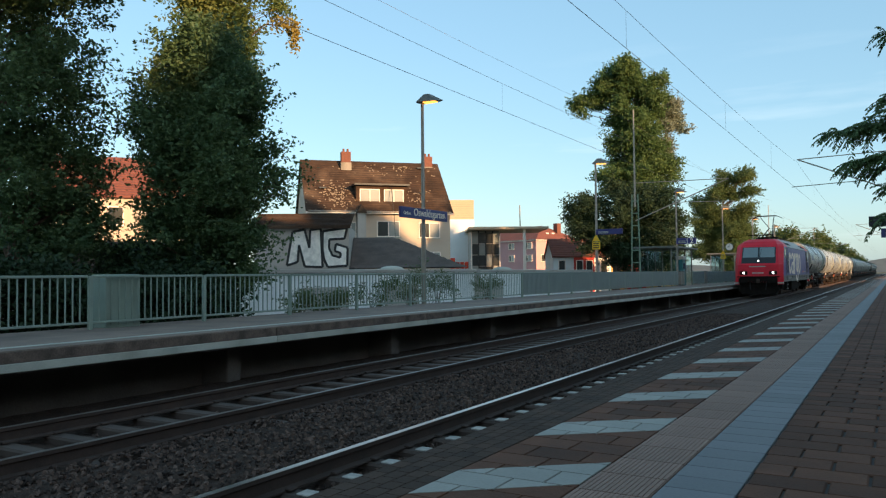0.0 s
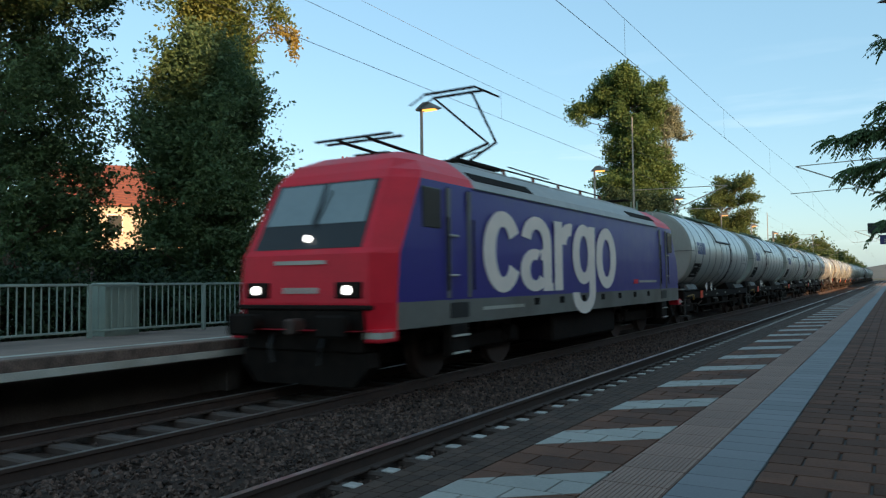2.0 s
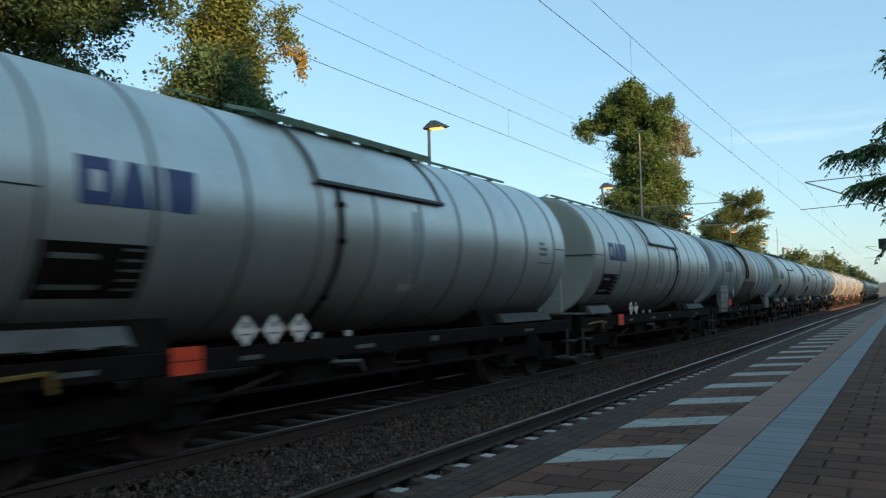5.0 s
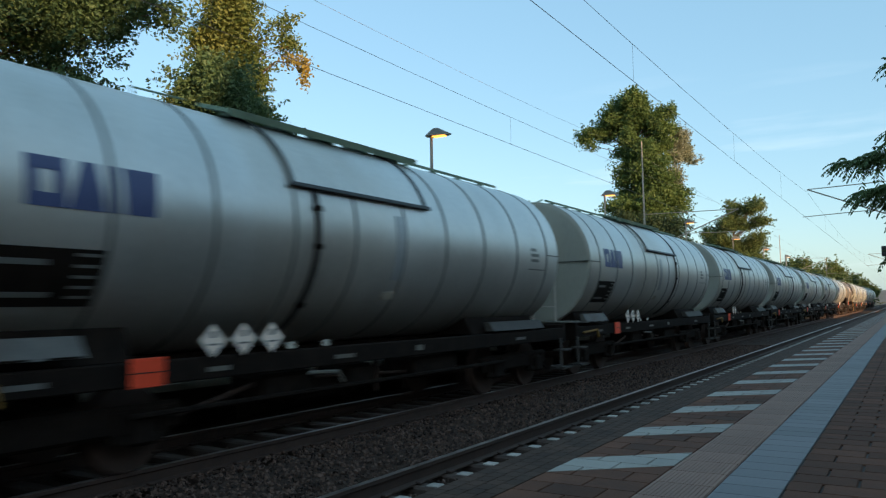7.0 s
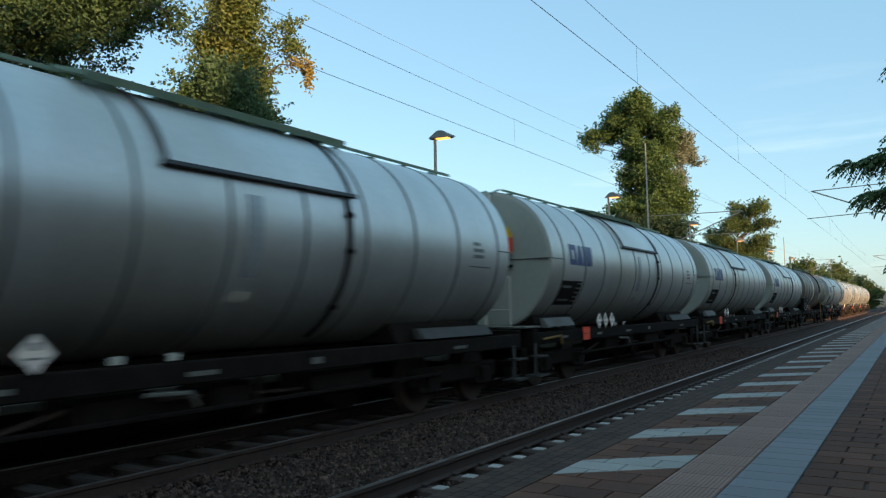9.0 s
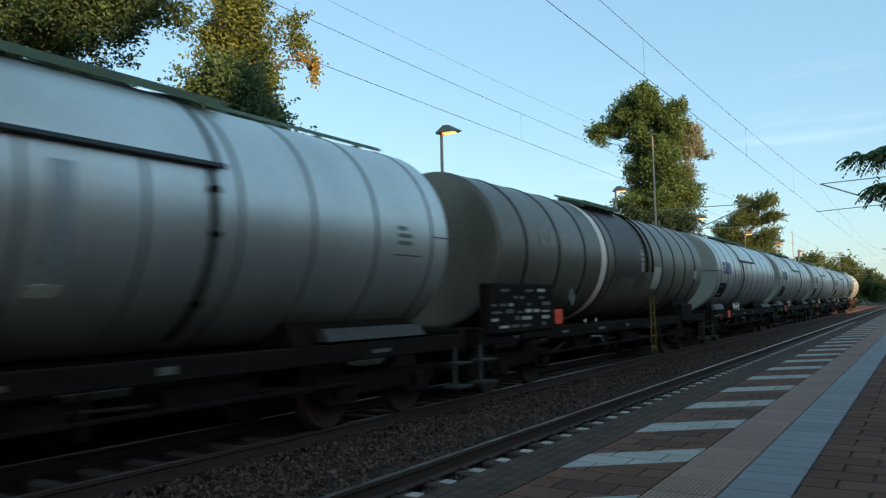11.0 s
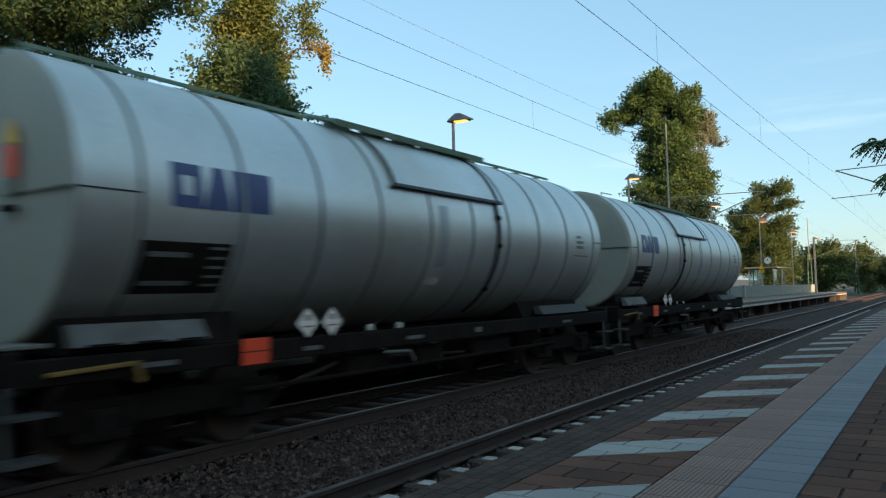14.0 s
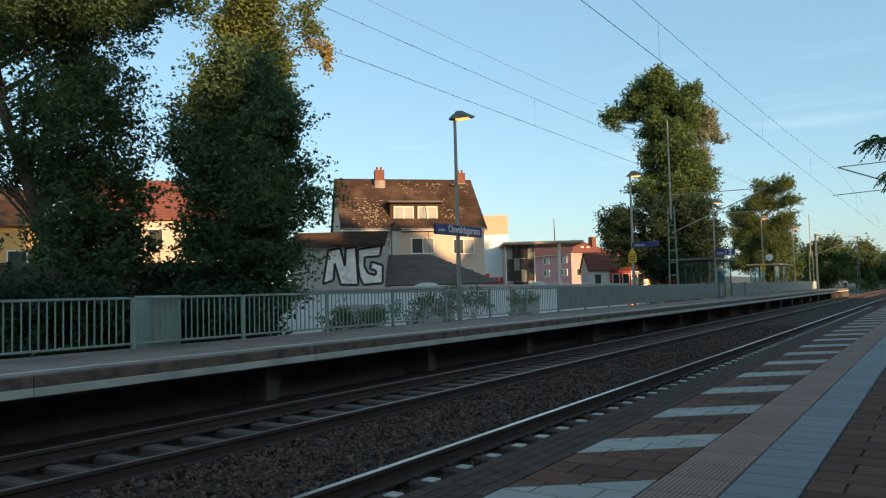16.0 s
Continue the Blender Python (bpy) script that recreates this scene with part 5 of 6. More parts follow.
        part("diamond_print", box(B(1.367, 1.369, 0.76 + 0.44 * k, 0.84 + 0.44 * k, 1.36, 1.43), 1.367, 1.369, 0.72 + 0.44 * k, 0.88 + 0.44 * k, 1.28, 1.3), LOCO_GREY, dia)
    return ob


def old_tank_wagon(dark):
    """Longer tank wagon with a walkway across its middle; the origin stands below its orange plate."""
    ob = root("tank_wagon", "sooty brown-black tank wagon with a white band" if dark else "pale blue-grey tank wagon with a white band", "tank wagon", "tank wagons")
    r = 1.48
    m = TANK_DARK if dark else TANK_PALE
    tank_shell(ob, -2.5, 11.7, r, m)
    for yy in (-1.5, 0.0, 1.4, 2.8, 4.4, 7.2, 8.4, 9.6, 10.8):
        part("rib", arc_band(yy - 0.035, yy + 0.035, r - 0.003, -80, 260, 0.02, 56), BLACK if dark else BAND, ob)
    wb = 2.54 if dark else 6.46
    part("white_band", arc_band(wb - 0.16, wb + 0.16, r + 0.003, -85, 265, 0.008, 56), WHITE, ob, "white painted band round the tank")
    tilted_catwalk(ob, 2.7, 5.3, r + 2.66 + 0.03)
    ly = 5.95 if dark else 3.76
    part("middle_ladder", rod(R((1.52, ly - 0.17, 0.3), (1.52, ly - 0.17, 1.75), 0.02, n=6), (1.52, ly + 0.17, 0.3), (1.52, ly + 0.17, 1.75), 0.02, n=6), OCHRE_STEEL if dark else UNDER, ob, "steel ladder")
    for k in range(5):
        part("rung", R((1.52, ly - 0.17, 0.4 + 0.3 * k), (1.52, ly + 0.17, 0.4 + 0.3 * k), 0.014, n=6), OCHRE_STEEL if dark else UNDER, ob)
    part("ladder_arc", arc_band(ly - 0.25, ly - 0.2, r + 0.02, -10, 80, 0.04, 16), UNDER, ob)
    part("ladder_arc", arc_band(ly + 0.2, ly + 0.25, r + 0.02, -10, 80, 0.04, 16), UNDER, ob)
    part("side_box", B(1.2, 1.4, -2.9 if dark else -1.7, -0.2 if dark else -0.25, 1.1, 2.0, bevel=0.03), UNDER if dark else BAND, ob, "side plate with rows of pale print")
    rr = random.Random(8)
    for row in range(6):
        y = -2.8 if dark else -1.62
        while y < -0.6:
            w = rr.uniform(0.12, 0.42)
            if rr.random() < 0.7:
                h = rr.uniform(0.035, 0.075)
                part("print_bar", B(1.402, 1.406, y, min(y + w, -0.3), 1.2 + 0.13 * row, 1.2 + 0.13 * row + h), PRIMER if rr.random() < 0.6 else EDGE_WHITE, ob)
            y += w + rr.uniform(0.08, 0.25)
    part("pale_board", arc_band(6.4 if dark else 2.1, 7.05 if dark else 2.95, r + 0.01, -28, -4, 0.008, 6), EDGE_WHITE, ob)
    part("middle_jacket", arc_band(3.3, 5.7 if dark else 6.2, r + 0.006, -16, 196, 0.012, 40), JACKET if dark else OLIVE_JACKET, ob, "darker sheet jacket round the middle")
    part("lower_jacket", arc_band(3.2, 5.7 if dark else 6.2, r + 0.012, -58, -16, 0.03, 14), LOWER_SHEET, ob, "dark sheet below the jacket")
    part("jacket_edge", arc_band(3.15, 5.75 if dark else 6.25, r + 0.03, -17, -15.4, 0.03, 2), JACKET if dark else PRIMER, ob)
    if dark:
        logo_shapes(ob, -0.9, 0.5, 4, 16, r, GHOST)
        part("pale_board", arc_band(10.6, 11.0, r + 0.01, -14, -4, 0.008, 4), EDGE_WHITE, ob)
        part("small_sign", arc_band(5.3, 5.5, r + 0.01, -10, 12, 0.008, 5), EDGE_WHITE, ob)
    else:
        logo_shapes(ob, -0.95, 0.6, -2, 15, r, LOCO_GREY)
        part("warning_board", arc_band(4.3, 4.62, r + 0.02, 8, 19, 0.006, 4), EDGE_WHITE, ob)
        part("warning_mark", arc_taper((4.34, 4.58), (4.455, 4.465), r + 0.028, 9.5, 15, 0.004, 4), YELLOW, ob)
    for ya, yb in ((-1.8, 0.0), (9.2, 11.0)):
        part("saddle", prism([(-1.3, 1.16), (1.3, 1.16), (1.05, 1.75), (-1.05, 1.75)], ya, yb), UNDER, ob)
        part("saddle_plate", B(1.1, 1.36, ya + 0.2, yb - 0.3, 0.95, 1.5, bevel=0.04), LOCO_GREY if not dark else UNDER, ob)
    underframe(ob, -3.0, 12.5)
    bogie(ob, -1.0)
    bogie(ob, 10.3)
    part("orange_plate", B(1.41, 1.425, -0.2, 0.2, 1.2, 1.5, bevel=0.005), ORANGE, ob, "orange hazard plate")
    part("hazard_diamond", B(-0.006, 0.006, -0.15, 0.15, -0.15, 0.15, m=Matrix.Translation((1.42, 0.7, 1.75)) @ pose(0, 0, 0, 45, 0, 0)), PRIMER if dark else EDGE_WHITE, ob)
    return ob


def arc_stroke(bm, cy, cz, ry, rz, wy, wz, a0, a1, n=28):
    """A curved stroke round (cy, cz), flat in the y-z plane."""
    rim = []
    for k in range(n + 1):
        a = radians(a0 + (a1 - a0) * k / n)
        rim.append([bm.verts.new((0, cy + q * math.cos(a), cz + p * math.sin(a))) for q, p in ((ry, rz), (ry - wy, rz - wz))])
    for p, q in zip(rim, rim[1:]):
        bm.faces.new((p[0], q[0], q[1], p[1]))


def big_letter(parent, glyph, sx, length):
    """One rounded bold letter on the flank, read from outside on either side."""
    bm = bmesh.new()

    def bar(y0, y1, z0, z1):
        bm.faces.new([bm.verts.new((0, y, z)) for y, z in ((y0, z0), (y1, z0), (y1, z1), (y0, z1))])

    lo, hi, mid, rz = 1.43, 2.95, 2.19, 0.76
    if glyph == "c":
        arc_stroke(bm, 3.57, mid, 0.8, rz, 0.5, 0.29, 30, 330)
    elif glyph == "a":
        arc_stroke(bm, 5.02, 1.86, 0.7, 0.43, 0.46, 0.22, 65, 330)
        arc_stroke(bm, 5.12, mid + 0.22, 0.76, rz - 0.22, 0.46, 0.26, 0, 168)
        bar(5.42, 5.88, lo, 2.42)
        bar(5.3, 5.5, 2.06, 2.29)
        bar(5.8, 5.97, lo, 1.6)
    elif glyph == "r":
        bar(6.04, 6.5, lo, hi - 0.03)
        arc_stroke(bm, 6.98, 2.42, 0.7, 0.5, 0.46, 0.28, 78, 178)
    elif glyph == "g":
        arc_stroke(bm, 7.82, mid + 0.06, 0.72, rz - 0.06, 0.44, 0.27, 0, 360, 36)
        bar(8.16, 8.6, 1.36, hi - 0.03)
        arc_stroke(bm, 7.84, 1.37, 0.76, 0.5, 0.44, 0.27, 180, 360)
    else:
        arc_stroke(bm, 9.44, mid, 0.77, rz, 0.46, 0.29, 0, 360, 40)
    if sx < 0:
        for v in bm.verts:
            v.co.y = length - 3.9 - v.co.y
    for v in bm.verts:
        v.co.x = sx * 1.503
        v.co.y -= 0.08
    return part("letter", bm, WHITE, parent, "large white letter on the flank")


def loco():
    ob = root("electric_locomotive", "red, blue and grey electric locomotive with white lettering", "locomotive")
    L = 16.7
    #        z,    front y, front half width, side y, side half width
    LV = [(0.95, -0.34, 1.24, 0.0, 1.49), (1.35, -0.4, 1.26, 0.0, 1.49), (2.08, -0.36, 1.24, 0.08, 1.49), (2.16, -0.3, 1.22, 0.12, 1.49),
          (3.27, 0.28, 1.12, 0.72, 1.46), (3.42, 0.42, 1.08, 0.86, 1.38), (3.62, 0.66, 1.0, 1.1, 1.15), (3.8, 1.1, 0.8, 1.5, 0.9)]
    cells = {k: bmesh.new() for k in ("cab", "cab2", "side", "skirt", "roof")}

    def quad(kind, *p):
        b = cells[kind]
        b.faces.new([b.verts.new(q) for q in p])

    RED_END = 2.45
    for end in (0, 1):
        f = (lambda y: y) if not end else (lambda y: L - y)
        cab = "cab2" if end else "cab"
        for (z0, a0, w0, s0, h0), (z1, a1, w1, s1, h1) in zip(LV, LV[1:]):
            quad(cab, (-w0, f(a0), z0), (w0, f(a0), z0), (w1, f(a1), z1), (-w1, f(a1), z1))
            for sx in (-1, 1):
                quad(cab, (sx * w0, f(a0), z0), (sx * h0, f(s0), z0), (sx * h1, f(s1), z1), (sx * w1, f(a1), z1))
                if z0 >= 3.27:
                    quad(cab, (sx * h0, f(s0), z0), (sx * h0, f(RED_END), z0), (sx * h1, f(RED_END - 0.1 * (z1 - z0)), z1), (sx * h1, f(s1), z1))
        quad(cab, (-0.8, f(1.1), 3.8), (0.8, f(1.1), 3.8), (0.9, f(1.5), 3.8), (-0.9, f(1.5), 3.8))
        quad(cab, (-0.9, f(1.5), 3.8), (0.9, f(1.5), 3.8), (0.9, f(RED_END), 3.8), (-0.9, f(RED_END), 3.8))
        quad(cab, (-1.2, f(-0.6), 0.95), (1.2, f(-0.6), 0.95), (1.49, f(0), 0.95), (-1.49, f(0), 0.95))
        # lower lips of the nose
        for sx in (-1, 1):
            part("nose_lip", B(sx * 1.33 - 0.16, sx * 1.33 + 0.16, min(f(-0.4), f(0.02)), max(f(-0.4), f(0.02)), 0.78, 0.97, bevel=0.02), LOCO_RED, ob)
            part("nose_mark", B(sx * 1.33 - 0.165, sx * 1.33 + 0.165, min(f(-0.41), f(-0.1)), max(f(-0.41), f(-0.1)), 0.84, 0.93), EDGE_WHITE, ob)
    for sx in (-1, 1):
        for (z0, _, _, s0, h0), (z1, _, _, s1, h1) in zip(LV, LV[1:]):
            if z1 <= 3.3:
                quad("skirt" if z1 < 1.4 else "side", (sx * h0, s0, z0), (sx * h0, L - s0, z0), (sx * h1, L - s1, z1), (sx * h1, s1, z1))
            else:
                quad("roof", (sx * h0, RED_END, z0), (sx * h0, L - RED_END, z0), (sx * h1, L - RED_END, z1), (sx * h1, RED_END, z1))
    quad("roof", (-0.9, RED_END, 3.8), (0.9, RED_END, 3.8), (0.9, L - RED_END, 3.8), (-0.9, L - RED_END, 3.8))
    quad("skirt", (-1.49, 0, 0.95), (1.49, 0, 0.95), (1.49, L, 0.95), (-1.49, L, 0.95))
    for kind, m in (("cab", LOCO_RED), ("cab2", LOCO_RED), ("side", LOCO_BLUE), ("skirt", LOCO_GREY), ("roof", ROOF_GREY)):
        bmesh.ops.remove_doubles(cells[kind], verts=cells[kind].verts, dist=0.0005)
        bmesh.ops.recalc_face_normals(cells[kind], faces=cells[kind].faces)
        part({"cab": "cab_shell", "cab2": "cab_shell", "side": "side_wall", "skirt": "skirt", "roof": "roof"}[kind], cells[kind], m, ob)
    # roof equipment
    for ya, yb in ((2.6, 5.2), (11.9, 14.4)):
        for sx in (-1, 1):
            part("roof_vent", prism([(sx * 1.375, 3.44), (sx * 1.2, 3.6), (sx * 1.17, 3.57), (sx * 1.35, 3.41)], ya, yb), UNDER, ob)
    for k in range(5):
        part("roof_hatch", B(-0.85, 0.85, 3.0 + 2.3 * k, 5.1 + 2.3 * k, 3.8, 3.86, bevel=0.02), ROOF_GREY, ob)
    for k in range(6):
        part("insulator", R((0.3, 4.4 + 1.6 * k, 3.8), (0.3, 4.4 + 1.6 * k, 4.12), 0.06, 0.04, 8), BRICK, ob)
    part("roof_line", R((0.3, 4.4, 4.13), (0.3, 12.4, 4.13), 0.02, n=6), UNDER, ob)
    for sx in (-0.5, 0.5):
        part("side_rail", R((sx * 1.9, 4.9, 4.0), (sx * 1.9, 7.0, 3.98), 0.015, n=6), UNDER, ob)
    # windscreen and dark band, both ends
    def on_front(u, z, out=0.0, end=0):
        k = next(i for i in range(len(LV) - 1) if LV[i + 1][0] >= z - 1e-6)
        t = (z - LV[k][0]) / (LV[k + 1][0] - LV[k][0])
        y = LV[k][1] + t * (LV[k + 1][1] - LV[k][1]) - out
        return Vector((u, L - y if end else y, z + out * 0.4))

    for end in (0, 1):
        for nm, m, u0, u1, z0, z1, o in (("nose_band", BLACK, -1.06, 1.06, 2.17, 3.25, 0.006), ("windscreen", CAB_GLASS, -0.98, -0.05, 2.56, 3.22, 0.012), ("windscreen", CAB_GLASS, 0.05, 0.98, 2.56, 3.22, 0.012)):
            b = bmesh.new()
            lo = [b.verts.new(on_front(u, z, -0.02, end)) for u, z in ((u0, z0), (u1, z0), (u1 * 0.97, z1), (u0 * 0.97, z1))]
            hi = [b.verts.new(on_front(u, z, o, end)) for u, z in ((u0, z0), (u1, z0), (u1 * 0.97, z1), (u0 * 0.97, z1))]
            b.faces.new(hi)
            b.faces.new(lo[::-1])
            for i in range(4):
                b.faces.new((lo[i], lo[(i + 1) % 4], hi[(i + 1) % 4], hi[i]))
            bmesh.ops.recalc_face_normals(b, faces=b.faces)
            part(nm, b, m, ob)
        s = -1 if not end else 1
        yf = -0.4 if not end else L + 0.4
        for u in (-0.9, 0.9):
            part("lamp_frame", B(u - 0.24, u + 0.24, yf - 0.03, yf + 0.05, 1.42, 1.66, bevel=0.02), UNDER, ob)
            lt = R((u, yf, 1.54), (u, yf + s * 0.05, 1.54), 0.075, 0.07, 16)
            part("headlight", lt, HEADLIGHT if not end else REDGLOW, ob, "lit white headlight" if not end else "")
        if not end:
            part("top_headlight", R(on_front(0, 2.32, -0.02), on_front(0, 2.32, 0.05), 0.06, 0.055, 16), HEADLIGHT, ob, "lit white headlight")
        part("white_bar", B(-0.55, 0.45, yf - 0.012 + 0.02, yf + 0.012 + 0.02, 1.93, 1.99), EDGE_WHITE, ob)
        for q in range(6):
            part("number_bar", B(-0.36 + 0.12 * q, -0.28 + 0.12 * q, yf - 0.012, yf + 0.012, 1.49, 1.58), EDGE_WHITE, ob)
        part("buffer_beam", B(-1.16, 1.16, min(yf + 0.03 * s, yf - 0.3 * s), max(yf + 0.03 * s, yf - 0.3 * s), 0.62, 1.26, bevel=0.03), UNDER, ob)
        part("coupling_hook", B(-0.09, 0.09, min(yf, yf + 0.3 * s), max(yf, yf + 0.3 * s), 0.88, 1.12, bevel=0.03), RUST, ob)
        for u in (-0.5, 0.5):
            part("brake_hose", tube([Vector((u, yf + s * 0.05, 0.9)), Vector((u, yf + s * 0.16, 0.7)), Vector((u * 0.9, yf + s * 0.14, 0.45))], 0.03, 6), BLACK, ob)
        part("nose_ledge", B(-1.3, 1.3, min(yf + 0.06 * s, yf - 0.3 * s), max(yf + 0.06 * s, yf - 0.3 * s), 1.25, 1.32, bevel=0.015), UNDER, ob)
        part("snow_plough", prism([(-0.95, 0.12), (0.95, 0.12), (1.25, 0.42), (1.2, 0.62), (-1.2, 0.62), (-1.25, 0.42)], min(yf - 0.02 * s, yf - 0.3 * s), max(yf - 0.02 * s, yf - 0.3 * s)), UNDER, ob)
        for u in (-0.875, 0.875):
            b = rod(bmesh.new(), (u, yf, 1.04), (u, yf + s * 0.35, 1.04), 0.13, 0.12, 14)
            box(b, u - 0.28, u + 0.28, min(yf + s * 0.35, yf + s * 0.42), max(yf + s * 0.35, yf + s * 0.42), 0.86, 1.2, bevel=0.04)
            part("buffer", b, UNDER, ob)
        part("wiper", R(on_front(0.05, 2.5, 0.03, end), on_front(0.16, 3.1, 0.03, end), 0.012, n=6), BLACK, ob)
    # side windows, doors, rails
    for sx in (-1, 1):
        for end in (0, 1):
            f = (lambda y: y) if not end else (lambda y: L - y)
            part("side_window", B(sx * 1.475 - 0.02, sx * 1.475 + 0.02, min(f(0.72), f(1.28)), max(f(0.72), f(1.28)), 2.5, 3.15, bevel=0.015), GLASS, ob)
            part("door_seam", box(B(sx * 1.485 - 0.01, sx * 1.485 + 0.01, f(1.5) - 0.012, f(1.5) + 0.012, 1.36, 3.2), sx * 1.485 - 0.01, sx * 1.485 + 0.01, f(2.2) - 0.012, f(2.2) + 0.012, 1.36, 3.2), BLACK, ob)
            for yy in (1.42, 2.28):
                part("grab_rail", R((sx * 1.54, f(yy), 1.5), (sx * 1.54, f(yy), 2.7), 0.016, n=6), UNDER, ob)
            for yy in (1.5, 2.2):
                part("door_post", B(sx * 1.49 - 0.012, sx * 1.49 + 0.012, f(yy) - 0.06, f(yy) + 0.06, 1.38, 3.18), LOCO_GREY, ob)
            for zz in (1.75, 2.4):
                part("handle", R((sx * 1.53, f(1.5) - 0.03, zz), (sx * 1.53, f(1.5) + 0.25, zz), 0.02, n=6), EDGE_WHITE, ob)
            part("skirt_recess", B(sx * 1.49 - 0.012, sx * 1.49 + 0.012, f(1.85) - 0.3, f(1.85) + 0.3, 1.05, 1.3), BLACK, ob)
            part("step_box", B(sx * 1.4 - 0.1, sx * 1.4 + 0.1, f(1.85) - 0.3, f(1.85) + 0.3, 0.4, 0.95, bevel=0.03), UNDER, ob)
            for k in range(2):
                part("step", B(sx * 1.5 - 0.04, sx * 1.5 + 0.04, f(1.85) - 0.26, f(1.85) + 0.26, 0.46 + 0.28 * k, 0.49 + 0.28 * k), EDGE_WHITE, ob)
        part("sill_line", B(sx * 1.492 - 0.006, sx * 1.492 + 0.006, 2.4, L - 2.4, 3.24, 3.265), BLACK, ob)
        for k in range(7):
            part("skirt_hatch", B(sx * 1.492 - 0.006, sx * 1.492 + 0.006, 4.9 + 1.35 * k, 5.15 + 1.35 * k, 1.16, 1.3), UNDER, ob)
        part("pale_print", B(sx * 1.494 - 0.004, sx * 1.494 + 0.004, 2.7, 4.4, 1.14, 1.2), EDGE_WHITE, ob)
        part("pale_print", B(sx * 1.494 - 0.004, sx * 1.494 + 0.004, 12.2, 14.0, 1.56, 1.62), EDGE_WHITE, ob)
        part("red_print", B(sx * 1.494 - 0.004, sx * 1.494 + 0.004, 11.7, 12.1, 1.53, 1.65), LOCO_RED, ob)
        for glyph in ("c", "a", "r", "g", "o"):
            big_letter(ob, glyph, sx, L)
    part("transformer_box", B(-1.25, 1.25, 6.4, 10.7, 0.28, 0.95, bevel=0.06), UNDER, ob)
    bogie(ob, 3.3, 2.6, 0.62)
    bogie(ob, L - 3.3, 2.6, 0.62)
    # raised pantograph behind the front cab, folded one at the front and the rear
    pg = part("pantograph", B(-0.55, 0.55, 3.6, 5.4, 4.0, 4.05), UNDER, ob, "raised black pantograph")
    for a, b2, r in (((-0.35, 4.2, 4.05), (-0.1, 6.05, 4.78), 0.035), ((0.35, 4.2, 4.05), (0.1, 6.05, 4.78), 0.035), ((-0.1, 6.05, 4.78), (-0.45, 4.3, 5.5), 0.025), ((0.1, 6.05, 4.78), (0.45, 4.3, 5.5), 0.025), ((0, 3.9, 4.05), (0, 5.9, 4.62), 0.015)):
        part("arm", R(a, b2, r, n=6), UNDER, pg)
    for dy in (0, 0.35):
        part("collector_bow", rod(rod(R((-0.6, 4.15 + dy, 5.57), (0.6, 4.15 + dy, 5.57), 0.03, n=6), (0.6, 4.15 + dy, 5.57), (0.97, 4.15 + dy, 5.38), 0.02, n=6), (-0.6, 4.15 + dy, 5.57), (-0.97, 4.15 + dy, 5.38), 0.02, n=6), UNDER, pg)
    for y0 in (0.9, L - 3.2):
        fp = part("folded_pantograph", B(-0.35, 0.35, y0 + 0.5, y0 + 2.2, 3.86, 3.9), UNDER, ob, "folded black pantograph")
        for sx in (-0.3, 0.3):
            part("arm", R((sx, y0 + 2.2, 3.95), (sx, y0, 4.05), 0.03, n=6), UNDER, fp)
        for dy in (0.0, 0.3):
            part("collector_bow", R((-0.8, y0 + dy, 4.08), (0.8, y0 + dy, 4.08), 0.025, n=6), UNDER, fp)
    return ob


LOCO = loco()
TRAIN = [(LOCO, 53.66)]
kinds = {}
LADDER_AT = {0, 2, 4, 7, 9, 10, 12, 15, 17}
PLACES = [0.06 + y for y in (74.6, 88.58, 102.56, 116.55, 130.55, 144.55, 160.54, 174.55, 188.58, 202.6, 216.6, 230.65, 244.75, 259.0, 275.2, 289.2, 303.28, 317.35, 331.42)]
DIAMONDS = [4, 2, 1, 3, 2, 0, 3, 3, 2, 1, 3, 2, 3, 0, 3, 3, 2, 2, 2]
for i, (s, d) in enumerate(zip(PLACES, DIAMONDS)):
    if i in (5, 13):
        w = old_tank_wagon(i == 13)
    else:
        key = (i in LADDER_AT, d)
        if key not in kinds:
            kinds[key] = w = tank_wagon(*key)
        else:
            w = copy_thing(kinds[key], pose(XC, s, RAIL))
    TRAIN.append((w, s))


# ---- bird ----
def make_bird():
    """A small dark bird in flight, wings raised; it heads along +y."""
    ob = root("bird", "small dark bird flying up past the lamp", "bird")
    body = bmesh.new()
    bmesh.ops.create_uvsphere(body, u_segments=12, v_segments=8, radius=0.05, matrix=Matrix.Diagonal((0.9, 2.2, 0.9, 1)))
    part("body", body, UNDER, ob, smooth=True)
    head = bmesh.new()
    bmesh.ops.create_uvsphere(head, u_segments=10, v_segments=6, radius=0.034, matrix=Matrix.Translation((0, 0.125, 0.015)))
    rod(head, (0, 0.15, 0.012), (0, 0.185, 0.008), 0.009, 0.002, 6)
    part("head", head, UNDER, ob, smooth=True)
    for sx in (-1, 1):
        part("wing", box(box(bmesh.new(), min(0, sx * 0.13), max(0, sx * 0.13), -0.05, 0.06, -0.006, 0.006, m=pose(0, 0, 0.02, 0, -sx * 35, 0)), min(sx * 0.1, sx * 0.24), max(sx * 0.1, sx * 0.24), -0.06, 0.03, -0.004, 0.004, m=pose(0, 0, 0.02, 0, -sx * 38, 0)), UNDER, ob)
    part("tail", prism([(-0.025, -0.004), (0.025, -0.004), (0.025, 0.004), (-0.025, 0.004)], -0.2, -0.08), UNDER, ob)
    return ob


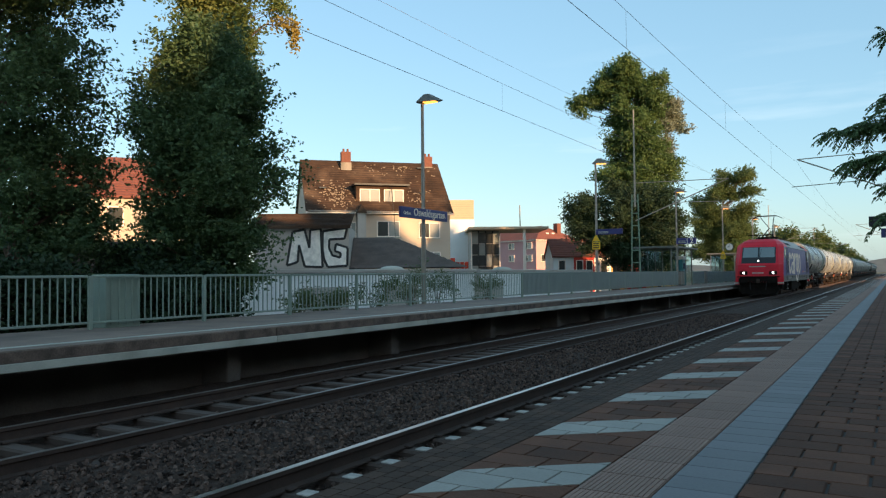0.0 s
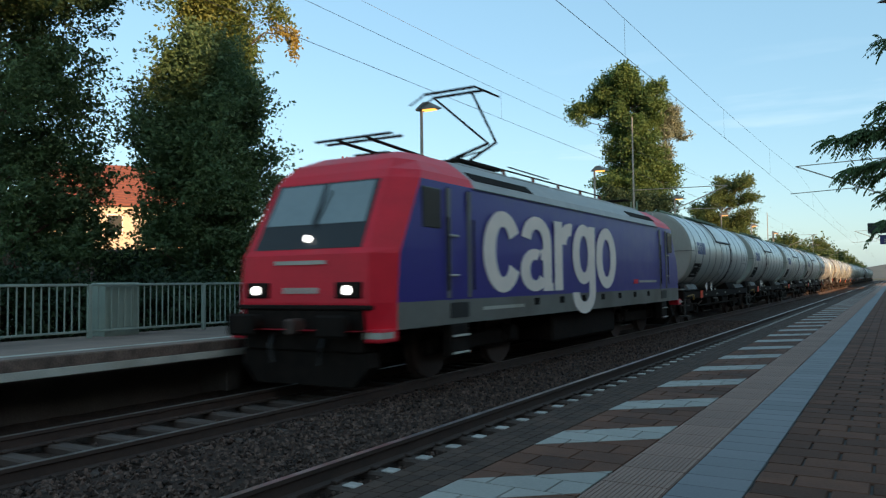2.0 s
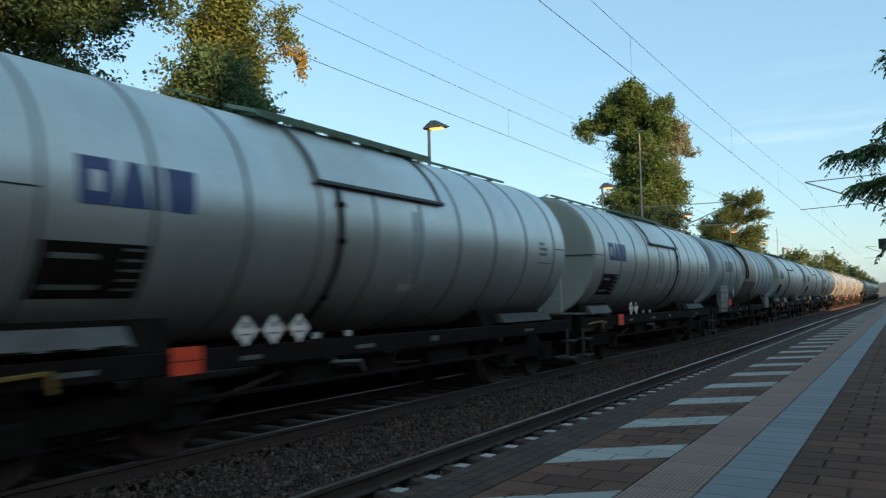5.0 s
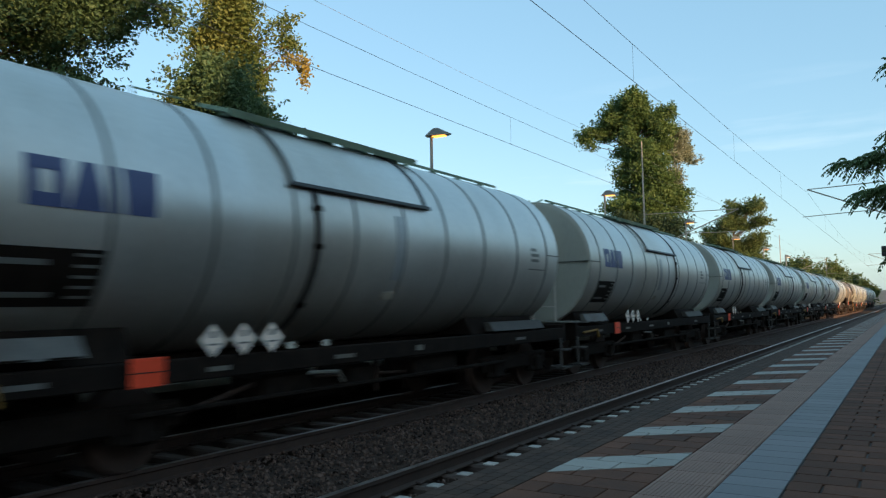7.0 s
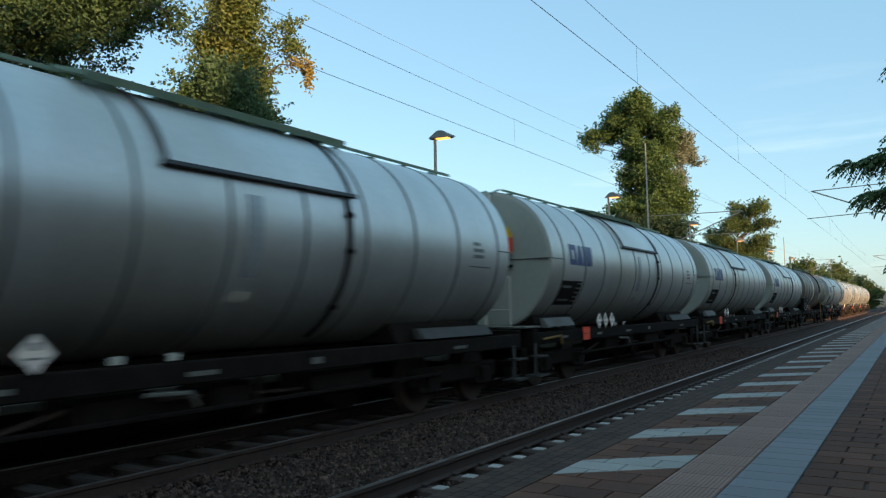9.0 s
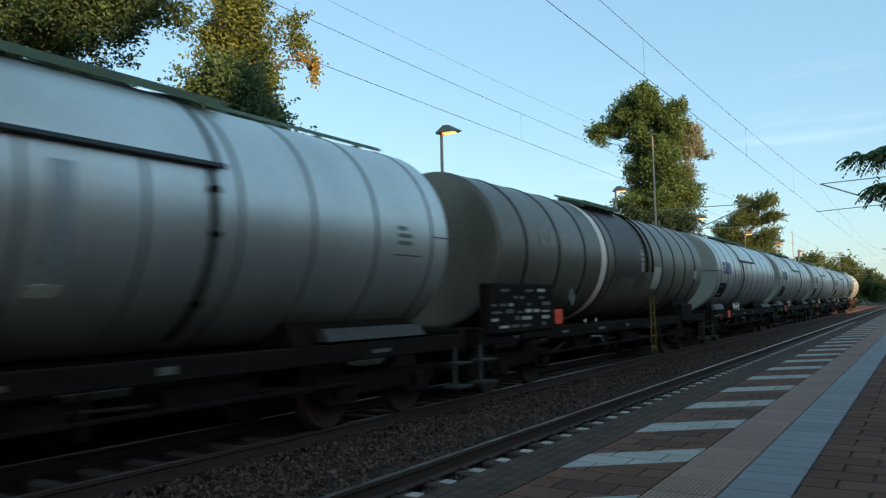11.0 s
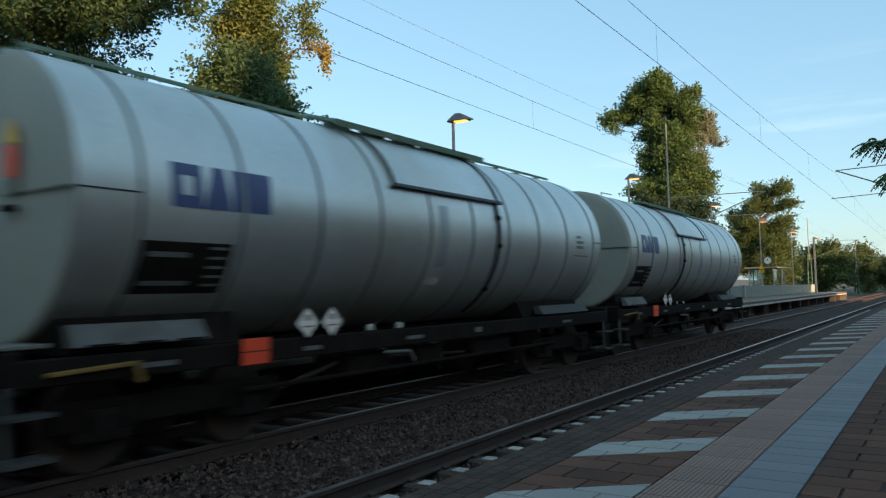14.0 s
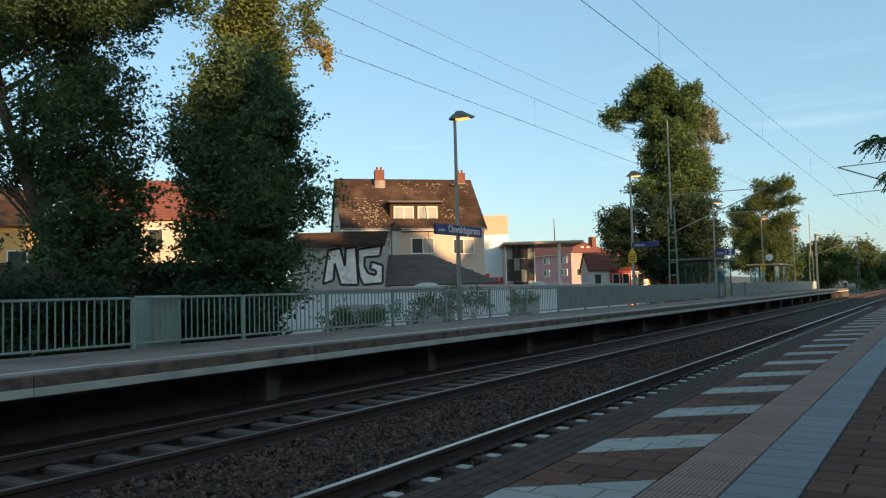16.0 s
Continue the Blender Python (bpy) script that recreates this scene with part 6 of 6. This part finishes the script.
BIRD = make_bird()
FLIGHT = [(0, -36.3, 114.4, 2.0), (1.5, -25.8, 65.0, 4.7), (2.4, -14.3, 30.7, 4.4), (2.7, -11.3, 23.1, 4.9), (2.8, -10.9, 23.1, 6.0), (2.9, -11.3, 22.7, 6.5), (3.0, -12.1, 22.1, 7.3), (3.2, -13.9, 20.2, 9.4), (3.5, -16.3, 16.9, 12.2), (16, -189.0, -48.8, 44.7)]


def motions():
    walk(BIRD, [(t, pose(x, y, z, 20, 0, 60)) for t, x, y, z in FLIGHT])
    for thing, s in TRAIN:
        walk(thing, [(t, pose(XC, s - SPEED * t, RAIL)) for t in (0, 4, 8, 12, 16)])


# ---- buildings ----
def window(parent, m, w, h, panes=2, glass=None, frame_mat=None):
    """Frame, sill and panes; local x along the wall, -y outwards."""
    b = bmesh.new()
    f = 0.07
    box(b, -w / 2, w / 2, -0.05, 0.03, 0, f)
    box(b, -w / 2, w / 2, -0.05, 0.03, h - f, h)
    for k in range(panes + 1):
        x = -w / 2 + (w - f) * k / panes
        box(b, x, x + f, -0.045, 0.03, f, h - f)
    win = part("window", b, frame_mat or WHITE, parent, at=m)
    for k in range(panes):
        x = -w / 2 + (w - f) * k / panes
        part("pane", B(x + f, x + (w - f) / panes, -0.015, 0.02, f, h - f), glass or (PALE_GLASS if k else GLASS), win)
    part("sill", B(-w / 2 - 0.05, w / 2 + 0.05, -0.14, -0.05, -0.05, 0), EDGE_WHITE, win)
    return win


def courses(x0, x1, y0, z0, y1, z1, rows, mirror=None):
    """A sloping roof skin of overlapping tile courses, as one stepped body."""
    prof = []
    for k in range(rows):
        u0, u1 = k / rows, (k + 1) / rows
        prof += [(y0 + (y1 - y0) * u0, z0 + (z1 - z0) * u0 + 0.06), (y0 + (y1 - y0) * u1, z0 + (z1 - z0) * u1 + 0.015)]
    prof += [(y1, z1 - 0.1), (y0, z0 - 0.1)]
    if mirror is not None:
        prof = [(mirror - y, z) for y, z in prof]
    b = prism(prof, x0, x1)
    for v in b.verts:
        v.co.x, v.co.y = v.co.y, v.co.x
    bmesh.ops.recalc_face_normals(b, faces=b.faces)
    return b


def hip(x0, x1, xr, y0, y1, z0, z1, rows=13):
    """A hip roof in courses, its ridge from x0 to xr, sloping down to x1."""
    b = bmesh.new()
    prev = None
    for k in range(rows + 1):
        u = k / rows
        ym = (y0 + y1) / 2
        for lift in ((0.05, 0.0) if 0 < k < rows else (0.05,) if k == 0 else (0.0,)):
            uu = u
            z = z0 + (z1 - z0) * uu + (0.05 if lift else 0.0) - (0.0)
            q = [(x0, y0 + (ym - y0) * uu - 0.0, z), (x1 + (xr - x1) * uu, y0 + (ym - y0) * uu, z), (x1 + (xr - x1) * uu, y1 + (ym - y1) * uu, z), (x0, y1 + (ym - y1) * uu, z)]
            q = [b.verts.new(p) for p in q]
            if prev:
                for i in range(4):
                    b.faces.new((prev[i], prev[(i + 1) % 4], q[(i + 1) % 4], q[i]))
            prev = q
    bmesh.ops.recalc_face_normals(b, faces=b.faces)
    return b


def gable_house(name, label, m, w, d, eaves, ridge, wall_mat, roof_mat, over=0.35, base=-1.35, rows=16):
    """Walls with gables at both ends of the ridge (along x), and a roof of courses; the front faces -y."""
    ob = root(name, label, "house", at=m)
    b = bmesh.new()
    prof = [(0, base), (0, eaves), (d / 2, ridge - 0.12), (d, eaves), (d, base)]
    lo, hi = [b.verts.new((-w / 2, y, z)) for y, z in prof], [b.verts.new((w / 2, y, z)) for y, z in prof]
    for i in range(5):
        if i not in (1, 2):
            b.faces.new((lo[i], lo[(i + 1) % 5], hi[(i + 1) % 5], hi[i]))
    b.faces.new(lo)
    b.faces.new(hi[::-1])
    bmesh.ops.recalc_face_normals(b, faces=b.faces)
    part("wall", b, wall_mat, ob)
    slope = (ridge - eaves) / (d / 2)
    for side in (0, 1):
        part("roof", courses(-w / 2 - over * 0.5, w / 2 + over * 0.5, -over, eaves - over * slope, d / 2, ridge, rows, d if side else None), roof_mat, ob)
    return ob


def facing(x, y, deg):
    """Front middle at (x, y); local x runs at deg from the world's x."""
    return pose(x, y, 0, 0, 0, deg)


# big house with the dark roof
HX = facing(-36.6, 51.2, 47)
W, D, EV, RG = 12.0, 9.0, 6.5, 11.0
house = gable_house("house", "cream rendered house with dark brown tiled roof", HX, W, D, EV, RG, PLASTER, TILE, 0.4, rows=22)
for x, y, zt in ((-2.3, 3.9, 11.7), (5.2, 4.4, 11.6)):
    ch = part("chimney", B(x - 0.42, x + 0.42, y - 0.3, y + 0.3, 9.0, zt, bevel=0.02), BRICK, house, "red brick chimney")
    part("lead_collar", B(x - 0.46, x + 0.46, y - 0.36, y + 0.34, 9.0, zt - 0.95), CONCRETE, ch)
    for k in (-0.18, 0.18):
        part("chimney_pot", R((x + k, y, zt), (x + k, y, zt + 0.28), 0.1, 0.09, 10), BRICK, ch)
dm = part("dormer", prism([(0.6, 6.6), (0.6, 8.35), (3.4, 8.6), (3.4, 6.6)], -1.75, 2.55, bmesh.new()), TILE, house, "flat roofed dormer")
dm.matrix_basis = Matrix(((0, 1, 0, -0.2), (1, 0, 0, 0), (0, 0, 1, 0), (0, 0, 0, 1)))
part("dormer_roof", B(-2.15, 2.55, 0.2, 3.6, 8.42, 8.56), BLACK, house)
for x in (-0.8, 1.25):
    window(house, pose(x, 0.57, 6.8), 1.7, 1.32, 2, PALE_GLASS)
for x, z, w, h in ((-2.5, 4.0, 0.9, 1.3), (0.64, 4.08, 1.95, 1.34), (4.17, 4.0, 1.86, 1.3), (4.5, 1.64, 1.25, 1.2), (0.64, 1.4, 1.95, 1.3)):
    window(house, pose(x, -0.03, z), w, h, 2)
bay = part("stair_bay", B(-2.02, -1.36, -0.7, 0.0, -1.3, 6.05), PLASTER_GREY, house, "narrow grey stair bay")
part("bay_roof", prism([(-2.12, 6.0), (-1.26, 6.0), (-1.69, 6.75)], -0.8, 0.9), TILE, bay)
part("roof_edge_board", B(-W / 2 - 0.2, W / 2 + 0.2, -0.44, -0.38, 5.98, 6.1), WHITE, house)
part("cable", tube([Vector((1.0, 0.4, 8.4)), Vector((1.05, -0.5, 5.6)), Vector((1.2, -0.3, 2.6))], 0.03), BLACK, house)
LICHEN = mat("pale_lichen", (0.2, 0.18, 0.15), 0.9, 0, 0.2, 6, 40, 0.2)
lich = np.random.default_rng(31)
rows = []
for k in range(240):
    x, u = (lich.normal(-3.6, 0.9), lich.normal(0.3, 0.16)) if k < 150 else (lich.normal(1.2, 1.6), lich.normal(0.84, 0.06)) if k < 200 else (lich.normal(3.2, 0.6), lich.normal(0.3, 0.12))
    u, w = min(0.97, max(0.02, u)), lich.uniform(0.02, 0.075)
    y, z = -0.4 + 4.9 * u, 6.1 + 4.9 * u
    rows.append((x - w, x + w, y - w * 0.6, y + w * 0.6, z, z + 0.1))
raw("lichen", *blocks(rows), LICHEN, house, "stuff")
part("downpipe", R((-2.0, -0.12, -1.3), (-2.0, -0.12, 6.4), 0.06, n=8), BLACK, house)
part("gutter", R((-W / 2, -0.42, 6.12), (W / 2, -0.42, 6.12), 0.08, n=8), CONCRETE, house)
for x, y in ((-4.6, 1.7), (3.9, 1.4), (4.4, 3.9)):
    part("roof_light", B(x - 0.3, x + 0.3, y - 0.3, y + 0.3, 6.5 + y, 6.62 + y, bevel=0.02), GLASS, house)

# low painted wall with a flat roof behind the railing
low = root("low_building", "long white flat-roofed building behind the railing", "building")
part("wall", B(-23, -17, 15.9, 47, -1.35, 0.98), WHITE_WALL, low)
part("roof_edge", B(-23.1, -16.9, 15.8, 47.1, 0.98, 1.12, bevel=0.02), PLASTER_GREY, low)
for y in (20.5, 25.2, 33):
    part("shutter", B(-16.99, -16.96, y - 1.2, y + 1.2, -0.9, 0.5), PLASTER_GREY, low)
for y in (26.5, 37.0):
    b = bmesh.new()
    bmesh.ops.create_uvsphere(b, u_segments=20, v_segments=10, radius=0.55, matrix=Matrix.Translation((-18.4, y, 1.1)) @ Matrix.Diagonal((1, 1, 0.35, 1)))
    part("roof_dome", b, EDGE_WHITE, low, "pale plastic roof dome", smooth=True)

# shed with the painted letters
shed = root("shed", "grey shed with large painted white letters and a tiled roof", "building")
SM = facing(-22.95, 26.65, 34)
part("wall", B(-2.6, 1.7, 0, 5, -1.35, 3.2), PLASTER_GREY, shed, at=SM)
part("roof", courses(-2.8, 1.78, -0.25, 3.15, 2.5, 3.95, 10), TILE, shed, at=SM)
part("lean_to_roof", hip(1.72, 7.2, 3.7, 0.2, 6.2, 1.2, 2.8), TILE_GREY, shed, "low grey tiled hip roof", at=SM)
part("lean_to_wall", B(1.72, 7.8, 0.5, 4, -1.35, 1.15), PLASTER_GREY, shed, at=SM)
LETTER_N = [(0, 0.05), (0.3, 0.14), (0.34, 0.58), (0.5, 0.02), (1.0, 0), (0.95, 1), (0.66, 0.97), (0.63, 0.5), (0.5, 0.98), (0.16, 0.92)]
LETTER_G = [(0.22, 0), (1, 0.03), (1.02, 0.5), (0.55, 0.6), (0.5, 0.42), (0.74, 0.36), (0.72, 0.24), (0.4, 0.3), (0.26, 0.5), (0.28, 0.72), (0.9, 0.74), (1.0, 1.02), (0.02, 0.93), (0.0, 0.5), (0.06, 0.2)]
for pts, x0, wd in ((LETTER_N, -1.12, 1.62), (LETTER_G, 0.5, 1.12)):
    loop = [(x0 + u * wd, 1.3 + 1.76 * v) for u, v in pts]
    b = prism(loop, -0.02, -0.004)
    bmesh.ops.triangulate(b, faces=[f for f in b.faces if len(f.verts) > 4])
    lt = part("painted_letter", b, SPRAY, shed, "white sprayed letter with black outline", at=SM)
    b = bmesh.new()
    for p, q in zip(loop, loop[1:] + loop[:1]):
        p, q = Vector((p[0], -0.018, p[1])), Vector((q[0], -0.018, q[1]))
        rod(b, p, q, 0.055, 0.055, 6)
    bmesh.ops.scale(b, vec=(1, 0.3, 1), space=Matrix.Translation((0, 0.018, 0)), verts=b.verts)
    part("outline", b, BLACK, lt)
# market hall, glazed corner and canopy
mk = root("market_hall", "white and beige market hall with a red sign", "building")
MM = facing(-41.7, 74.1, 34)
part("wall", B(-1.6, 1.3, 0, 12, -1.35, 7.1), WHITE_WALL, mk, at=MM)
part("upper_cladding", B(-3.0, 1.3, 0.05, 12, 7.1, 9.3), CLADDING, mk, at=MM)
for k in range(8):
    part("cladding_joint", B(-3.0, 1.31, 0.03, 0.06, 7.3 + 0.25 * k, 7.315 + 0.25 * k), CONCRETE, mk, at=MM)
for k, (x, w) in enumerate(((-1.5, 0.6), (-0.8, 0.4), (-0.3, 0.4), (0.2, 0.4))):
    part("red_sign_bar", B(x, x + w, -0.1, -0.02, 1.55, 2.75 if k == 0 else 2.3, bevel=0.02), ORANGE, mk, "red sign shapes", at=MM @ Matrix.Shear("XZ", 4, (0.0, 0.0)))
gl = root("glazed_entrance", "glazed entrance block with dark steel frames under a flat canopy", "building")
GM = facing(-37.0, 71.3, 33)
part("core", B(-1.8, 1.25, 0.3, 6, -1.35, 5.5), PLASTER_GREY, gl, at=GM)
for i in range(4):
    for j in range(4):
        part("pane", B(-1.75 + 0.75 * i, -1.05 + 0.75 * i, 0.2, 0.25, 0.6 + 1.2 * j, 1.7 + 1.2 * j), GLASS if (i + j) % 3 else PALE_GLASS, gl, at=GM)
for i in range(5):
    part("mullion", B(-1.83 + 0.75 * i, -1.73 + 0.75 * i, 0.1, 0.28, -1.3, 5.5), WHITE if i in (0, 4) else BLACK, gl, at=GM)
part("canopy", B(-2.2, 6.2, -1.5, 6, 5.55, 5.85, bevel=0.05), CLADDING, gl, "flat pale canopy", at=GM)
part("canopy_column", R((3.7, -1.0, -1.35), (3.7, -1.0, 5.55), 0.16, n=12), WHITE, gl, at=GM)
part("aerial", R((3.4, 0, 5.8), (3.4, 0, 8.2), 0.06, n=6), POST, gl, at=GM)

# pink block of flats and the red house
pk = root("apartment_building", "pink rendered block of flats with red hipped roof", "house", at=facing(-44.2, 100, -21))
part("wall", B(-11, 0, 0, 9, -1.35, 5.9), PINK, pk)
part("roof", hip(-11.3, 0.45, -3.2, -0.45, 9.45, 5.8, 8.1, 14), TILE_RED, pk)
part("eaves_board", B(-11.2, 0.4, -0.42, 9.42, 5.68, 5.79), WHITE, pk)
for x, w in ((-8.4, 1.2), (-5.1, 1.2), (-1.65, 1.7)):
    for z in (4.5, 2.7, 0.6):
        window(pk, pose(x, -0.03, z), w, 0.95, 2)
for y, z, w, h in ((2.6, 4.9, 0.5, 0.5), (4.0, 4.9, 0.5, 0.5), (1.4, 2.6, 0.9, 1.1), (4.2, 2.6, 0.9, 1.1), (6.6, 2.6, 0.9, 1.1)):
    window(pk, Matrix.Translation((0.03, y, z)) @ pose(0, 0, 0, 0, 0, 90), w, h, 1)
part("chimney", B(-1.9, -1.1, 5.6, 6.4, 6.6, 8.4), BRICK, pk)
for y in (3.2, 4.4):
    part("roof_light", B(-1.7, -1.0, y, y + 0.5, 6.75, 6.95, bevel=0.02), WHITE, pk)
rd = gable_house("house", "low red and white house with dark red roof", facing(-28.7, 76.95, 33), 6.2, 5, 2.9, 4.7, WHITE_WALL, TILE_RED, 0.3, rows=10)
part("red_wall", B(-0.9, 1.3, -0.12, 0.0, -1.35, 2.85), RED_WALL, rd, "red rendered wall part")
for x in (-2.2, -0.3, 0.75, 2.3):
    window(rd, pose(x, -0.15, 0.9), 0.75, 1.4, 1)
part("dormer", B(0.0, 0.9, 0.8, 2.5, 3.3, 4.5), TILE_RED, rd)
window(rd, pose(0.45, 0.77, 3.5), 0.6, 0.8, 1)
rw = root("shop", "low shop with white and red fronts behind the trees", "building")
# yellowish sunlight on this front is put into its ochre colour
part("wall", B(-27.2, -21.0, 79.5, 86, -1.35, 2.2), OCHRE, rw)
part("red_front", B(-24.6, -22.6, 79.3, 79.5, -1.0, 1.9), RED_WALL, rw)

# houses seen through the trees
yh = gable_house("house", "ochre rendered house with brown tiled roof", facing(-47.5, 20.5, 60), 9, 9, 5.7, 8.2, OCHRE, TILE, 0.4)
for x in (-2.5, 0.5, 3.4):
    window(yh, pose(x, -0.03, 2.6), 1.1, 1.4, 1, GLASS)
rh = gable_house("house", "pale house with bright red tiled roof", facing(-44.5, 32.6, 55), 10, 8, 6.6, 9.6, PLASTER, TILE_RED, 0.3)
for x in (-3, -0.5, 2, 4):
    for z in (1.4, 4.4):
        window(rh, pose(x, -0.03, z), 1.0, 1.3, 1)
sh = gable_house("shed", "low shed with tiled roof behind the trees", facing(-26, 17.0, 70), 9, 5, 1.0, 2.4, WHITE_WALL, TILE, 0.3, rows=10)

# far hill and town as one sheet, haze put into its colour
b = bmesh.new()
pts = [(-260 + 12 * k, 900 + 8 * k, 9 + 8 * noise.noise((k * 0.21, 3, 0)) + 7 * math.exp(-((k - 26) / 9) ** 2)) for k in range(60)]
lo, hi = [b.verts.new((x, y, -2)) for x, y, z in pts], [b.verts.new((x, y + 60, z)) for x, y, z in pts]
for i in range(59):
    b.faces.new((lo[i], lo[i + 1], hi[i + 1], hi[i]))
tagged(part("backdrop", b, HILL, smooth=True), "hazy wooded hill far behind the line", "hill", kind="structure")

motions()
